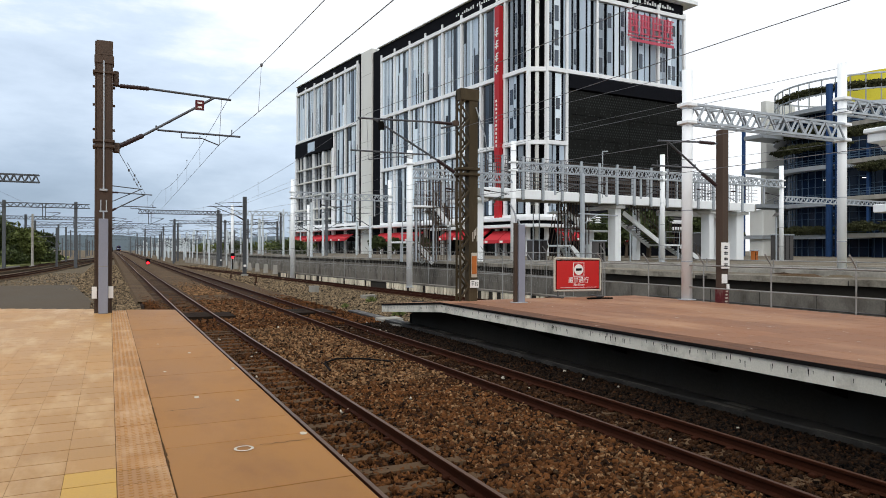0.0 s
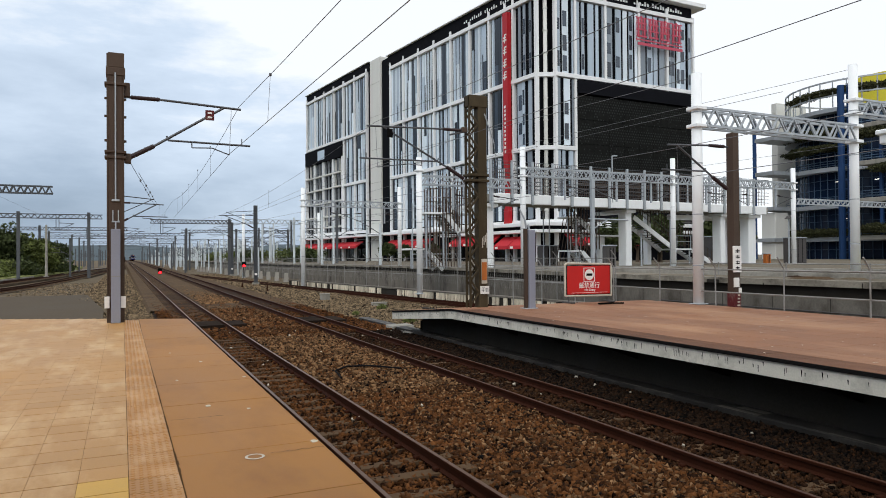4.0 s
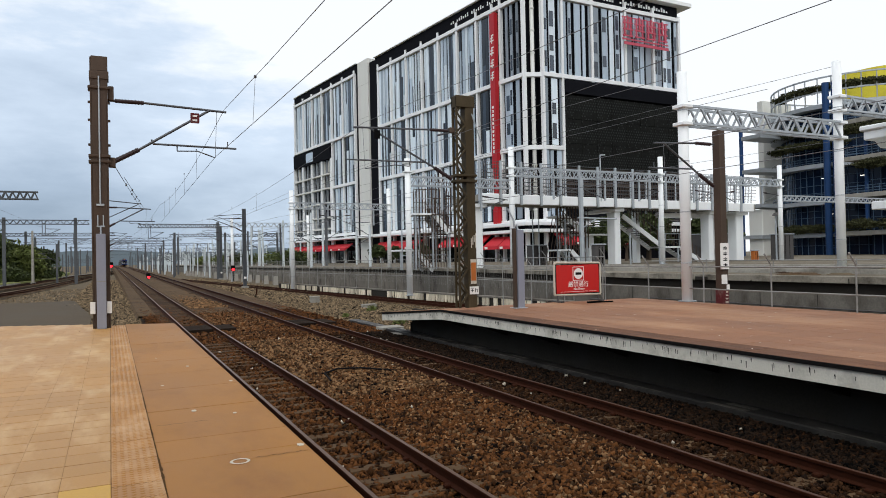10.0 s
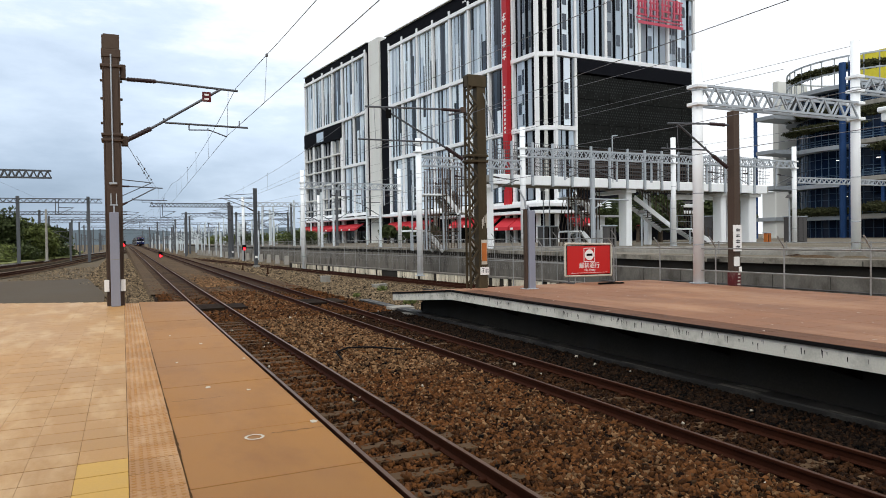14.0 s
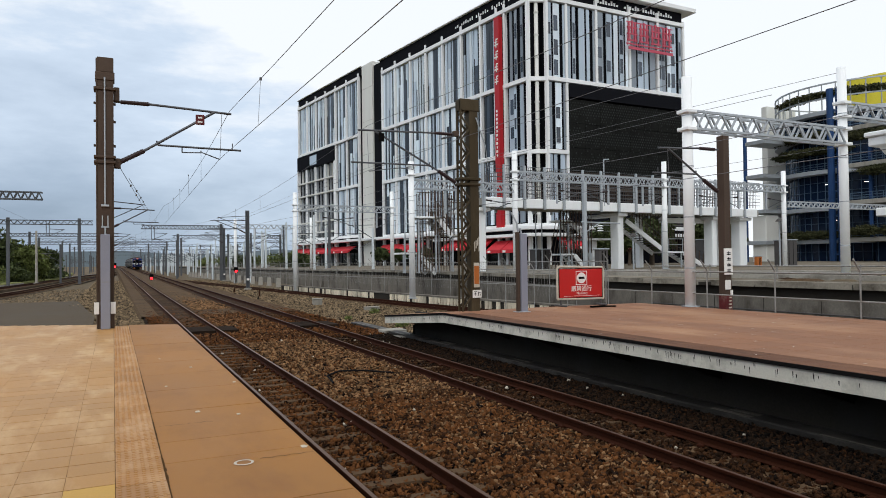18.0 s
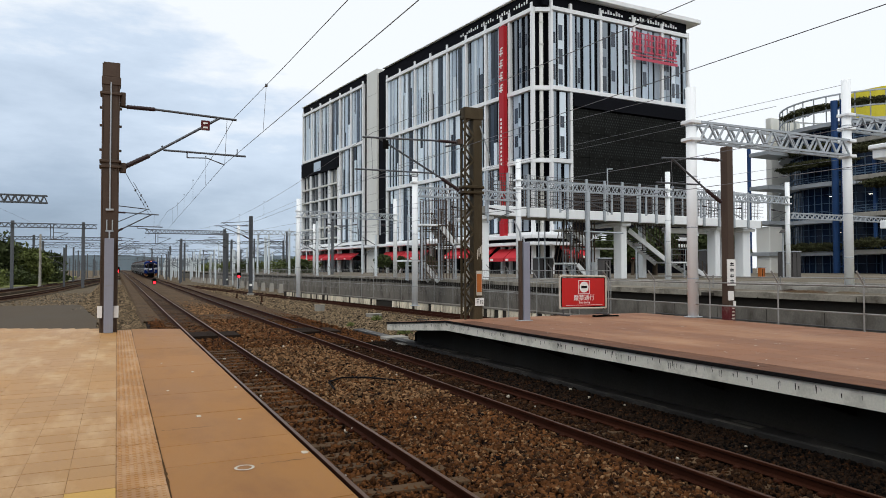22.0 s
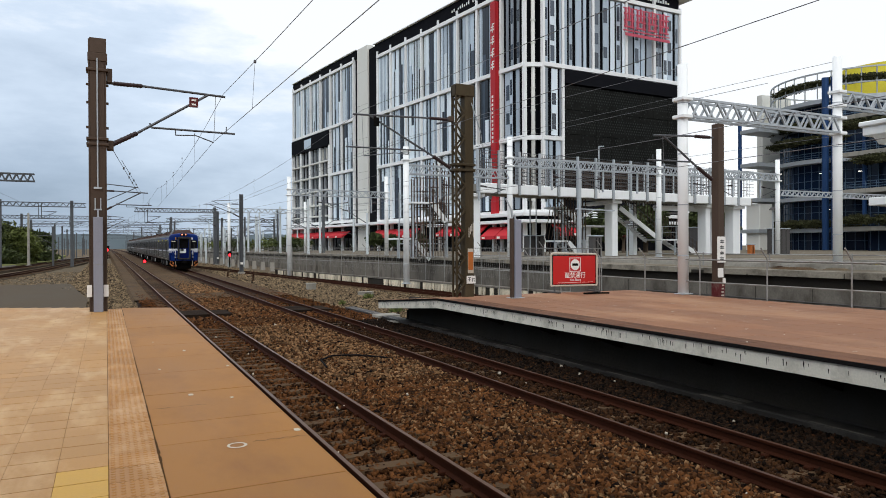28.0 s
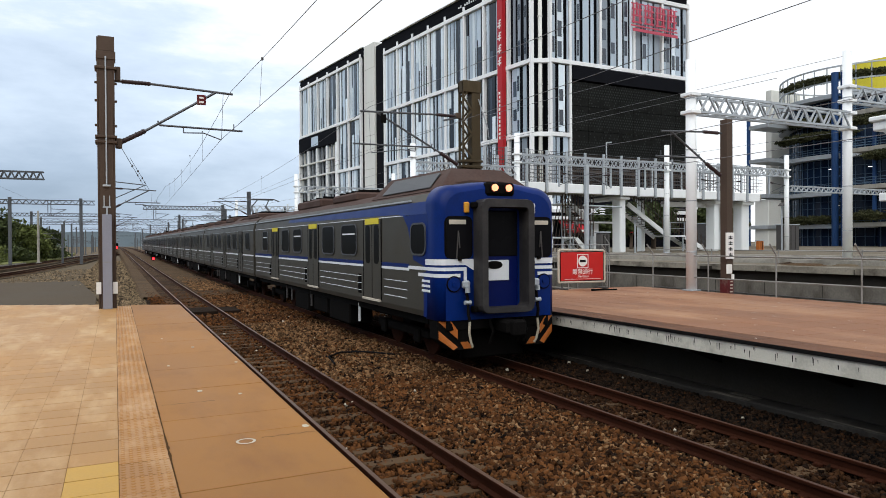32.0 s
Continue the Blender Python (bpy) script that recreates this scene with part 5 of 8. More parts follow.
def landing(x0, x1, z, y, w):
    t = thing("stair_landing", "white steel stair landing on posts", "landing", place(0, y, 0), "stair landings")
    part("landing_slab", Shape().cbox(x0, 0, z - 0.14, x1, w, z, 0.02), white_m, t)
    for x in (x0 + 0.15, x1 - 0.15):
        part("landing_post", Shape().cbox(x - 0.06, 0.1, 0.5, x + 0.06, 0.22, z - 0.14, 0.02), galv_m, t)
        part("rail_post", Shape().bar((x, 0, z), (x, 0, z + 1.1), 0.05, 0.05), galv_m, t)
    part("rail", Shape().tube((x0, 0, z + 1.1), (x1, 0, z + 1.1), 0.03, 8).tube((x0, 0, z + 0.6), (x1, 0, z + 0.6), 0.02, 8), galv_m, t)


stair(38.9, 4.75, 43.5, 1.95, 45.0, 1.8, "white steel stair flight with grey handrails under the footbridge")
landing(43.5, 45.4, 1.95, 45.0, 1.8)
stair(45.4, 1.95, 48.2, 0.55, 45.0, 1.8, "white steel stair flight with grey handrails under the footbridge")
landing(32.9, 34.0, 4.62, 46.0, 1.5)
stair(34.0, 4.62, 35.7, 3.12, 46.0, 1.5, "white steel stair flight with grey handrails under the footbridge")
landing(35.7, 38.8, 3.12, 46.0, 1.5)
landing(33.0, 34.3, 1.85, 46.0, 1.5)
stair(34.3, 1.85, 35.7, 0.55, 46.0, 1.5, "white steel stair flight with grey handrails under the footbridge")
landing(20.2, 21.9, 4.7, 46.0, 1.8)
stair(21.9, 4.7, 23.0, 3.4, 46.0, 1.8, "white steel stair flight with grey handrails under the footbridge")
landing(23.0, 25.4, 3.4, 46.0, 1.8)
landing(19.8, 21.2, 2.05, 48.0, 1.8)
stair(21.2, 2.05, 22.6, 0.55, 48.0, 1.8, "white steel stair flight with grey handrails under the footbridge")
# dark bar cages round the stair wells
cage = thing("stair_cage", "brown steel bar cage round the bridge stairs", "cage", place(0, 45.9, 0))
for i in range(11):
    x = 32.9 + i * 0.31
    part("cage_bar", Shape().bar((x, 0, 1.9), (x, 0, 6.0), 0.06, 0.06), brown_m, cage)
for i in range(22):
    x = 40.3 + i * 0.31
    part("cage_bar", Shape().bar((x, 0, 4.8 - i * 0.165), (x, 0, 5.9 if i < 14 else 5.2 - i * 0.08), 0.05, 0.05), brown_m, cage)
for i in range(12):
    x = 21.6 + i * 0.31
    part("cage_bar", Shape().bar((x, 0, 3.3), (x, 0, 7.6), 0.06, 0.06), brown_m, cage)
for i in range(13):
    x = 20.3 + i * 0.24
    part("cage_bar", Shape().bar((x, 0.4, 0.6), (x, 0.4, 6.7 - 0.05 * abs(i - 6)), 0.055, 0.055), brown_m, cage)
for z in (1.9, 3.1, 4.3, 5.5, 6.5):
    part("cage_rail", Shape().bar((20.3, 0.4, z), (23.2, 0.4, z), 0.05, 0.05), brown_m, cage)
for i in range(9):
    x = 33.0 + i * 0.34
    part("cage_bar", Shape().bar((x, 2.0, 0.6), (x + 0.9, 2.0, 4.9), 0.05, 0.05), brown_m, cage)
for z in (3.2, 4.4, 5.6):
    part("cage_rail", Shape().bar((32.9, 0, z), (36.1, 0, z), 0.06, 0.06), brown_m, cage)
    part("cage_rail", Shape().bar((21.6, 0, z + 1.4), (25.1, 0, z + 1.4), 0.06, 0.06), brown_m, cage)
for x, w in ((37.1, 0.55), (40.1, 0.4), (42.3, 0.45)):
    part("pier", Shape().cbox(x - w / 2, 3.6, 0.5, x + w / 2, 4.2, (3.0 if x < 40 else 5.1), 0.04), white_m, fb, "white square pier")
# scaffold-like frames by the stairs
sc = thing("scaffold", "grey tubular scaffold beside the stairs", "scaffold", place(0, 47, 0))
for x in (19.6, 20.3, 21.0, 22.4, 23.4, 31.2, 31.8):
    part("standard", Shape().tube((x, 0, 0.5), (x, 0, 5.4 if x < 30 else 6.0), 0.05, 8), galv_m, sc)
for z in (1.6, 3.0, 4.2, 5.2):
    part("ledger", Shape().tube((19.6, 0, z), (23.4, 0, z), 0.04, 8), galv_m, sc)
# lamps with shades below the bridge
for x, z in ((39.6, 4.4), (46.4, 4.6), (36.6, 3.1), (53.3, 4.5)):
    t = thing("yard_lamp", "grey yard lamp on a slim post", "lamp", place(x, 41.5, 0.55), "yard lamps")
    part("lamp_pole", Shape().tube((0, 0, 0), (0, 0, z - 0.5), 0.07, 8), galv_m, t)
    part("lamp_shade", Shape().tube((0, 0, z - 0.55), (0, 0, z - 0.3), 0.34, 12, 0.16), tgrey_m, t)
# transformer insulators on a post
t = thing("transformer_post", "post-mounted transformer with ribbed white insulators", "transformer", place(29.4, 38.2, 0.5))
part("post", Shape().cbox(-0.12, -0.12, 0, 0.12, 0.12, 6.2, 0.02), galv_m, t)
for i in range(3):
    part("insulator_disc", Shape().tube((1.35, 0, 2.85 + i * 0.16), (1.35, 0, 2.93 + i * 0.16), 0.24, 12, 0.10), white_m, t)
part("arm", Shape().tube((-0.3, 0, 3.45), (3.1, 0, 3.38), 0.05, 8).tube((0, 0, 2.7), (1.3, 0, 3.4), 0.04, 8), galv_m, t)
# crates, cabinets and signs on the terrace
for x, y, w, h, m_, lab, cat in ((49.9, 41.0, 0.55, 0.85, orange_m, "orange slatted crate on the terrace", "crate"), (54.5, 50.0, 3.0, 2.6, tgrey_m, "grey site cabin with a flat roof", "cabin"), (33.6, 50.0, 1.5, 1.7, tgrey_m, "dark grey equipment cabinet", "cabinet"),
                                 (56.0, 43.0, 1.7, 2.3, tgrey_m, "dark grey metal cabinet on the terrace", "cabinet"), (26.6, 33.0, 0.7, 1.4, tgrey_m, "grey relay cabinet by the tracks", "cabinet")):
    nm = {"crate": "site_crate", "cabin": "site_cabin", "cabinet": "metal_cabinet"}[cat]
    t = thing(nm, lab, cat, place(x, y, 0.55))
    part("body", Shape().cbox(-w / 2, -w / 3, 0, w / 2, w / 3, h, 0.04), m_, t)
    part("roof_lip", Shape().cbox(-w / 2 - 0.06, -w / 3 - 0.06, h, w / 2 + 0.06, w / 3 + 0.06, h + 0.08, 0.02), galv_m, t)
    for k in (-1, 1):
        part("panel_joint", Shape().box(k * w / 6 - 0.03, -w / 3 - 0.012, 0.1, k * w / 6 + 0.03, -w / 3 - 0.004, h - 0.1), tdark_m, t)
t = thing("road_sign", "orange-red road sign on a post", "sign", place(37.5, 20.0, 0.55))
part("post", Shape().tube((0, 0, 0), (0, 0, 1.5), 0.06, 8), galv_m, t)
part("panel", Shape().cbox(-0.45, -0.04, 1.3, 0.45, 0.02, 2.5, 0.02), orange_m, t)
part("panel_mark", Shape().box(-0.2, -0.05, 1.7, 0.2, -0.044, 2.2), sign_white_m, t)
hz_ = thing("kerb_barrier", "low kerb with worn yellow and black hazard stripes", "kerb", place(24.6, 15.2, 0.55))
for i in range(9):
    part("kerb_stripe", Shape().extrude_z([(-1.4 + i * 0.33, -0.1), (-1.08 + i * 0.33, -0.1), (-1.08 + i * 0.33, 0.12), (-1.4 + i * 0.33, 0.12)], 0, 0.12), yelsteel_m if i % 2 else tdark_m, hz_)

# ---------------------------------------------------------------- department store
FL = Matrix.Translation((55.2, 84.12, 0)) @ Matrix.Rotation(radians(97.15), 4, "Z")   # long side: x along, y outward
FR = Matrix.Translation((57.33, 83.32, 0)) @ Matrix.Rotation(radians(1.70), 4, "Z")   # short side: x along, y inward
store = thing("department_store", "large white-framed department store with striped glass and dark screens", "building", place(0, 0, 0))
rb_ = random.Random(21)
unit = {}
for nm_, m_ in (("dark", glass_dark_m), ("blue", glass_blue_m), ("pale", glass_pale_m), ("white", glass_white_m), ("grey", glass_grey_m)):
    unit[nm_] = Shape().box(0, -1, 0, 1, 0, 1).data("glass_panel", m_)
unit_g = Shape().box(-0.5, -0.5, 0, 0.5, 0.5, 1).data("pier", galv_m)
unit_w = Shape().cbox(-0.5, -0.5, 0, 0.5, 0.5, 1, 0.02).data("pier", bwhite_m)


def facade(wall, o, bays, tiers, beam_h=0.75, seed=0):
    """Glass strips between piers: bays are (s0, s1), tiers (z0, z1); o = 1 where y points outward."""
    r = random.Random(seed)
    for z0, z1 in tiers:
        for s0, s1 in bays:
            s = s0 + 0.25
            prev = ""
            while s < s1 - 0.3:
                w = min(r.choice((0.24, 0.34, 0.48, 0.65, 0.85)), s1 - 0.25 - s)
                if w < 0.2:
                    break
                kind = r.choices(("dark", "blue", "pale", "white"), (0.35, 0.20, 0.24, 0.21))[0]
                if kind == prev:
                    kind = r.choice(("dark", "white"))
                prev = kind
                d = 0.02 + (0.10 if kind in ("pale", "white") else 0.0)
                cuts = [z0, z1]
                if r.random() < 0.35:
                    cuts.insert(1, z0 + (z1 - z0) * r.uniform(0.2, 0.8))
                for k, (a, b) in enumerate(zip(cuts, cuts[1:])):
                    kk = kind if k == 0 else r.choice(("white", "dark", "pale"))
                    part("glass_panel", unit[kk], None, wall, at=Matrix.Translation((s, o * (0.18 + d), a)) @ Matrix.Diagonal((w - 0.06, 0.14, b - a - 0.04, 1)))
                s += w


def pane_facade(wall, o, bays, tiers, seed=0, slots=(0.2, 0.35, 0.6)):
    """Pale panels with small dark windows set in them, and dark slots between; bays and tiers as above."""
    r = random.Random(seed)
    for z0, z1 in tiers:
        for s0, s1 in bays:
            s = s0 + 0.25
            while s < s1 - 0.4:
                w = min(r.choice((0.6, 0.85, 1.15)), s1 - 0.3 - s)
                part("glass_panel", unit[r.choice(("pale", "pale", "grey", "white"))], None, wall, at=Matrix.Translation((s, o * 0.30, z0)) @ Matrix.Diagonal((w - 0.05, 0.14, z1 - z0, 1)))
                if r.random() < 0.5 and w > 0.5:
                    a = 0.06
                    z = z0 + r.choice((0.3, 0.9, 2.0))
                    while z + 2.3 < z1:
                        h = r.choice((1.7, 2.3, 2.3))
                        part("small_window", unit["blue"], None, wall, at=Matrix.Translation((s + a, 0.345 if o > 0 else -0.40, z)) @ Matrix.Diagonal((w * 0.62, 0.08, h, 1)))
                        z += r.choice((3.0, 3.6, 5.4))
                s += w
                if r.random() < 0.85:
                    s += r.choice(slots)


def pier(wall, s, o, z0, z1, w=0.42, d=0.6):
    part("pier", unit_g if w < 0.2 else unit_w, None, wall, at=Matrix.Translation((s, o * (d / 2 - 0.02), z0)) @ Matrix.Diagonal((w, d, z1 - z0, 1)))


def hbeam(wall, s0, s1, o, z, h=0.62, d=0.66, m_=None):
    a, b = sorted((0, o * d))
    part("beam", Shape().cbox(s0, a, z - h / 2, s1, b, z + h / 2, 0.03), m_ or bwhite_m, wall)


# long side, main block
wall_l = part("long_wall", Shape().box(0.3, -30, 0.5, 49.5, 0.0, 39.6), dark_m, store, at=FL)
bays_l = [0.0, 5.3, 7.3, 11.5, 17.0, 22.8, 28.4, 34.0, 39.8, 45.2]
pane_facade(wall_l, 1, [(0.9, 5.2)], [(6.9, 16.9), (17.7, 27.5), (28.3, 39.1)], seed=5, slots=(0.5, 0.8))
facade(wall_l, 1, list(zip(bays_l[2:], bays_l[3:])), [(6.9, 16.9), (17.7, 27.5), (28.3, 39.1)], seed=3)
for s in bays_l:
    pier(wall_l, s, 1, 0.5, 40.6)
for z in (39.5, 27.9, 17.3, 6.4):
    hbeam(wall_l, 0, 45.3, 1, z)
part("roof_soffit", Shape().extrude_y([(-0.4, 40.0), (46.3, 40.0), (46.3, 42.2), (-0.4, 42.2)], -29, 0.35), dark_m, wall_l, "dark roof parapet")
part("roof_slab", Shape().cbox(-1.5, -31, 42.22, 46.6, 0.75, 42.42, 0.03), bwhite_m, wall_l, "thin projecting white roof edge")
for i in range(30):
    if i % 7 != 6:
        part("roof_letter", Shape().box(1.0 + i * 0.60, 0.352, 40.75, 1.26 + i * 0.60, 0.40, 41.35 - 0.15 * (i % 3)), bwhite_m, wall_l)
# cream lift tower and dark slot between the blocks
tw = part("lift_tower", Shape().cbox(49.8, -20, 0.5, 54.6, 0.35, 43.2, 0.06), cream_m, store, "tall cream stone tower", at=FL)
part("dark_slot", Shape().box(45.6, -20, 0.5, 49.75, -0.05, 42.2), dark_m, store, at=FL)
for z in (10, 17, 24, 31, 38):
    part("tower_joint", Shape().box(49.85, 0.351, z, 54.55, 0.358, z + 0.05), conc_m, tw)
# rear block of the long side
wall_b = part("rear_wall", Shape().box(54.7, -30, 0.5, 91.3, 0.0, 41.2), dark_m, store, at=FL)
bays_b = [56.2, 62.3, 68.2, 73.9, 79.9, 85.6, 91.3]
facade(wall_b, 1, list(zip(bays_b, bays_b[1:])), [(29.1, 40.6)], seed=8)
facade(wall_b, 1, list(zip(bays_b[:3], bays_b[1:3])), [(7.4, 17.5), (18.3, 28.3)], seed=9)
for s in bays_b:
    pier(wall_b, s, 1, 28.7, 42.0)
for s in bays_b[:3]:
    pier(wall_b, s, 1, 0.5, 28.8)
hbeam(wall_b, 56, 91.5, 1, 41.0); hbeam(wall_b, 56, 91.5, 1, 28.7); hbeam(wall_b, 56, 68.2, 1, 17.9); hbeam(wall_b, 56, 91.5, 1, 6.95)
part("roof_soffit", Shape().box(55.0, -29, 41.4, 91.6, 0.3, 43.15), dark_m, wall_b, "dark roof parapet")
part("roof_slab", Shape().cbox(54.8, -31, 43.17, 92.0, 0.6, 43.35, 0.03), bwhite_m, wall_b)
part("dark_band", Shape().cbox(68.6, 0.02, 24.7, 91.35, 0.9, 28.2, 0.05), dark_m, wall_b, "charcoal band with a small window")
part("band_window", Shape().box(78.5, 0.91, 25.3, 82.8, 0.96, 27.6), glass_pale_m, wall_b)
for i, s in enumerate((68.6, 73.9, 79.9, 85.6, 91.4)):
    pier(wall_b, s, 1, 0.5, 24.8, 0.5, 0.8)
for s in np.arange(69.6, 91, 1.95):
    pier(wall_b, float(s), 1, 0.5, 24.7, 0.16, 0.5)
for z in (21.3, 18.0, 14.6, 11.2, 8.6):
    hbeam(wall_b, 68.6, 91.4, 1, z, 0.36, 0.8, cream_m)
for i in range(12):
    s = 69.4 + rb_.random() * 21
    z = rb_.choice((7.3, 9.0, 11.6, 15.0, 18.4, 21.7))
    part("lattice_strut", Shape().box(s, 0.05, z, s + 0.14, 0.5, z + 2.7), cream_m, wall_b)
# short side
wall_s = part("short_wall", Shape().box(0.2, 0.0, 0.5, 27.9, 26, 39.6), dark_m, store, at=FR)
bays_s = [0.1, 3.65, 9.4, 16.1, 22.1, 27.8]
pane_facade(wall_s, -1, list(zip(bays_s, bays_s[1:])), [(28.3, 39.3)], seed=14)
pane_facade(wall_s, -1, [(0.1, 3.65)], [(6.9, 16.9), (17.7, 27.5)], seed=15)
for i, s in enumerate(bays_s):
    pier(wall_s, s, -1, 0.5 if i < 2 else 27.6, 41.0 if i < 5 else 40.4)
hbeam(wall_s, 0, 28.0, -1, 39.8); hbeam(wall_s, 0, 28.0, -1, 28.0); hbeam(wall_s, 0, 3.8, -1, 17.25); hbeam(wall_s, 0, 3.8, -1, 6.4)
part("roof_soffit", Shape().box(-1.2, -0.2, 40.2, 27.8, 20, 41.9), dark_m, wall_s, "dark roof parapet")
for i in range(30):
    if i not in (9, 10, 17):
        part("roof_letter", Shape().box(9.3 + i * 0.55, -0.25, 40.75, 9.65 + i * 0.55, -0.202, 41.45 - 0.2 * (i % 3)), bwhite_m, wall_s)
part("roof_slab", Shape().cbox(-2.4, -1.3, 42.0, 30.1, 20, 42.7, 0.06), bwhite_m, wall_s, "thin projecting white roof edge")
hole_m = mat("screen_opening", (0.030, 0.032, 0.031), 0.8, var=0.4, scale=0.3, fine=3, bump=0, spec=0.03)
scr_m = mat("perforated_dark_screen", (0.012, 0.0125, 0.0115), 0.7, var=0.5, scale=0.8, fine=3.0, bump=0.6, dist=0.1, spec=0.03)
for r_ in range(3):
    for c_ in range(8):
        a = 3.95 + c_ * 2.97
        part("screen_panel", Shape().cbox(a, -0.62, 14.4 + r_ * 3.65, a + 2.93, -0.50, 14.4 + r_ * 3.65 + 3.6, 0.03), scr_m, wall_s, "dark perforated metal screen")
hs = Shape()
for r_ in range(26):
    for c_ in range(48):
        zz = 14.7 + r_ * 0.42
        if (r_ // 5) % 2 == 0 or rb_.random() < 0.35:
            hx_ = 4.1 + c_ * 0.49 + 0.24 * (r_ % 2)
            hs.add([(hx_ + 0.13 * math.cos(k * math.pi / 3), -0.625, zz + 0.13 * math.sin(k * math.pi / 3)) for k in range(6)], [(0, 1, 2, 3, 4, 5)])
ho = part("screen_perforation", hs, hole_m, wall_s); ho["kind"] = "stuff"
# Near-black box stands for the shadow below the overhang.
part("overhang_shadow_box", Shape().cbox(3.9, -0.9, 25.5, 27.7, -0.45, 27.5, 0.03), dark_m, wall_s, "charcoal band painted as the overhang's shadow")
for r_, z in enumerate((6.5, 9.2, 11.9, 14.2)):
    part("floor_edge", Shape().box(4.0, -0.4, z, 27.6, 0, z + 0.3), tgrey_m, wall_s)
# open corner bay: slender columns between the two sides
cor = part("corner_core", Shape().extrude_z([(55.4, 85.2), (57.2, 84.3), (60, 90), (57, 92)], 0.5, 40.0), dark_m, store)
for z in (39.6, 27.95, 17.25, 6.4):
    part("corner_beam", Shape().bar((55.0, 84.3, z), (57.5, 83.2, z), 0.6, 0.62), bwhite_m, store)
smooth(part("corner_column", Shape().tube((56.3, 83.9, 0.5), (56.3, 83.9, 39.3), 0.30, 14), cream_m, store, "pale round corner column"))
for z in np.arange(8, 38, 3.3):
    part("column_ring", Shape().tube((56.3, 83.9, z), (56.3, 83.9, z + 0.2), 0.36, 14), cream_m, store)
# vertical banner and roof sign, drawn as plain shapes
bn = part("banner", Shape().cbox(5.60, 0.6, 6.0, 6.80, 1.35, 38.7, 0.04), banner_m, wall_l, "tall red vertical banner with white shapes")
for i in range(4):
    z = 24.6 + i * 1.9 + 4.0
    part("banner_mark", Shape().box(5.75, 1.36, z, 6.65, 1.39, z + 0.22).box(5.85, 1.36, z + 0.45, 6.55, 1.39, z + 0.62).box(6.10, 1.36, z - 0.3, 6.30, 1.39, z + 1.0).box(5.75, 1.36, z + 0.85, 6.25, 1.39, z + 1.05), sign_white_m, bn)
for i in range(12):
    z = 17.2 + i * 0.62
    part("banner_small_mark", Shape().box(6.05, 1.36, z, 6.35 + 0.1 * (i % 2), 1.39, z + 0.38), sign_white_m, bn)
rs = part("roof_sign", Shape().box(14.6, -1.45, 34.75, 24.4, -1.40, 34.95).box(14.6, -1.45, 38.2, 24.4, -1.40, 38.35), pink_m, wall_s, "red openwork roof sign of plain shapes")
for c_ in range(4):
    a = 14.7 + c_ * 2.45
    for k in range(3):
        part("sign_bar", Shape().box(a + 0.1, -1.5, 35.3 + k * 1.0, a + 2.15, -1.38, 35.52 + k * 1.0), pink_m, rs)
    for b_, z0, z1 in ((0.3, 35.2, 38.2), (1.55, 35.2, 38.2), (0.95, 36.5, 38.5)):
        part("sign_upright", Shape().box(a + b_, -1.52, z0, a + b_ + 0.22, -1.36, z1), pink_m, rs)
for i in range(16):
    part("sign_strut", Shape().bar((14.8 + i * 0.62, -1.4, 34.6), (14.8 + i * 0.62, -1.4, 38.4), 0.05, 0.05), pink_m, rs)
part("sign_underline", Shape().box(15.0, -1.48, 34.0, 24.4, -1.40, 34.45), pink_m, rs)
# ground floor: canopy, awnings, shop windows
can = part("canopy", Shape().cbox(-2, 0.2, 5.7, 92, 2.4, 6.25, 0.05), bwhite_m, store, "white canopy along the ground floor", at=FL)
part("canopy", Shape().cbox(-3, -2.4, 5.7, 28, -0.2, 6.25, 0.05), bwhite_m, store, at=FR)
part("lower_band", Shape().cbox(-2, 0.2, 4.72, 24, 2.2, 5.2, 0.05), bwhite_m, store, "white lower balcony band", at=FL)
part("lower_band", Shape().cbox(-3, -2.2, 4.72, 28, -0.2, 5.2, 0.05), bwhite_m, store, at=FR)
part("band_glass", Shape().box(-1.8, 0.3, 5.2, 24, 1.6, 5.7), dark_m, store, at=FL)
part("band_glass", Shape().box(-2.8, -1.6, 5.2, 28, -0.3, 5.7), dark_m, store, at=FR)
def awning(fr_, s0, s1, o, z0=3.2, z1=5.4):
    t = part("awning", Shape().add([(s, o * d, z) for s in (s0, s1) for d, z in ((0.95, z1), (2.9, z0 + 0.5), (2.9, z0), (0.95, z1 - 0.15))], [(0, 1, 5, 4), (1, 2, 6, 5), (2, 3, 7, 6), (0, 4, 7, 3), (0, 3, 2, 1), (4, 5, 6, 7)]), awning_m, store, "red cloth awning", at=fr_)
    part("awning_mark", Shape().box(s0 + (s1 - s0) * 0.7, o * 2.905 - 0.01, z0 + 0.08, s0 + (s1 - s0) * 0.9, o * 2.905 + 0.01, z0 + 0.4), sign_white_m, t)


for s in (57, 61.2, 65.4, 70.0, 74.4, 79.0, 83.6, 87.6):
    awning(FL, s, s + 3.9, 1, 3.3, 4.8)
for s in (8, 12.2, 16.4, 28, 32.2, 36.4, 40.6):
    awning(FL, s, s + 3.8, 1, 3.0, 4.7)
for s in (0.2, 3.9):
    awning(FL, s, s + 3.5, 1, 2.4, 4.3)
for s in (1.0, 5.0, 10, 14.4):
    awning(FR, s, s + 3.6, -1, 2.8, 4.6)
for s in np.arange(1, 90, 3.1):
    if not 45 < s < 55:
        part("shop_window", Shape().box(s, 0.05, 0.9, s + 2.6, 0.12, 3.3), glass_dark_m, store, at=FL)

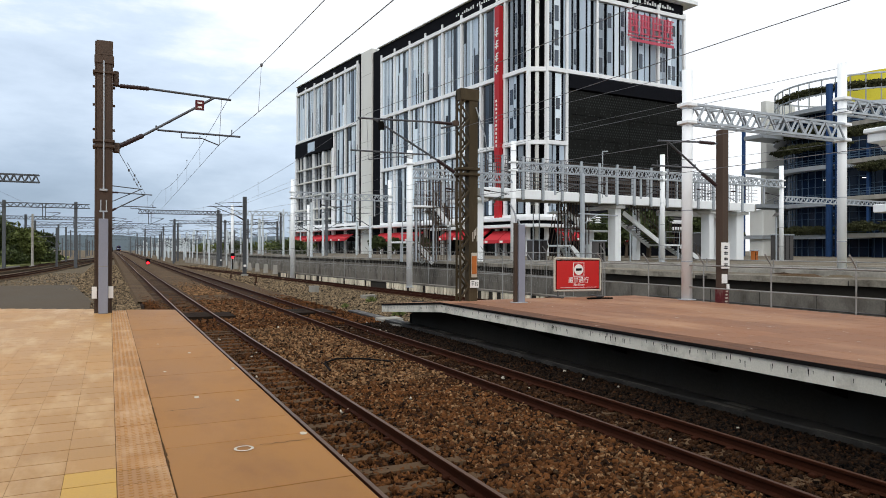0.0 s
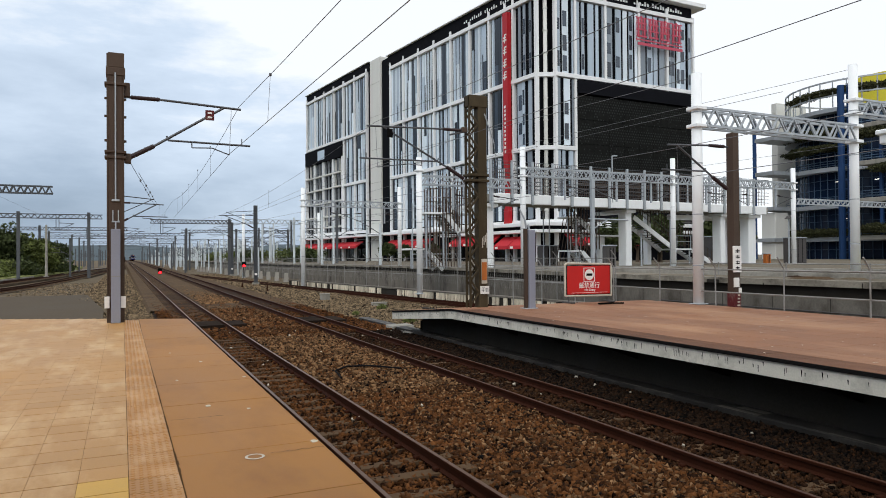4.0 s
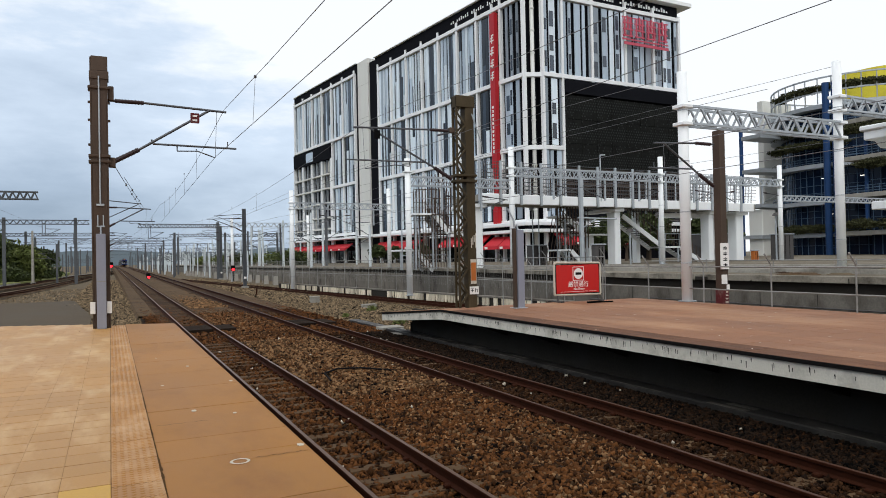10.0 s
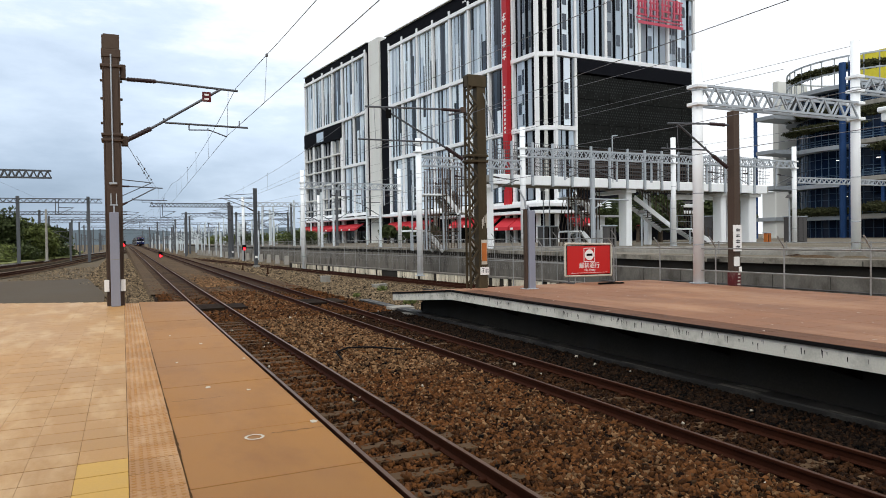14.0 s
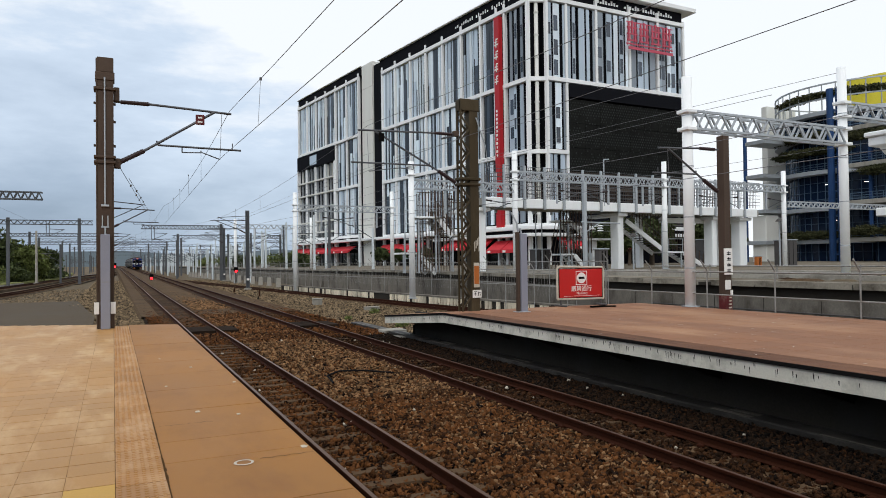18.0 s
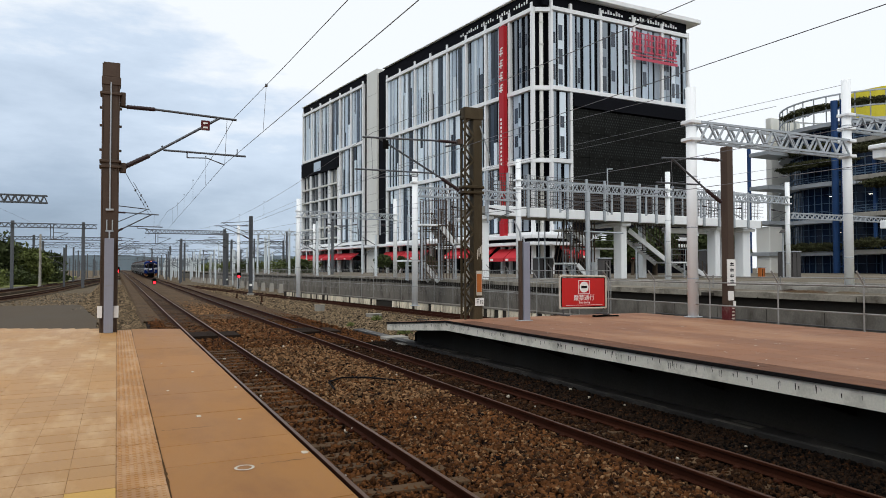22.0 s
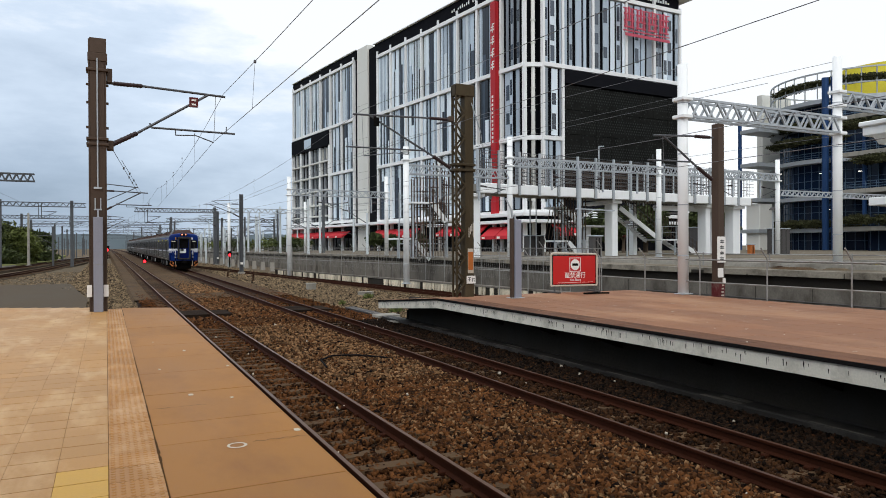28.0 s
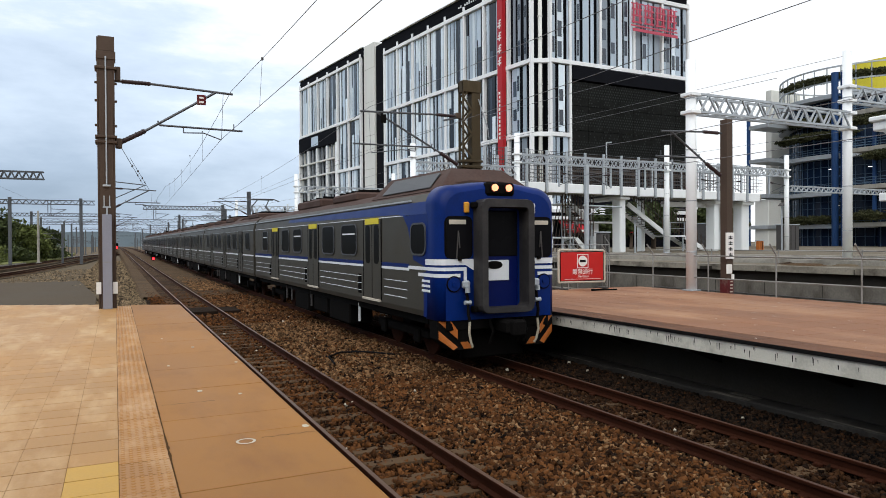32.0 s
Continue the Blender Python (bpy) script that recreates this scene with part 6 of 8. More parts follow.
# white platform canopy end on the terrace
cn = thing("platform_canopy", "white platform canopy edge with stepped fascia", "canopy", place(27.75, 15.6, 0))
part("canopy_slab", Shape().cbox(0, -6, 6.22, 12, 2, 6.42, 0.04), white_m, cn)
part("canopy_fascia", Shape().cbox(0.12, -5.9, 5.84, 12, 1.9, 6.22, 0.04), white_m, cn)
part("canopy_step", Shape().extrude_y([(0.30, 5.84), (0.75, 5.52), (12, 5.52), (12, 5.84)], -5.6, 1.6), white_m, cn)
part("canopy_beam", Shape().cbox(0.52, -5.9, 3.0, 12, 1.9, 3.34, 0.03), white_m, cn)
part("canopy_post", Shape().cbox(4.5, -2.2, 0.55, 4.9, -1.8, 5.5, 0.03), white_m, cn)

# ---------------------------------------------------------------- round car park
cpk = thing("car_park", "round multi-storey car park with planted decks and blue columns", "building", place(111.0, 70.8, 0))
RR = 12.6
def ringprof(r, n=48):
    return [(r * math.cos(2 * math.pi * i / n), r * math.sin(2 * math.pi * i / n)) for i in range(n)]
def hoop(r, z, w, h, n=40):
    """A closed ring of square section."""
    vs = [((r + a) * math.cos(2 * math.pi * i / n), (r + a) * math.sin(2 * math.pi * i / n), z + b) for i in range(n) for a, b in ((-w / 2, -h / 2), (w / 2, -h / 2), (w / 2, h / 2), (-w / 2, h / 2))]
    return Shape().add(vs, [(4 * i + j, 4 * i + (j + 1) % 4, 4 * ((i + 1) % n) + (j + 1) % 4, 4 * ((i + 1) % n) + j) for i in range(n) for j in range(4)])


part("glass_drum", Shape().extrude_z(ringprof(RR - 1.6), 0.5, 23.5), deep_glass_m, cpk)
for z in (3.6, 8.6, 14.3, 19.8, 23.4):
    part("deck", Shape().extrude_z(ringprof(RR + 0.2), z - 0.32, z + 0.32), galv_m, cpk)
    if z < 23:
        part("deck_wing", Shape().box(-17.5, 4.5, z - 0.3, 0, 8.2, z + 0.3), galv_m, cpk)
for i in range(56):
    a = 2 * math.pi * i / 56
    part("mullion", Shape().bar(((RR - 1.5) * math.cos(a), (RR - 1.5) * math.sin(a), 0.5), ((RR - 1.5) * math.cos(a), (RR - 1.5) * math.sin(a), 23), 0.10, 0.10), mullion_m, cpk)
for i in range(40):
    a = 2 * math.pi * i / 40
    c, s = math.cos(a), math.sin(a)
    part("rim_post", Shape().bar((RR * c, RR * s, 23.8), (RR * c, RR * s, 27.9), 0.13, 0.13), galv_m, cpk)
for z in (2.0, 5.2, 6.4, 7.4, 10.2, 11.4, 12.8, 15.8, 17.0, 18.2, 21.0, 22.2):
    part("transom", hoop(RR - 1.45, z, 0.07, 0.07), mullion_m, cpk)
for z in (27.8, 25.6):
    part("rim_rail", hoop(RR, z, 0.2, 0.22), galv_m, cpk)
part("yellow_wall", Shape().extrude_z([(RR * 0.62 * math.cos(2 * math.pi * i / 32) + 3.5, RR * 0.62 * math.sin(2 * math.pi * i / 32) - 3.0) for i in range(32)], 23.8, 29.6), yelsteel_m, cpk, "yellow panelled rooftop drum")
for x, y in ((-RR - 0.1, -3.2), (-17.3, 8.3), (-2, -13)):
    part("blue_column", Shape().tube((x, y, 0.5), (x, y, 23.2), 0.30, 12), bluesteel_m, cpk, "blue painted steel column")
for a, z in ((-172, 12.4), (-160, 17.9), (-170, 6.8), (-146, 12.4)):
    c, s = math.cos(radians(a)), math.sin(radians(a))
    part("lamp_tube", Shape().bar(((RR - 0.9) * c - 0.0, (RR - 0.9) * s, z), ((RR - 0.9) * c + 0.5, (RR - 0.9) * s - 1.0, z), 0.07, 0.06), tube_lamp_m, cpk, "lit ceiling tube")
# nearer wing with open decks
part("wing_core", Shape().box(-18.5, -40, 0.5, 22, -13.5, 18.4), deep_glass_m, cpk, "dark glazed front behind the decks")
for z in (3.6, 8.6, 13.6, 18.6):
    part("deck", Shape().cbox(-21.4, -42, z - 0.42, 24, -11.8, z + 0.2, 0.05), conc_m, cpk, "grey concrete parking deck")
    if z < 19:
        for dz in (0.45, 0.8, 1.15):
            part("deck_rail", Shape().tube((-21.3, -42, z + dz), (-21.3, -11.9, z + dz), 0.045, 6), mullion_m, cpk)
        for k in range(21):
            part("rail_post", Shape().bar((-21.3, -12 - k * 1.45, z + 0.25), (-21.3, -12 - k * 1.45, z + 1.2), 0.06, 0.06), mullion_m, cpk)
        for k in range(7 if z < 18 else 0):
            part("deck_column", Shape().cbox(-20.6, -14.4 - k * 4.2, z + 0.25, -20.2, -14.0 - k * 4.2, z + 4.5, 0.04), bluesteel_m, cpk)
        if z < 18:
            part("soffit_beam", Shape().box(-20.4, -40, z + 3.9, -20.0, -13, z + 4.5), tgrey_m, cpk)
for k in range(24):
    part("wing_mullion", Shape().box(-18.62, -13.9 - k * 1.1, 0.5, -18.52, -13.8 - k * 1.1, 18.2), mullion_m, cpk)
for z in (5.6, 10.6, 15.6):
    part("wing_transom", Shape().box(-18.64, -40, z, -18.53, -13.5, z + 0.09), mullion_m, cpk)
# twin blue columns with ties before the drum
for dx, dy in ((0.0, 0.0), (0.75, -0.95)):
    part("blue_column", Shape().tube((-13.4 + dx, -3.9 + dy, 0.5), (-13.4 + dx, -3.9 + dy, 26.6), 0.48, 12), bluesteel_m, cpk, "blue painted steel column")
for k in range(14):
    z = 1.6 + k * 1.8
    part("column_tie", Shape().bar((-13.4, -3.9, z), (-12.65, -4.85, z + (0.9 if k % 2 else 0)), 0.16, 0.16), bluesteel_m, cpk)
for z in (3.6, 8.6, 14.3, 19.8):
    for dz in (0.55, 0.9, 1.25):
        part("deck_rail", hoop(RR + 0.1, z + dz, 0.06, 0.06), mullion_m, cpk)
part("stair_block", Shape().cbox(-4.8, 14, 0.5, 3, 15.2, 28.5, 0.1), cream_m, cpk, "grey stair block")
part("white_annexe", Shape().cbox(-17, 4.8, 0.5, -14, 7.4, 8.0, 0.1), cream_m, cpk)


def clump_mesh(name, n, size, rx, ry, rz, material, seed, hollow=0.0):
    """Many small tilted leaf blades, filling an uneven rounded volume."""
    r = np.random.RandomState(seed)
    u = r.normal(size=(n, 3)); u /= np.linalg.norm(u, axis=1)[:, None]
    rad = (hollow + (1 - hollow) * r.rand(n) ** 0.4)
    lump = 1 + 0.28 * np.sin(u[:, 0] * 5 + seed) * np.cos(u[:, 1] * 4 + 2 * seed) + 0.2 * np.sin(u[:, 2] * 7 + seed)
    c = u * (rad * lump)[:, None] * np.array([rx, ry, rz])
    a = r.normal(size=(n, 3)); a /= np.linalg.norm(a, axis=1)[:, None]
    b = np.cross(a, r.normal(size=(n, 3))); b /= np.linalg.norm(b, axis=1)[:, None]
    sz = size * (0.6 + 0.8 * r.rand(n))[:, None]
    v = np.stack([c - a * sz, c + b * sz * 0.5, c + a * sz, c - b * sz * 0.5], 1).reshape(-1, 3)
    me = bpy.data.meshes.new(name)
    me.from_pydata(v.tolist(), [], np.arange(4 * n).reshape(-1, 4).tolist())
    me.materials.append(material)
    return me


pl_me = [clump_mesh("planting", 2600, 0.15, 2.6, 1.0, 0.6, plant_m, 31 + k) for k in range(3)]
k_ = 0
for z in (4.6, 20.0, 26.3, 17.6):
    for a in range(-205, -90, 14):
        if z in (20.0, 17.6) and a > -150:
            continue
        rr = RR + (0.3 if z < 25 else -0.6)
        part("planting", pl_me[k_ % 3], None, cpk, "hanging green planting", at=pose(rr * math.cos(radians(a)), rr * math.sin(radians(a)), z, 0, 0, a + 90))
        k_ += 1
for y, z in ((-13.5, 17.4), (-17.0, 17.3), (-14.0, 4.7), (-18.5, 4.6), (-23.0, 4.7), (-16, 12.6)):
    part("planting", pl_me[k_ % 3], None, cpk, "hanging green planting", at=pose(-21.5, y, z, 0, 0, 90))
    k_ += 1

# ---------------------------------------------------------------- trees and bushes
def tree(x, y, zb, h, spread, seed, m_=None, label="leafy green tree beside the yard"):
    r = random.Random(seed)
    t = thing("tree", label, "tree", place(x, y, zb), "trees")
    tr = Shape().tube((0, 0, 0), (0.1, 0, h * 0.35), 0.22, 8, 0.15)
    tips = []
    for i in range(6):
        a = i * 1.05 + r.random()
        p = Vector((0.1, 0, h * (0.25 + 0.08 * (i % 3))))
        q = Vector((math.cos(a) * spread * 0.5, math.sin(a) * spread * 0.5, h * r.uniform(0.5, 0.8)))
        tr.tube(p, q, 0.09, 6, 0.03)
        tips.append(q)
    part("trunk", tr, bark_m, t)
    for i, q in enumerate(tips + [Vector((0, 0, h * 0.8))]):
        me = clump_mesh("crown", 900, 0.20 + spread * 0.02, spread * 0.42, spread * 0.42, h * 0.26, m_ or leaf_m, seed * 7 + i, 0.25)
        part("crown", me, None, t, at=place(q.x, q.y, q.z))
    return t


tree(-19.5, 130, -1.8, 8.6, 5.6, 1)
tree(-23.5, 126, -1.8, 8.2, 5.6, 2)
tree(-15.5, 138, -1.8, 7.0, 4.6, 3, leaf2_m, "light green bushy tree beside the siding")
tree(-27.0, 122, -1.8, 7.4, 5.0, 4)
tree(-12.9, 134, -1.8, 5.6, 3.6, 5, leaf2_m, "light green bushy tree beside the siding")
pole = thing("concrete_pole", "plain pale concrete pole beside the sidings", "pole", place(-10.3, 118, -1.3))
part("shaft", Shape().tube((0, 0, 0), (0, 0, 7.9), 0.2, 10, 0.14), pale_conc_m, pole)
part("footing", Shape().cbox(-0.35, -0.35, 0, 0.35, 0.35, 0.2, 0.03), conc_m, pole)
bush_me = [clump_mesh("foliage", 1300, 0.22, 2.6, 2.2, 1.5, (leaf_m, leaf2_m)[k % 2], 50 + k, 0.2) for k in range(4)]
for i in range(60):
    y = 106 + rm.random() * 24
    x = -14.5 - rm.random() * 13
    t = thing("bush", "low rough green bush on the verge", "bush", place(x - (126 - y) * 0.12, y, -1.0), "verge bushes")
    part("stem", Shape().tube((0, 0, 0), (0, 0, 0.8), 0.08, 6), bark_m, t)
    k_ = rm.uniform(0.7, 1.35)
    part("foliage", bush_me[1 + 2 * (i % 2)] if y < 117 else bush_me[i % 4], None, t, at=pose(0, 0, 0.15 if y < 117 else 0.6, 0, 0, rm.uniform(0, 360)) @ Matrix.Diagonal((k_, k_, k_ * (0.45 if y < 117 else 1.0), 1)))
for i in range(44):
    y = 124 + rm.random() * 44
    x = -13.4 + (y - 124) * 0.05 - rm.random() * 9
    t = thing("bush", "dense low green shrub beside the siding", "bush", place(x, y, -1.1), "siding shrubs")
    part("stem", Shape().tube((0, 0, 0), (0, 0, 0.8), 0.08, 6), bark_m, t)
    part("foliage", bush_me[(i * 3 + 1) % 4], None, t, at=pose(0, 0, 0.7, 0, 0, rm.uniform(0, 360)) @ Matrix.Scale(rm.uniform(0.8, 1.5), 4))
tree(-12.6, 152, -1.6, 6.0, 4.2, 6, None, "dark green bushy tree beside the siding")
tree(-15.8, 148, -1.6, 6.6, 4.6, 8, None, "dark green bushy tree beside the siding")
for i in range(20):
    x, y = 22 + rm.random() * 10, 120 + i * 9
    t = thing("bush", "dark green hedge bush behind the yard fence", "bush", place(x + i * 0.4, y, 0.4), "hedge bushes")
    part("stem", Shape().tube((0, 0, 0), (0, 0, 1.4), 0.1, 6), bark_m, t)
    part("foliage", bush_me[i % 4], None, t, at=pose(0, 0, 1.4, 0, 0, rm.uniform(0, 360)) @ Matrix.Diagonal((1.3, 1.3, 0.95, 1)))
for x, y, s in ((43.5, 116, 0.7), (45.5, 112, 0.6), (47.2, 104, 0.6), (54.5, 62.5, 1.1), (58.5, 63, 1.2), (55, 66, 1.2), (61, 66, 1.1), (66.5, 61.5, 1.25), (70, 64, 1.2), (74, 66, 1.2)):
    tree(x, y, 0.5, 4.6 * s, 2.6 * s, int(x * 10), leaf_m, "small dark green street tree")

# debris and patches of earth on the terrace
for i in range(26):
    y = rm.uniform(2, 34)
    x = 21.4 + rm.random() * 7
    r_ = rm.uniform(0.25, 0.8)
    e = Shape().add([(r_ * q * math.cos(k * 0.785) * rm.uniform(0.7, 1.3), 1.6 * r_ * q * math.sin(k * 0.785) * rm.uniform(0.7, 1.3), z_) for q, z_ in ((1, 0), (0.55, 0.08 * r_ + 0.03)) for k in range(8)], [(k, (k + 1) % 8, 8 + (k + 1) % 8, 8 + k) for k in range(8)] + [tuple(range(8, 16))])
    tagged(part("earth_heap", e, rm.choice((gravel_m, trackbed_m, midballast_m)), at=place(x, y, 0.552)), "low heap of brown earth on the terrace", "earth", "earth heaps")
# kerbs on the terrace and along the sidings
for xa, ya, xb, yb, z, w in ((23.0, -20, 22.7, 40, 0.62, 0.35), (26.5, -20, 26.2, 52, 0.62, 0.25), (30.5, -20, 30.2, 40, 0.60, 0.5)):
    tagged(part("kerb", Shape().bar((xa, ya, z), (xb, yb, z), w, 0.2), pale_conc_m), "long pale concrete kerb on the terrace", "kerb", kind="structure")
for pts in ([(-25, 40), (-18.5, 72), (-15.0, 92), (-12.6, 115), (-9.4, 174), (-4.4, 222)],):
    for (xa, ya), (xb, yb) in zip(pts, pts[1:]):
        tagged(part("kerb", Shape().bar((xa, ya, -1.28), (xb, yb, -1.28), 0.2, 0.3), pale_conc_m), "pale concrete cable trough beside the siding", "kerb", kind="structure")
weed_me = clump_mesh("foliage", 160, 0.05, 0.28, 0.22, 0.14, leaf2_m, 77, 0.1)
for x, y, z, k in ((10.9, 26.5, -1.33, 1.3), (11.6, 29.0, -1.33, 1.0), (-0.4, 20.2, -1.45, 0.9), (0.6, 22.4, -1.45, 0.8), (12.4, 34, -1.33, 1.2), (-1.6, 24.5, -1.25, 0.8), (10.0, 31, -1.33, 0.8)):
    tagged(part("weed", weed_me, None, at=pose(x, y, z + 0.08) @ Matrix.Scale(k, 4)), "small yellow-green weed growing in the ballast", "plant", "weeds")

# ---------------------------------------------------------------- distance
hl = Shape()
rh = random.Random(2)
prev = 30.0
pts = []
for i in range(61):
    prev = max(22, min(42, prev + rh.uniform(-6, 6)))
    pts.append((-1200 + i * 45, prev))
n = len(pts)
hl.add([(x, 1500, -2) for x, z in pts] + [(x, 1500, z) for x, z in pts] + [(x, 1900, -2) for x, z in pts], [(i, i + 1, n + i + 1, n + i) for i in range(n - 1)] + [(n + i, n + i + 1, 2 * n + i + 1, 2 * n + i) for i in range(n - 1)])
tagged(part("backdrop", hl, haze_m), "hazy grey-blue low hills on the horizon", "hills", kind="structure")


# ---------------------------------------------------------------- train
CAR = 19.75
HW = 1.40                     # half width
body_prof = [(-HW + 0.03, 1.03), (-HW, 1.15), (-HW, 3.18), (-HW + 0.05, 3.40), (-HW + 0.18, 3.60), (-HW + 0.50, 3.76), (-0.4, 3.84)]
body_prof = body_prof + [(-x, z) for x, z in body_prof[::-1]]
T0 = Matrix.Translation((7.17, 0, RAIL))
DOORS = (3.85, 9.45, 15.25)
WINS = ((5.05, 6.35), (7.10, 8.30), (10.95, 12.10), (12.80, 13.95), (16.65, 17.70))
lens_me = Shape().tube((0, -0.03, 0), (0, 0, 0), 0.072, 16).data("headlamp", lamp_m)
shared = {}


def keep(key, make):
    if key not in shared:
        shared[key] = make()
    return shared[key]


def rounded(a, b, c, d, r):
    """The outline of a rectangle with round corners."""
    return [(x + r * math.cos(radians(q)), z + r * math.sin(radians(q))) for x, z, q0 in ((a + r, b + r, 180), (c - r, b + r, 270), (c - r, d - r, 0), (a + r, d - r, 90)) for q in range(q0, q0 + 91, 30)]


def slab_xz(pr, y0, y1):
    """An upright plate with the outline pr."""
    n = len(pr)
    return Shape().add([(x, y, z) for y in (y0, y1) for x, z in pr], [tuple(range(n)), tuple(range(2 * n - 1, n - 1, -1))] + [(i, (i + 1) % n, n + (i + 1) % n, n + i) for i in range(n)])


def windowpane(w, h):
    def make():
        s = Shape()
        pr = rounded(0, 0, w, h, min(0.15, w * 0.3))
        n = len(pr)
        s.add([(-0.012, y, z) for y, z in pr] + [(0.03, y, z) for y, z in pr], [tuple(range(n))] + [(i, (i + 1) % n, n + (i + 1) % n, n + i) for i in range(n)])
        return s.data("window", train_glass_m)
    return keep(("win", w, h), make)


def windowframe(w, h):
    def make():
        s = Shape()
        a, b = rounded(0.004, 0.004, w - 0.004, h - 0.004, 0.146), rounded(-0.035, -0.035, w + 0.035, h + 0.035, 0.18)
        n = len(a)
        rings = [[(x, y, z) for y, z in pr] for x, pr in ((0.0, b), (-0.022, b), (-0.022, a), (0.0, a))]
        s.add([p for q in rings for p in q], [(k * n + i, k * n + (i + 1) % n, ((k + 1) % 4) * n + (i + 1) % n, ((k + 1) % 4) * n + i) for k in range(4) for i in range(n)])
        return s.data("window_frame", tube_m)
    return keep(("frame", w, h), make)


def side_parts(car, sgn, doors, wins, y0, y1, cab):
    """Doors, windows, stripes and ribs of one side; sgn -1 is the side that faces the near platform."""
    X = sgn * HW
    flip = pose(0, 0, 0) if sgn < 0 else Matrix.Diagonal((-1, 1, 1, 1))
    put = lambda name, sh, m_, label="": part(name, sh, m_, car, label, at=flip)
    L = -HW
    if cab:
        put("lower_stripe", Shape().box(L - 0.006, y0, 2.02, L - 0.001, y1, 2.105), tblue_m, "blue waist stripe")
    put("white_line", Shape().box(L - 0.009, y0, 1.955, L - 0.001, y1, 2.015), twhite_m, "white waist line")
    if cab:
        put("upper_stripe", Shape().add([(L - 0.004 + dx, y, z) for y, za, zb in ((y0, 3.19, 3.42), (13.0, 3.30, 3.40)) for dx, z in ((0.0 + (za - 3.19) * 0.24, za), (0.052 - (3.42 - zb) * 0.2, zb), (0.08, zb), (0.05, za))], [(0, 4, 5, 1), (1, 5, 6, 2), (2, 6, 7, 3), (3, 7, 4, 0), (0, 1, 2, 3), (4, 7, 6, 5)]), tblue_m, "tapering blue line under the roof")
    put("gutter_line", Shape().box(L - 0.010, y0, 3.15, L - 0.001, y1, 3.168), twhite_m if cab else galv_m)
    put("gutter", Shape().bar((L + 0.05, y0, 3.47), (L + 0.05, y1, 3.47), 0.05, 0.035), galv_m)
    for z in (1.70, 1.52, 1.34):
        for a, b in zip([y0] + [d + 0.7 for d in doors], [d - 0.7 for d in doors] + [y1]):
            put("rib", Shape().box(L - 0.010, a + 0.12, z, L - 0.001, b - 0.12, z + 0.014), twhite_m if cab else galv_m)
    for d in doors:
        dr_ = put("door", Shape().cbox(L - 0.012, d - 0.63, 1.20, L + 0.02, d + 0.63, 3.12, 0.006), tsteel_m, "stainless sliding door")
        part("door_gap", Shape().box(L - 0.016, d - 0.66, 1.18, L - 0.004, d - 0.62, 3.14).box(L - 0.016, d + 0.62, 1.18, L - 0.004, d + 0.66, 3.14).box(L - 0.016, d - 0.012, 1.2, L - 0.011, d + 0.012, 3.12), tdark_m, dr_)
        for k in (-1, 1):
            part("door_window", windowpane(0.34, 0.95), None, dr_, at=pose(L - 0.004, d + k * 0.31 - 0.17, 2.05))
        part("door_display", Shape().cbox(L - 0.03, d - 0.48, 3.02, L - 0.004, d + 0.48, 3.17, 0.005), tyel_m if cab else tgrey_m, dr_, "yellow door panel" if cab else "")
        put("side_vent", Shape().cbox(L - 0.008, d + 0.85, 1.26, L + 0.01, d + 1.10, 1.76, 0.004), tdark_m, "dark louvred vent")
        part("door_step", Shape().box(L - 0.06, d - 0.62, 1.14, L - 0.004, d + 0.62, 1.19), chalk_m if cab else tgrey_m, dr_)
    for k_, (a, b) in enumerate(wins):
        w = round(b - a, 2)
        wn = put("window", windowpane(w, 0.78), None)
        wn.matrix_basis = flip @ pose(L - 0.008, a, 2.26)
        part("window_frame", windowframe(w, 0.78), None, wn, at=pose(0.0, 0, 0))
        if cab and k_ % 2 == 0:
            part("window_bar", Shape().box(-0.018, 0.1, 0.52, -0.013, w - 0.1, 0.56), twhite_m, wn)


def bogie(car, y):
    b = part("bogie_frame", Shape().cbox(-0.95, y - 1.6, 0.42, -0.80, y + 1.6, 0.62, 0.03).cbox(0.80, y - 1.6, 0.42, 0.95, y + 1.6, 0.62, 0.03).cbox(-0.8, y - 0.25, 0.45, 0.8, y + 0.25, 0.75, 0.03), tdark_m, car)
    for yy in (y - 1.05, y + 1.05):
        for x in (-0.56, 0.56):
            smooth(part("wheel", Shape().tube((x - 0.065, yy, 0.43), (x + 0.065, yy, 0.43), 0.43, 20), rust_m, b))
        part("axle_box", Shape().cbox(-1.02, yy - 0.16, 0.30, -0.94, yy + 0.16, 0.62, 0.03).cbox(0.94, yy - 0.16, 0.30, 1.02, yy + 0.16, 0.62, 0.03), tdark_m, b)


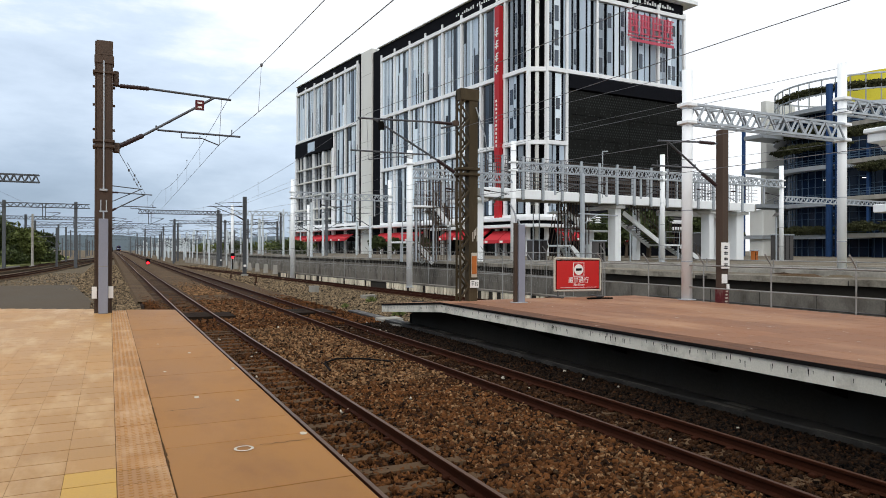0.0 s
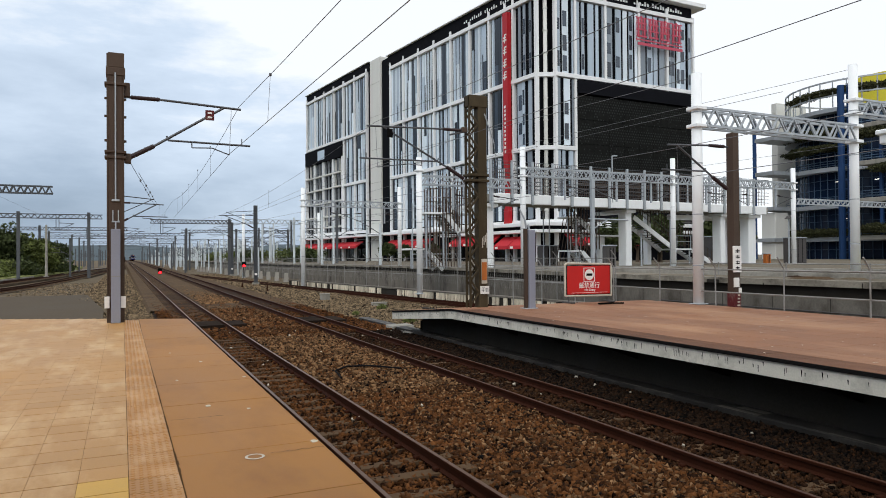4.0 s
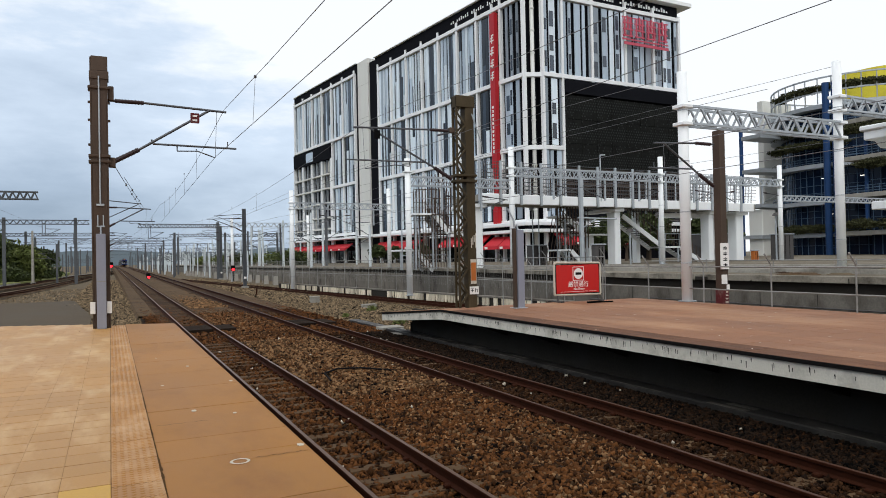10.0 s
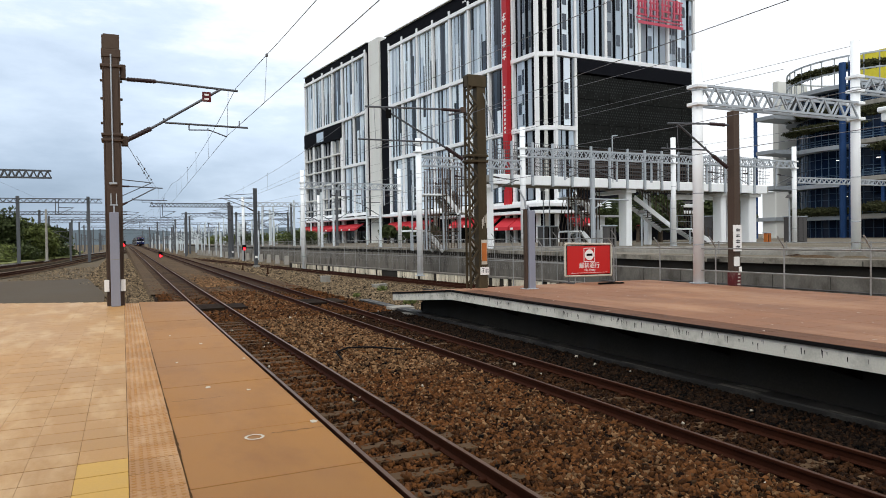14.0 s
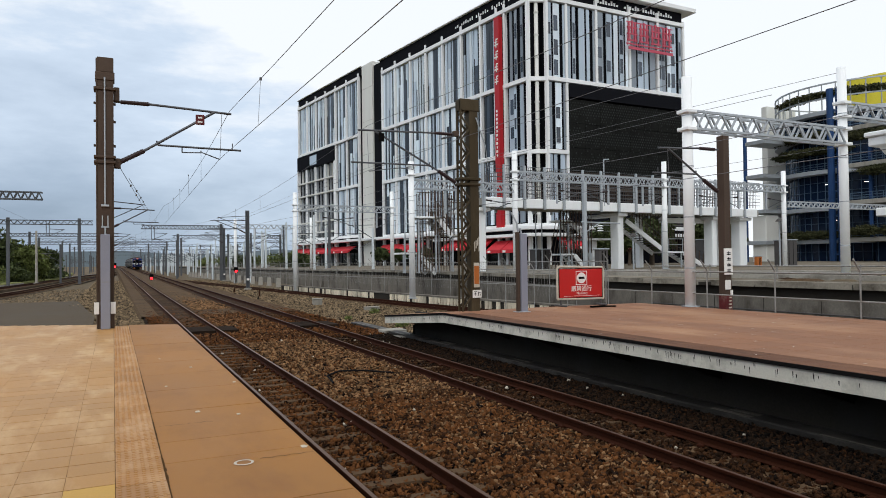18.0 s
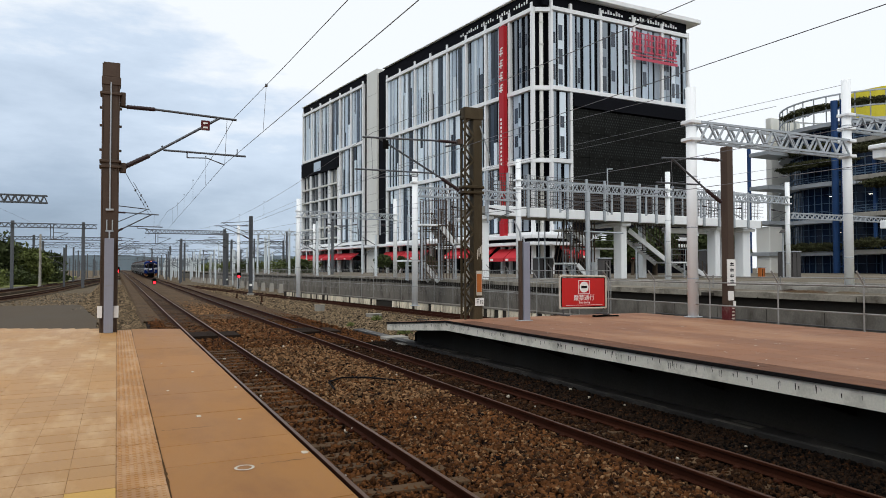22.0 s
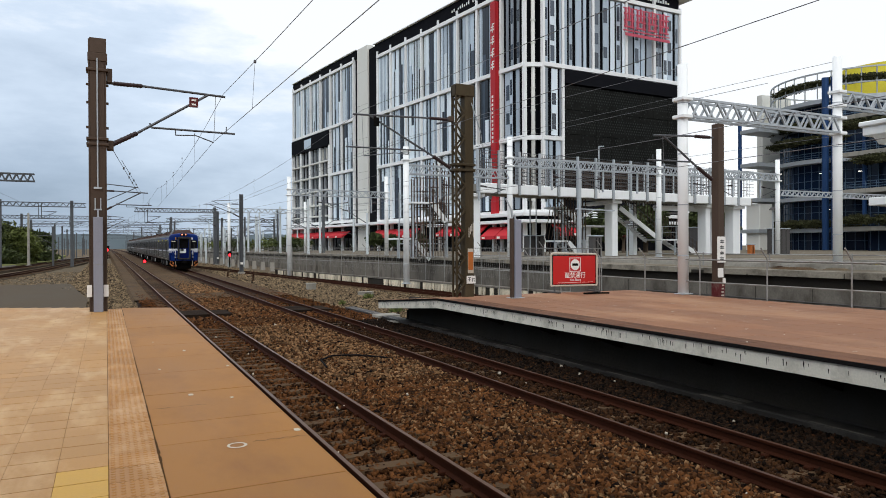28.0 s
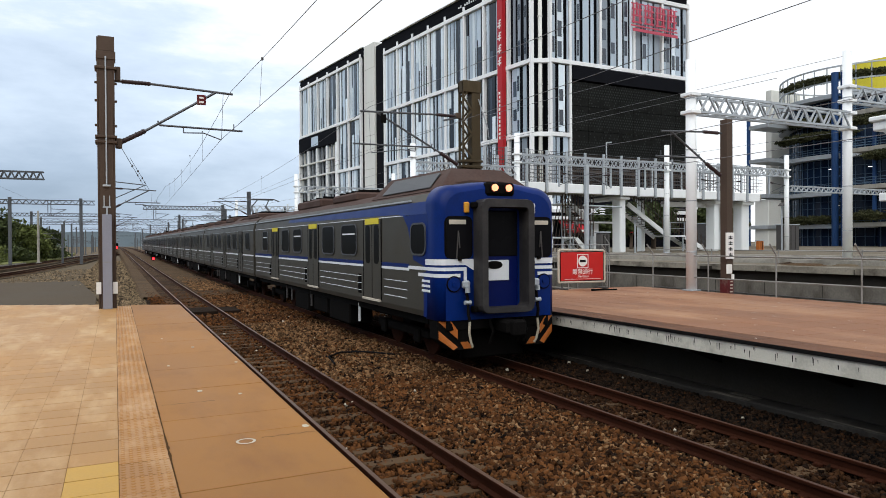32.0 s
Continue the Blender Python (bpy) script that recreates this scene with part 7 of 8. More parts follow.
def car_common(t, y0, y1, roof_boxes):
    body = part("body", Shape().extrude_y(body_prof, y0, y1), tsteel_m, t, "dull grey stainless body")
    part("roof", Shape().extrude_y([(-1.22, 3.60), (-0.9, 3.72), (-0.4, 3.83), (0.4, 3.83), (0.9, 3.72), (1.22, 3.60), (0.9, 3.79), (0.4, 3.88), (-0.4, 3.88), (-0.9, 3.79)], y0 + 0.05, y1 - 0.02), troof_m, t)
    part("underframe", Shape().box(-1.25, y0 + 0.3, 0.85, 1.25, y1 - 0.2, 1.05), tdark_m, t)
    for a, b, x0, x1, z in ((6.2, 8.2, -1.25, -0.55, 0.28), (8.6, 10.2, -1.2, -0.5, 0.35), (10.7, 12.6, -1.25, -0.6, 0.25), (6.4, 9.0, 0.5, 1.25, 0.3), (9.6, 12.8, 0.55, 1.2, 0.32)):
        part("equipment_box", Shape().cbox(x0, a, z, x1, b, 0.86, 0.04), tdark_m, t)
    for a in (5.4, 10.4, 13.2, 14.0):
        part("hanger_pipe", Shape().tube((-1.22, a, 0.95), (-1.22, a, 0.45), 0.035, 6), twhite_m if a == 5.4 else tgrey_m, t)
    bogie(t, 3.1)
    bogie(t, 16.6)
    for a, b, w, h in roof_boxes:
        for k in range(4):
            part("roof_fin", Shape().box(-w * 0.8, a + 0.3 + k * (b - a - 0.6) / 3, 3.88 + h, w * 0.8, a + 0.38 + k * (b - a - 0.6) / 3, 3.97 + h), tdark_m, t)
        part("roof_unit", Shape().cbox(-w, a, 3.76, w, b, 3.88 + h, 0.06), troof_m, t, "dusty rooftop equipment box")
    part("gangway", Shape().cbox(-0.55, y1, 1.1, 0.55, CAR + 0.02, 3.3, 0.03), tdark_m, t)
    return body


def wrap_band(z0, z1, x_in, y_out):
    """A painted band round the moulded corner, from x_in on the front to y_out along the side."""
    path = [(x_in, -0.004), (-1.25, -0.004), (-1.325, 0.034), (-1.377, 0.104), (-1.407, 0.215), (-1.4145, 0.36), (-1.4145, y_out)]
    n = len(path)
    return Shape().add([(x, y, z) for z in (z0, z1) for x, y in path] + [(x * 0.985, y + 0.02, z) for z in (z0, z1) for x, y in path],
                       [(i, i + 1, n + i + 1, n + i) for i in range(n - 1)] + [(3 * n + i, 3 * n + i + 1, 2 * n + i + 1, 2 * n + i) for i in range(n - 1)] + [(i, 2 * n + i, 2 * n + i + 1, i + 1) for i in range(n - 1)] + [(n + i, n + i + 1, 3 * n + i + 1, 3 * n + i) for i in range(n - 1)])


def cab_car():
    t = thing("train_cab_car", "blue-fronted stainless electric train driving car", "train car", T0.copy())
    car_common(t, 0.55, CAR - 0.25, ((6.4, 8.8, 0.95, 0.14), (10.2, 13.4, 0.95, 0.18)))
    side_parts(t, -1, DOORS, WINS, 1.5, CAR - 0.25, True)
    side_parts(t, 1, DOORS, WINS, 1.5, CAR - 0.25, True)
    # moulded blue front: rounded outlines from the body's end to the nose
    def outline(y, w, zt):
        c = []
        for i in range(9):
            q = i / 8 * math.pi / 2
            c.append((-w + 0.42 * (1 - math.cos(q)), zt - 0.50 + 0.40 * math.sin(q)))
        pr = [(-w, 1.0), (-w, 2.0)] + c + [(-0.45, zt - 0.03), (0, zt)]
        return [(x, y, z) for x, z in pr] + [(-x, y, z) for x, z in pr[-2::-1]]
    rings = [outline(0.60, 1.408, 3.84), outline(0.36, 1.407, 3.84), outline(0.22, 1.40, 3.83), outline(0.11, 1.37, 3.80), outline(0.04, 1.32, 3.75), outline(0.0, 1.25, 3.68)]
    n = len(rings[0])
    sh = Shape().add([p for r in rings for p in r], [(k * n + i, k * n + (i + 1) % n, (k + 1) * n + (i + 1) % n, (k + 1) * n + i) for k in range(len(rings) - 1) for i in range(n)])
    nose = smooth(part("front_shell", sh, tblue_m, t, "deep blue moulded cab front"))
    part("front_panel", Shape().add(rings[-1] + [(x, y + 0.05, z) for x, y, z in rings[-1]], [tuple(range(n))]), tblue_m, t, "deep blue front panel")
    for sg_ in (-1, 1):
        f = pose(0, 0, 0) if sg_ < 0 else Matrix.Diagonal((-1, 1, 1, 1))
        L = -1.41
        part("blue_side_panel", Shape().add([(L + dx, y, z) for dx in (0, 0.02) for y, z in ((0.5, 2.03), (1.25, 2.2), (1.55, 2.9), (1.85, 3.17), (0.5, 3.17))], [(0, 1, 2, 3, 4), (9, 8, 7, 6, 5), (0, 5, 6, 1), (1, 6, 7, 2), (2, 7, 8, 3), (3, 8, 9, 4), (4, 9, 5, 0)]), tblue_m, t, "slanting blue side panel", at=f)
        part("blue_side_panel", Shape().add([(L - 0.002, 0.5, 3.16), (L - 0.002, 2.0, 3.16), (L + 0.052, 2.3, 3.42), (L + 0.052, 0.5, 3.42), (L + 0.03, 0.5, 3.16), (L + 0.03, 2.0, 3.16), (L + 0.08, 2.3, 3.42), (L + 0.08, 0.5, 3.42)], [(0, 1, 2, 3), (7, 6, 5, 4), (0, 4, 5, 1), (1, 5, 6, 2), (2, 6, 7, 3), (3, 7, 4, 0)]), tblue_m, t, at=f)
        part("blue_side_panel", Shape().box(L, 0.55, 1.03, L + 0.02, 0.72, 1.95), tblue_m, t, at=f)
        for z0, z1, xi, yo in ((2.11, 2.23, -0.575, 0.62), (1.995, 2.065, -0.78, 1.52), (1.865, 1.935, -0.92, 0.98)):
            part("front_band", wrap_band(z0, z1, xi, yo), twhite_m, t, "white band round the cab corner", at=f)
        part("band_leg", Shape().box(-0.845, -0.006, 1.76, -0.781, 0.03, 1.994), twhite_m, t, at=f)
        part("band_slant", Shape().add([(x, y, z) for y in (-0.006, 0.03) for x, z in ((-0.80, 2.11), (-0.575, 2.11), (-0.575, 1.97))], [(0, 1, 2), (5, 4, 3), (0, 3, 4, 1), (1, 4, 5, 2), (2, 5, 3, 0)]), twhite_m, t, at=f)
        for z in (1.75, 1.65, 1.55):
            part("side_dash", Shape().box(L - 0.004, 0.40, z, L + 0.02, 0.80, z + 0.05), twhite_m, t, at=f)
        cw = part("cab_window", windowpane(0.74, 0.62), None, t, at=f @ pose(-1.412, 0.60, 2.33))
        part("window_frame", windowframe(0.74, 0.62), None, cw)
        part("windscreen", slab_xz(rounded(-1.235, 2.25, -0.68, 3.06, 0.09), -0.02, 0.03), train_glass_m, t, "dark windscreen", at=f)
        part("windscreen_seal", slab_xz(rounded(-1.27, 2.24, -0.645, 3.095, 0.12), -0.012, 0.03), tdark_m, t, at=f)
        part("wiper", Shape().bar((-1.02, -0.035, 2.24), (-0.98, -0.04, 2.80), 0.02, 0.02).bar((-0.98, -0.04, 2.8), (-0.95, -0.04, 2.45), 0.02, 0.02), tgrey_m, t, at=f)
        part("destination_strip", Shape().cbox(-1.18, -0.03, 2.93, -0.80, -0.021, 3.02, 0.003), chalk_m, t, "pale destination strip", at=f)
        part("marker_ring", Shape().tube((-1.07, -0.018, 1.73), (-1.07, 0.02, 1.73), 0.165, 18), tdark_m, t, at=f)
        part("marker_lamp", Shape().tube((-1.07, -0.03, 1.73), (-1.07, 0.02, 1.73), 0.14, 16).tube((-1.07, -0.05, 1.73), (-1.07, -0.028, 1.73), 0.05, 10), tblue_m, t, "round blue lamp housing", at=f)
        part("step_plate", Shape().cbox(-0.98, -0.05, 2.2, -0.90, 0.0, 2.28, 0.01), tdark_m, t, at=f)
        part("corner_lamp", Shape().cbox(-0.84, -0.06, 3.16, -0.73, 0.02, 3.38, 0.02), amber_m if sg_ < 0 else twhite_m, t, "small corner lamp", at=f)
        part("air_hose", Shape().sweep([(-0.83, -0.06, 1.62), (-0.82, -0.13, 1.40), (-0.83, -0.16, 1.15), (-0.80, -0.17, 0.98)], 0.032, 8), tdark_m, t, "black air hose", at=f)
        part("hose_tail", Shape().sweep([(-0.80, -0.17, 0.98), (-0.82, -0.18, 0.75), (-0.77, -0.17, 0.55), (-0.73, -0.15, 0.47)], 0.026, 8), cord_m, t, "frayed pale cord on the hose", at=f)
        part("hose_cock", Shape().cbox(-0.91, -0.12, 1.64, -0.75, -0.01, 1.80, 0.03).tube((-0.83, -0.14, 1.56), (-0.83, -0.14, 1.66), 0.05, 10).tube((-0.90, -0.14, 1.36), (-0.76, -0.14, 1.36), 0.045, 10), galv_m, t, "grey brake pipe cock", at=f)
        # striped pilot beside the coupler
        pr_ = ((-1.385, 1.0), (-0.72, 1.0), (-0.62, 0.40), (-1.10, 0.40), (-1.37, 0.62))
        pil = part("pilot", Shape().add([(x, 0.02 + (0.10 if x < -1.3 else 0), z) for x, z in pr_] + [(x, 0.5, z) for x, z in pr_], [(0, 1, 2, 3, 4), (9, 8, 7, 6, 5), (0, 5, 6, 1), (1, 6, 7, 2), (2, 7, 8, 3), (3, 8, 9, 4), (4, 9, 5, 0)]), tdark_m, t, "black pilot plate with orange stripes", at=f)
        for q_ in (((-1.37, 0.985), (-1.12, 0.985), (-0.98, 0.80), (-0.98, 0.62)), ((-1.36, 0.80), (-1.36, 0.63), (-1.08, 0.41), (-0.98, 0.46)), ((-0.92, 0.56), (-0.75, 0.56), (-0.64, 0.42), (-0.84, 0.42))):
            part("warning_stripe", Shape().add([(x, d + (0.095 if x < -1.3 else 0.0), z) for d in (0.008, 0.016) for x, z in q_], [(0, 1, 2, 3), (7, 6, 5, 4), (0, 4, 5, 1), (1, 5, 6, 2), (2, 6, 7, 3), (3, 7, 4, 0)]), orange_m, pil)
    part("gangway_door", Shape().cbox(-0.42, -0.03, 1.12, 0.42, 0.02, 3.22, 0.02), shadeblue_m, t, "gangway door in train blue darkened for recess shade")
    part("door_recess", Shape().cbox(-0.40, -0.045, 2.28, 0.40, -0.031, 3.20, 0.01), train_glass_m, t)
    dpn = part("door_panel", Shape().cbox(-0.41, -0.05, 1.78, 0.19, -0.032, 2.20, 0.008), twhite_m, t, "white door panel")
    part("emblem", Shape().add([(-0.16 + 0.19 * math.cos(i * math.pi / 8), y, 2.10 + 0.085 * math.sin(i * math.pi / 8)) for y in (-0.053, -0.058) for i in range(16)], [tuple(range(16)), tuple(range(31, 15, -1))] + [(i, (i + 1) % 16, 16 + (i + 1) % 16, 16 + i) for i in range(16)]), tdark_m, dpn, "dark oval emblem")
    gi_, go_ = rounded(-0.47, 1.25, 0.47, 3.27, 0.08), rounded(-0.62, 1.14, 0.62, 3.44, 0.16)
    ng = len(gi_)
    ringv = [[(x, y, z) for x, z in pr] for y, pr in ((0.0, go_), (-0.34, go_), (-0.37, [(x * 0.985, z * 0.994 + 0.014) for x, z in go_]), (-0.37, [(x * 1.02, z * 1.006 - 0.014) for x, z in gi_]), (-0.34, gi_), (0.0, gi_))]
    part("gangway_frame", Shape().add([p for q in ringv for p in q], [(k * ng + i, k * ng + (i + 1) % ng, (k + 1) * ng + (i + 1) % ng, (k + 1) * ng + i) for k in range(5) for i in range(ng)]), gang_m, t, "black rubber gangway frame")
    for z in (1.16, 3.26):
        part("frame_bracket", Shape().cbox(-0.70, -0.20, z, -0.61, 0.0, z + 0.12, 0.02).cbox(0.61, -0.20, z, 0.70, 0.0, z + 0.12, 0.02), tdark_m, t)
    hb_ = part("headlamp_box", Shape().cbox(-0.34, -0.06, 3.52, 0.34, 0.3, 3.80, 0.05), tdark_m, t)
    for x in (-0.165, 0.165):
        part("headlamp_rim", Shape().tube((x, -0.085, 3.68), (x, -0.055, 3.68), 0.105, 16), tdark_m, hb_)
        part("headlamp", lens_me, None, hb_, "glowing warm headlamp", at=place(x, -0.086, 3.68))
    # roof pod over the cab
    pod = Shape()
    b_, h_ = [(-1.15, 0.45), (1.15, 0.45), (1.15, 4.6), (-1.15, 4.6)], [(-0.62, 0.95), (0.62, 0.95), (0.75, 4.2), (-0.75, 4.2)]
    pod.add([(x, y, 3.66) for x, y in b_] + [(x, y, 4.16) for x, y in h_], [(0, 1, 5, 4), (1, 2, 6, 5), (2, 3, 7, 6), (3, 0, 4, 7), (4, 5, 6, 7), (3, 2, 1, 0)])
    po = part("roof_pod", pod, troof_m, t, "dusty brown sloped roof pod")
    part("pod_grille", Shape().add([(-1.085, 1.05, 3.735), (-1.10, 3.9, 3.735), (-0.83, 3.75, 4.08), (-0.74, 1.25, 4.08)], [(0, 1, 2, 3)]).add([(-1.10, 1.05, 3.745), (-1.115, 3.9, 3.745), (-0.845, 3.75, 4.09), (-0.755, 1.25, 4.09)], [(0, 1, 2, 3)]), slate_m, po, "grey sloping grille")
    part("coupler", Shape().cbox(-0.16, -0.55, 0.72, 0.16, 0.4, 1.0, 0.05).cbox(-0.10, -0.72, 0.70, 0.20, -0.5, 1.02, 0.04), tdark_m, t, "black knuckle coupler")
    part("buffer_beam", Shape().cbox(-1.22, 0.02, 0.78, 1.22, 0.45, 1.02, 0.03), tdark_m, t)
    part("rail_guard", Shape().cbox(-0.75, 0.3, 0.16, 0.75, 0.4, 0.75, 0.03), tdark_m, t)
    for x in (-0.3, 0.36, 0.5):
        part("jumper_cable", Shape().tube((x, -0.05, 1.0), (x + 0.05, -0.15, 0.75), 0.03, 8).tube((x + 0.05, -0.15, 0.75), (x + 0.02, -0.05, 0.5), 0.03, 8), tdark_m, t)
    return t


def trailer(pantograph):
    t = thing("train_car", "grey stainless electric train car with blue and white stripe", "train car", T0.copy(), "train cars")
    car_common(t, 0.25, CAR - 0.25, ((1.4, 4.4, 0.95, 0.14), (9.0, 12.0, 0.95, 0.18), (14.5, 17.5, 0.95, 0.14)))
    wins = ((1.2, 2.3),) + WINS
    side_parts(t, -1, DOORS, wins, 0.25, CAR - 0.25, False)
    side_parts(t, 1, DOORS, wins, 0.25, CAR - 0.25, False)
    if pantograph:
        pt = part("pantograph", Shape().tube((-0.5, 5.0, 4.0), (-0.4, 6.6, 4.6), 0.06, 6).tube((0.5, 5.0, 4.0), (0.4, 6.6, 4.6), 0.06, 6).tube((-0.4, 6.6, 4.5), (-0.3, 5.2, 4.85), 0.03, 6).tube((0.4, 6.6, 4.5), (0.3, 5.2, 4.85), 0.03, 6).tube((-0.5, 5.0, 4.0), (0.5, 5.0, 4.0), 0.05, 6), tube_m, t, "raised grey pantograph")
        part("contact_bow", Shape().tube((-0.85, 5.1, 4.78), (-0.55, 5.1, 4.9), 0.03, 6).tube((-0.55, 5.1, 4.9), (0.55, 5.1, 4.9), 0.03, 6).tube((0.55, 5.1, 4.9), (0.85, 5.1, 4.78), 0.03, 6).tube((-0.6, 5.5, 4.88), (0.6, 5.5, 4.88), 0.03, 6), tube_m, pt)
        part("pantograph_base", Shape().cbox(-0.7, 4.6, 3.78, 0.7, 7.0, 3.98, 0.04), troof_m, pt)
        part("roof_hood", Shape().add([(x, y, z) for y in (7.2, 11.0) for x, z in ((-1.1, 3.65), (-0.6, 4.0), (0.6, 4.0), (1.1, 3.65))], [(0, 1, 2, 3), (7, 6, 5, 4), (0, 4, 5, 1), (1, 5, 6, 2), (2, 6, 7, 3)]), troof_m, t)
    return t


cars = [cab_car(), trailer(True), trailer(False), trailer(True), trailer(False), trailer(False), trailer(True), trailer(False)]

# ---------------------------------------------------------------- pieces: sleepers, stones, tiles
slp = Shape().add([(sx * x, sy * y, z) for z, x, y in ((-0.34, 1.02, 0.15), (-0.152, 1.0, 0.11)) for sx, sy in ((-1, -1), (1, -1), (1, 1), (-1, 1))], [(3, 2, 1, 0), (4, 5, 6, 7), (0, 1, 5, 4), (1, 2, 6, 5), (2, 3, 7, 6), (3, 0, 4, 7)]).data("sleeper", sleeper_m)
clip = Shape().cbox(-0.13, -0.05, -0.165, -0.05, 0.05, -0.115, 0.012).cbox(0.05, -0.05, -0.165, 0.13, 0.05, -0.115, 0.012).data("rail_clip", rust_m)
for tk, x in ((track1, 3.105), (track2, 7.17)):
    for i in range(120):
        y = -11.3 + i * 0.62
        so_ = part("sleeper", slp, None, tk, at=pose(x + rm.uniform(-0.02, 0.02), y, RAIL + rise(y) + rm.uniform(-0.030, -0.006) - (0.014 if tk is track2 else 0), 0, 0, rm.uniform(-0.8, 0.8)))
        if y < 22:
            for sx in (-0.5535, 0.5535):
                part("rail_clip", clip, None, so_, at=place(sx, 0, 0.012))
    far = Shape()
    for i in range(300):
        y = 63.2 + i * 0.62
        far.box(x - 1.0, y - 0.11, RAIL - 0.3 + rise(y), x + 1.0, y + 0.11, RAIL - 0.17 + rise(y))
    o = part("far_sleepers", far, sleeper_m, tk); o["kind"] = "stuff"
# dark crossing boards between the rails
for x in (3.105, 7.17):
    t = thing("crossing_board", "dark timber crossing boards between the rails", "crossing", place(x, 28.6, RAIL - 0.17), "crossing boards")
    for k in range(4):
        part("board", Shape().cbox(-0.47, -1.0 + k * 0.5, 0, 0.47, -0.54 + k * 0.5, 0.15, 0.012), board_m, t)
    part("side_board", Shape().cbox(0.62, -0.9, 0, 1.35, 0.9, 0.13, 0.012), board_m, t)
# black hose and white scraps on the ballast
hz2 = Shape()
pp = [(4.35, 14.6), (4.5, 15.6), (4.95, 16.1), (5.5, 15.9), (6.0, 15.2)]
for (xa, ya), (xb, yb) in zip(pp, pp[1:]):
    hz2.tube((xa, ya, BED + 0.09), (xb, yb, BED + 0.09), 0.022, 6)
tagged(part("black_hose", hz2, black_m), "thin black hose lying across the ballast", "hose")


def stones(name, n, area, z, smin, smax, material, label, seed, bias=1.0):
    """Loose angular stones scattered over an area, in one mesh."""
    r = np.random.RandomState(seed)
    base = np.array([(-1, -1, -1), (1, -1, -1), (1, 1, -1), (-1, 1, -1), (-1, -1, 1), (1, -1, 1), (1, 1, 1), (-1, 1, 1)], float)
    quads = np.array([(3, 2, 1, 0), (4, 5, 6, 7), (0, 1, 5, 4), (1, 2, 6, 5), (2, 3, 7, 6), (3, 0, 4, 7)])
    x0, x1, y0, y1 = area
    c = np.stack([x0 + (x1 - x0) * r.rand(n), y0 + (y1 - y0) * r.rand(n) ** bias, np.zeros(n)], 1)
    sz = smin + (smax - smin) * r.rand(n) ** 2
    v = base[None] * (0.65 + 0.55 * r.rand(n, 8, 1)) * np.array([1, 0.8, 0.6]) + 0.25 * r.randn(n, 8, 3)
    ang = r.rand(n, 3) * 6.28
    ca, sa = np.cos(ang), np.sin(ang)
    for k, (i, j) in enumerate(((0, 1), (1, 2), (0, 2))):
        a, b = v[:, :, i].copy(), v[:, :, j].copy()
        v[:, :, i] = a * ca[:, k, None] - b * sa[:, k, None]
        v[:, :, j] = a * sa[:, k, None] + b * ca[:, k, None]
    v = v * (sz * 0.5)[:, None, None] + c[:, None, :]
    v[:, :, 2] += z + (sz * 0.15)[:, None]
    me = bpy.data.meshes.new(name)
    f = (quads[None] + 8 * np.arange(n)[:, None, None]).reshape(-1, 4)
    me.vertices.add(8 * n); me.vertices.foreach_set("co", v.reshape(-1).astype(np.float32))
    me.loops.add(len(f) * 4); me.loops.foreach_set("vertex_index", f.reshape(-1).astype(np.int32))
    me.polygons.add(len(f)); me.polygons.foreach_set("loop_start", (np.arange(len(f)) * 4).astype(np.int32))
    me.update(calc_edges=True)
    me.materials.append(material)
    ob = new(name, me)
    return tagged(ob, label, "ballast", kind="stuff")


stones("ballast_stones", 30000, (1.45, 4.22, 2.0, 30), BED - 0.014, 0.03, 0.078, stone_m, "rust-brown crushed ballast stones between the near rails", 1, 1.5)
stones("ballast_stones", 34000, (4.12, 6.45, 2.0, 30), BED - 0.004, 0.035, 0.085, stone_m, "rust-brown crushed ballast stones between the tracks", 21, 1.5)
# Darker brown from the second track out to the island platform.
stones("dark_stones", 34000, (6.25, 9.3, 2.0, 30), BED - 0.008, 0.03, 0.076, darkstone_m, "darker brown ballast stones under the second track", 22, 1.5)
stones("ballast_stones", 20000, (1.45, 9.3, 24, 84), BED + 0.02, 0.06, 0.12, stone_m, "rust-brown crushed ballast stones further along the rails", 2, 1.7)
stones("pale_stones", 22000, (9.4, 16.2, 23.6, 50), BED - 0.03, 0.04, 0.11, stone_grey_m, "pale crushed stones beyond the platform ramp", 3)
stones("pale_stones", 14000, (-0.6, 1.6, 18.4, 60), -1.43, 0.04, 0.10, stone_grey_m, "grey crushed stones beside the track", 4)
stones("pale_stones", 9000, (-8.2, 0.9, 24, 90), -1.43, 0.04, 0.12, stone_grey_m, "grey crushed stones on the yard ground", 6)
stones("ballast_stones", 12000, (1.45, 9.3, -14, 2.2), BED, 0.05, 0.10, stone_m, "rust-brown crushed ballast stones beside the platform", 15)
stones("tan_stones", 9000, (3.9, 6.7, 13, 42), BED + 0.02, 0.04, 0.09, tan_stone_m, "pale tan stones on the ballast near the crossing", 19)
stones("tan_stones", 9000, (4.1, 6.6, 2.4, 34), BED + 0.008, 0.03, 0.07, tan_stone_m, "pale tan stones among the rust-brown ballast", 9, 1.3)
# Near-black strip along the island platform's edge.
stones("blackish_stones", 13000, (8.15, 9.34, 2.4, 24), BED + 0.010, 0.03, 0.075, blackstone_m, "blackish ballast stones beside the island platform", 12, 1.3)
stones("tan_stones", 9000, (4.2, 6.3, 42, 120), BED + 0.03, 0.09, 0.17, tan_stone_m, "coarse tan stones between the distant tracks", 31, 1.4)
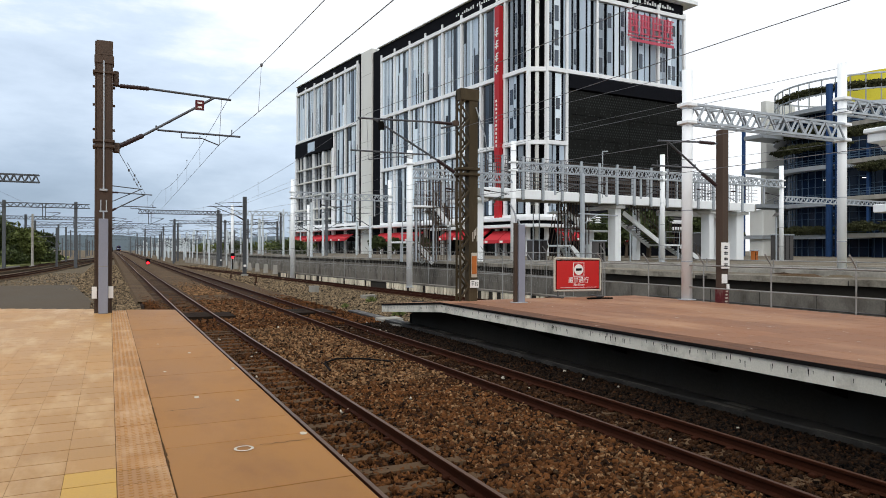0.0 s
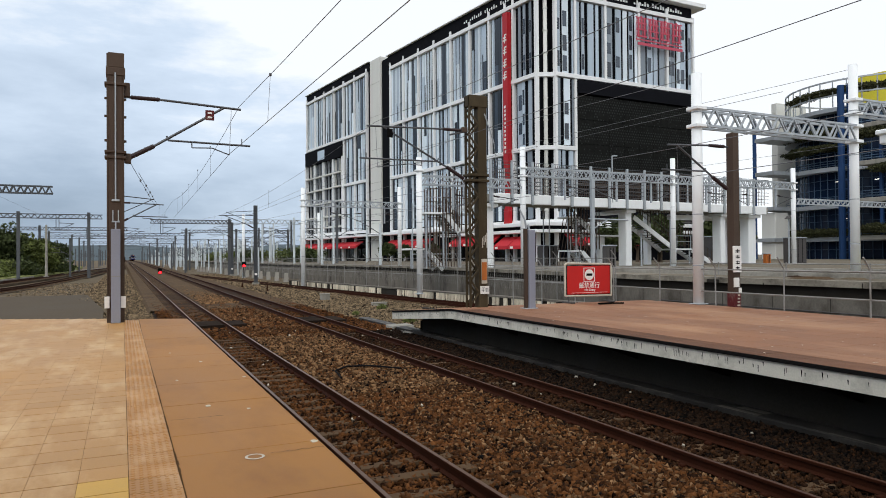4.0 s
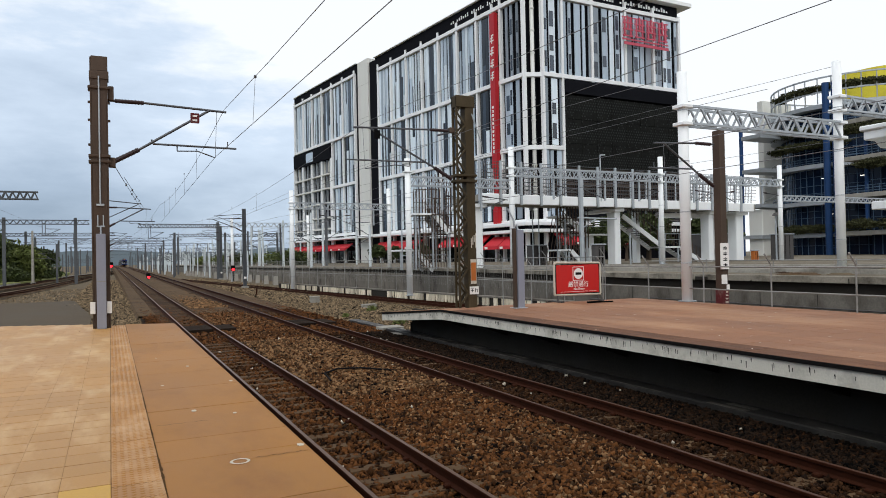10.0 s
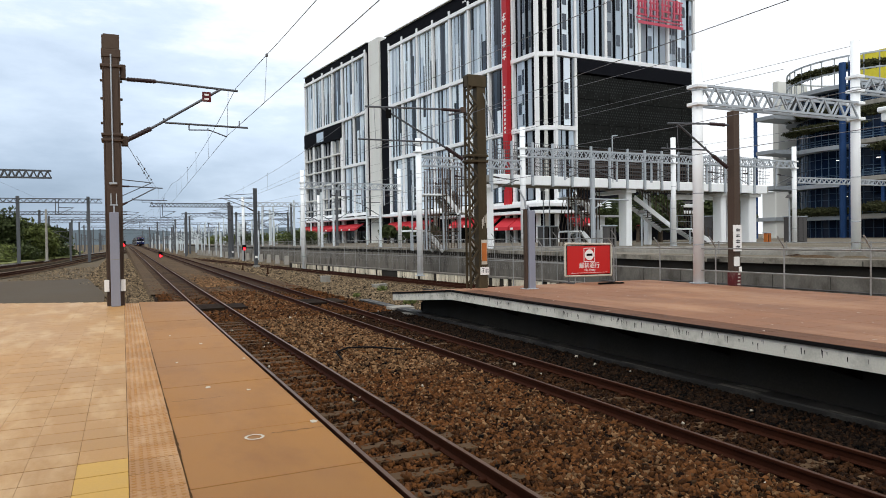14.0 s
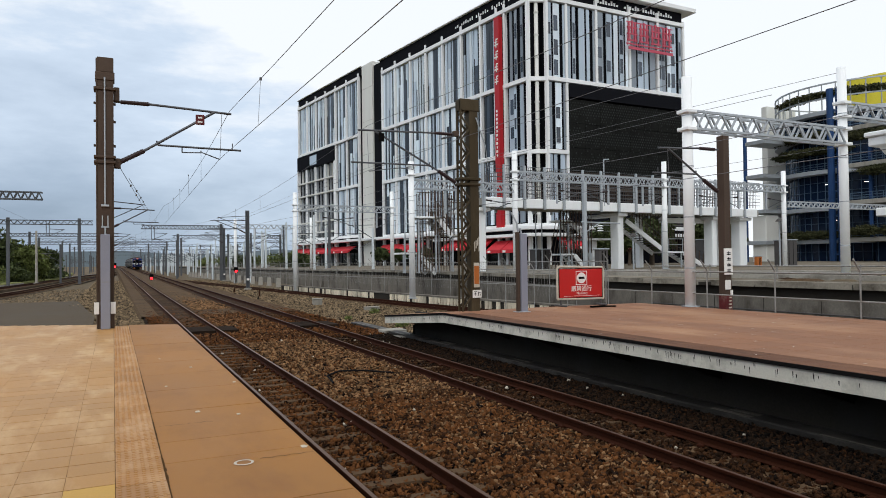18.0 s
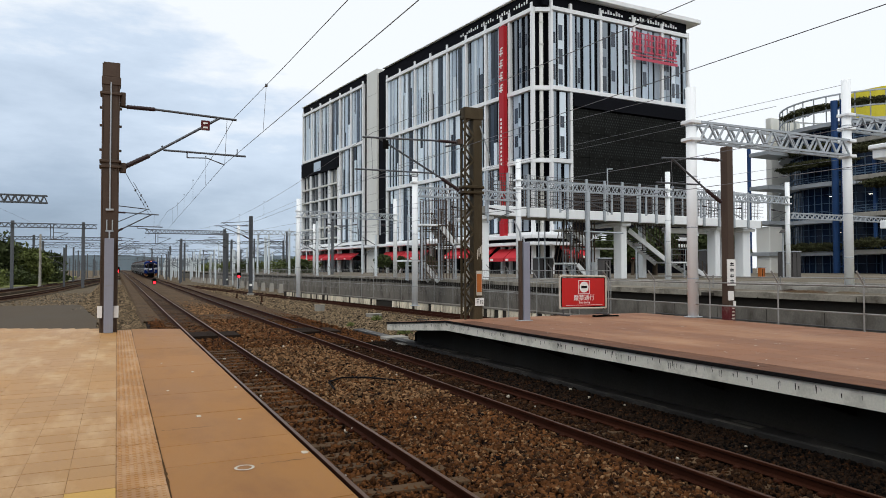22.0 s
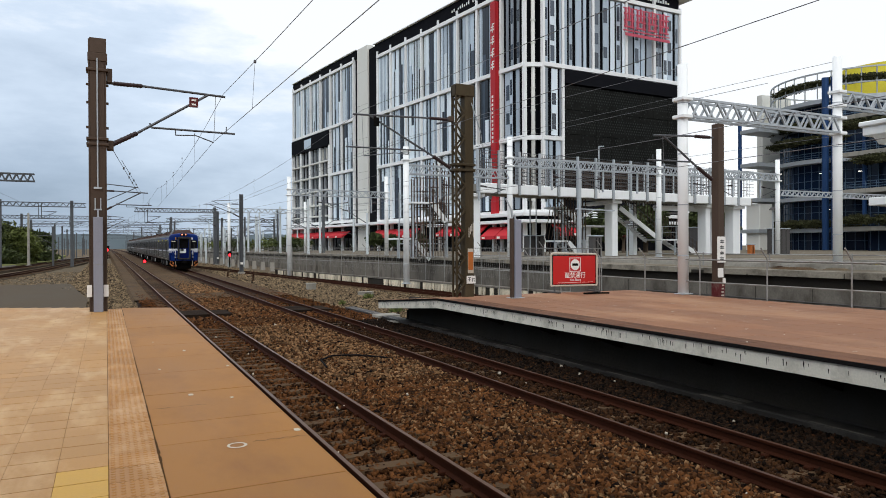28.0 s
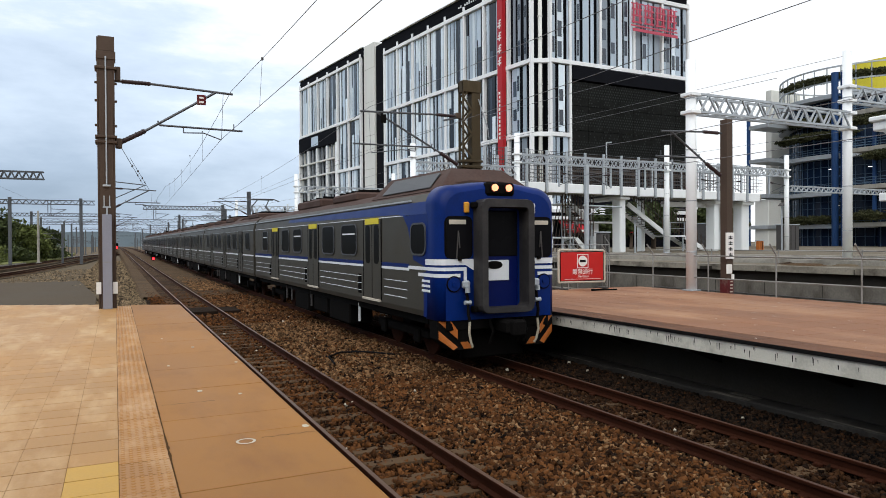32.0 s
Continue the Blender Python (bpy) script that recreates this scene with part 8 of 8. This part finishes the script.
stones("pale_stones", 9000, (-2.6, 1.7, 50, 130), -1.40, 0.09, 0.18, stone_grey_m, "coarse grey stones beside the distant track", 32, 1.4)
stones("pale_stones", 12000, (9.3, 15.0, 48, 120), BED - 0.02, 0.08, 0.17, stone_grey_m, "coarse grey stones beside the diverging track", 33, 1.4)
stones("white_chips", 60, (1.5, 9.2, 3, 26), BED + 0.04, 0.03, 0.07, chalk_m, "scattered pale stone chips on the ballast", 5)

# tiles of the near platform
TS = 0.293
TX = 0.010                        # joint beside the tactile strip
tl = Shape().cbox(0.001, 0.0045, -0.033, TS - 0.001, TS - 0.0045, 0.0, 0.0012).data("tile", tile_m)
tly = Shape().cbox(0.001, 0.0045, -0.033, TS - 0.001, TS - 0.0045, 0.0, 0.0012).data("tile", yellow_m)
far_tiles = Shape()
Y0 = 4.90 - TS * 32
for ix in range(40):
    x = TX - TS * (ix + 1)
    yend = end_y(x) - 0.03
    iy = 0
    while Y0 + (iy + 1) * TS < yend:
        y = Y0 + iy * TS
        near = 3.9 < y < 8.6 and x > -3.2
        if near:
            yel = ix == 0 and y < 4.75
            part("tile", tly if yel else tl, None, platform1, at=pose(x, y, rm.uniform(-0.0006, 0.0006)))
        else:
            zj = rm.uniform(-0.0006, 0.0006)
            far_tiles.box(x + 0.0012, y + 0.004, -0.033, x + TS - 0.0012, y + TS - 0.004, zj)
        iy += 1
    far_tiles.box(x + 0.004, Y0 + iy * TS + 0.004, -0.034, x + TS - 0.004, yend, 0)
o = part("far_tiles", far_tiles, tile_m, platform1); o["kind"] = "stuff"
tt = Shape().cbox(0.002, 0.0045, -0.033, 0.305, 0.2955, 0.0, 0.0015)
for a in range(6):
    for b in range(6):
        cx, cy = 0.025 + a * 0.05, 0.025 + b * 0.05
        tt.tube((cx, cy, 0), (cx, cy, 0.005), 0.016, 6, 0.010)
tt = tt.data("tactile_tile", tactile_m)
i = 0
while Y0 + (i + 1) * 0.3 < 17.5:
    part("tactile_tile", tt, None, platform1, at=pose(0.012, Y0 + i * 0.3, rm.uniform(-0.001, 0.001)))
    i += 1
cuts = [-8.0 + 1.2 * k for k in range(10)] + [4.10, 5.22, 5.84] + [7.05 + 1.2 * k for k in range(8)]
for a, b in zip(cuts, cuts[1:]):
    part("coping_slab", Shape().cbox(-0.004, 0.004, -0.033, 1.02, b - a - 0.004, 0.0, 0.002), coping_m, platform1, at=pose(0.328, a, rm.uniform(-0.0008, 0.0006)))
y = cuts[-1]
part("coping_slab", Shape().extrude_z([(0.331, y + 0.004), (1.348, y + 0.004), (1.348, 17.12), (0.331, 17.62)], -0.12, 0.0), coping_m, platform1)
part("joint_bed", Shape().box(-12.4, -9, -0.0345, 0.325, 17.2, -0.0022), joint_m, platform1, "dark mortar between the tiles")
part("joint_bed", Shape().box(0.3255, -9, -0.0345, 1.345, 17.1, -0.0026), dirt_m, platform1)
dj = Shape()
rj = random.Random(8)
for k in range(70):
    ya_, yb_ = 3.4 + k * 0.09, 3.49 + k * 0.09
    w_ = max(0.003, 0.010 + 0.004 * math.sin(k * 0.45) + rj.uniform(-0.003, 0.003) - 0.0001 * k)
    dj.add([(0.316 - w_ * 0.4, ya_, 0.003), (0.316 + w_, ya_, 0.003), (0.316 + w_ * rj.uniform(0.7, 1.2), yb_, 0.003), (0.316 - w_ * 0.4, yb_, 0.003)], [(0, 1, 2, 3)])
o = part("joint_dirt", dj, dirt_m, platform1, "dark dirt washed into the joint"); o["kind"] = "stuff"
part("edge_beam", Shape().cbox(1.302, -30, -0.45, 1.345, 17.1, -0.036, 0.006), darkconc_m, platform1)
part("edge_lip", Shape().cbox(1.349, -30, -0.09, 1.366, 17.1, -0.006, 0.004), coping_m, platform1, "rusty steel lip of the platform edge")
dk = Shape()
for k in range(20):
    a, b = 2 * math.pi * k / 20, 2 * math.pi * (k + 1) / 20
    dk.add([(r * math.cos(q), r * 1.0 * math.sin(q), 0.004) for q, r in ((a, 0.05), (b, 0.05), (b, 0.07), (a, 0.07))], [(0, 1, 2, 3)])
part("paint_ring", dk, chalk_m, platform1, "small worn white ring", at=place(0.83, 4.98))
for x, y, r in ((1.31, 5.2, 0.03), (1.29, 8.4, 0.025), (0.72, 6.9, 0.03), (0.95, 9.9, 0.03), (0.55, 8.5, 0.02), (1.05, 6.6, 0.02), (0.62, 11, 0.02)):
    part("paint_chip", Shape().extrude_z([(x + r * math.cos(k * 1.05) * rm.uniform(0.6, 1.2), y + 1.4 * r * math.sin(k * 1.05)) for k in range(6)], 0.0005, 0.004), chalk_m, platform1)
for y, xa, xb in ((5.02, 0.95, 1.34), (6.42, 0.36, 0.80)):
    ck = Shape()
    n_ = 14
    for k in range(n_):
        a, b = xa + (xb - xa) * k / n_, xa + (xb - xa) * (k + 1) / n_
        ya_, yb_ = y + 0.012 * math.sin(k * 1.7), y + 0.012 * math.sin((k + 1) * 1.7)
        ck.add([(a, ya_, 0.0025), (b, yb_, 0.0025), (b, yb_ + 0.006, 0.0025), (a, ya_ + 0.006, 0.0025)], [(0, 1, 2, 3)])
    part("crack", ck, darkconc_m, platform1, "thin dark crack across the coping")
# paving of the island platform
pv = Shape()
edge_me = Shape().cbox(0, 0, -0.03, 0.622, 0.597, 0, 0.004).data("paving_slab", edgebrick_m)
slab_me = Shape().cbox(0, 0, -0.03, 0.622, 0.597, 0, 0.004).data("paving_slab", redbrick_m)
for i in range(62):
    y0 = P2B - 30 + i * 0.6
    for j in range(12):
        x0 = P2X + j * 0.625
        if y0 > P2E - 0.7:
            continue
        if 4.8 < y0 < 18 - 0.6 and j < 12:
            part("paving_slab", edge_me if j == 0 else slab_me, None, platform2, at=pose(x0, y0, P2Z + rm.uniform(-0.002, 0.001)))
            continue
        z0, z1 = [P2Z + (P2D - P2Z) * max(0, (yy - P2B) / (P2E - P2B)) for yy in (y0, y0 + 0.597)]
        pv.add([(x0, y0, z0 - 0.03), (x0 + 0.622, y0, z0 - 0.03), (x0 + 0.622, y0 + 0.597, z1 - 0.03), (x0, y0 + 0.597, z1 - 0.03), (x0, y0, z0), (x0 + 0.622, y0, z0), (x0 + 0.622, y0 + 0.597, z1), (x0, y0 + 0.597, z1)], [(4, 5, 6, 7), (0, 1, 5, 4), (1, 2, 6, 5), (2, 3, 7, 6), (3, 0, 4, 7)])
o = part("far_paving", pv, redbrick_m, platform2); o["kind"] = "stuff"
sp = Shape()
for i in range(60):
    x, y = rd.uniform(9, 15.5), rd.uniform(5, 17)
    a, r = rd.random() * 3, rd.uniform(0.02, 0.05)
    sp.add([(x, y, P2Z + 0.004), (x + 3 * r * math.cos(a), y + 3 * r * math.sin(a), P2Z + 0.004), (x + 3.2 * r * math.cos(a + 0.3), y + 3 * r * math.sin(a + 0.3), P2Z + 0.004)], [(0, 1, 2)])
o = part("paint_flecks", sp, chalk_m, platform2); o["kind"] = "stuff"


def motions():
    """The train runs in along the second track, slowing a little."""
    nose = [(0, 620.0), (3, 555.0), (6, 494.0), (9, 436.0), (12, 368.0), (15, 306.0), (18, 246.0), (20, 208.0), (21, 189.5), (22, 171.5), (23, 154.5), (24, 138.0), (25, 122.0),
            (26, 106.1), (26.5, 98.4), (27.5, 82.6), (28.5, 66.6), (29.25, 54.7), (30, 42.9), (30.5, 35.2), (31, 27.5), (31.5, 19.85), (32, 12.2)]
    for i, c in enumerate(cars):
        walk(c, [(t, pose(7.17, y + i * CAR, RAIL + rise(y + i * CAR), math.degrees(math.atan((rise(y + i * CAR + CAR) - rise(y + i * CAR)) / CAR)))) for t, y in nose])


motions()
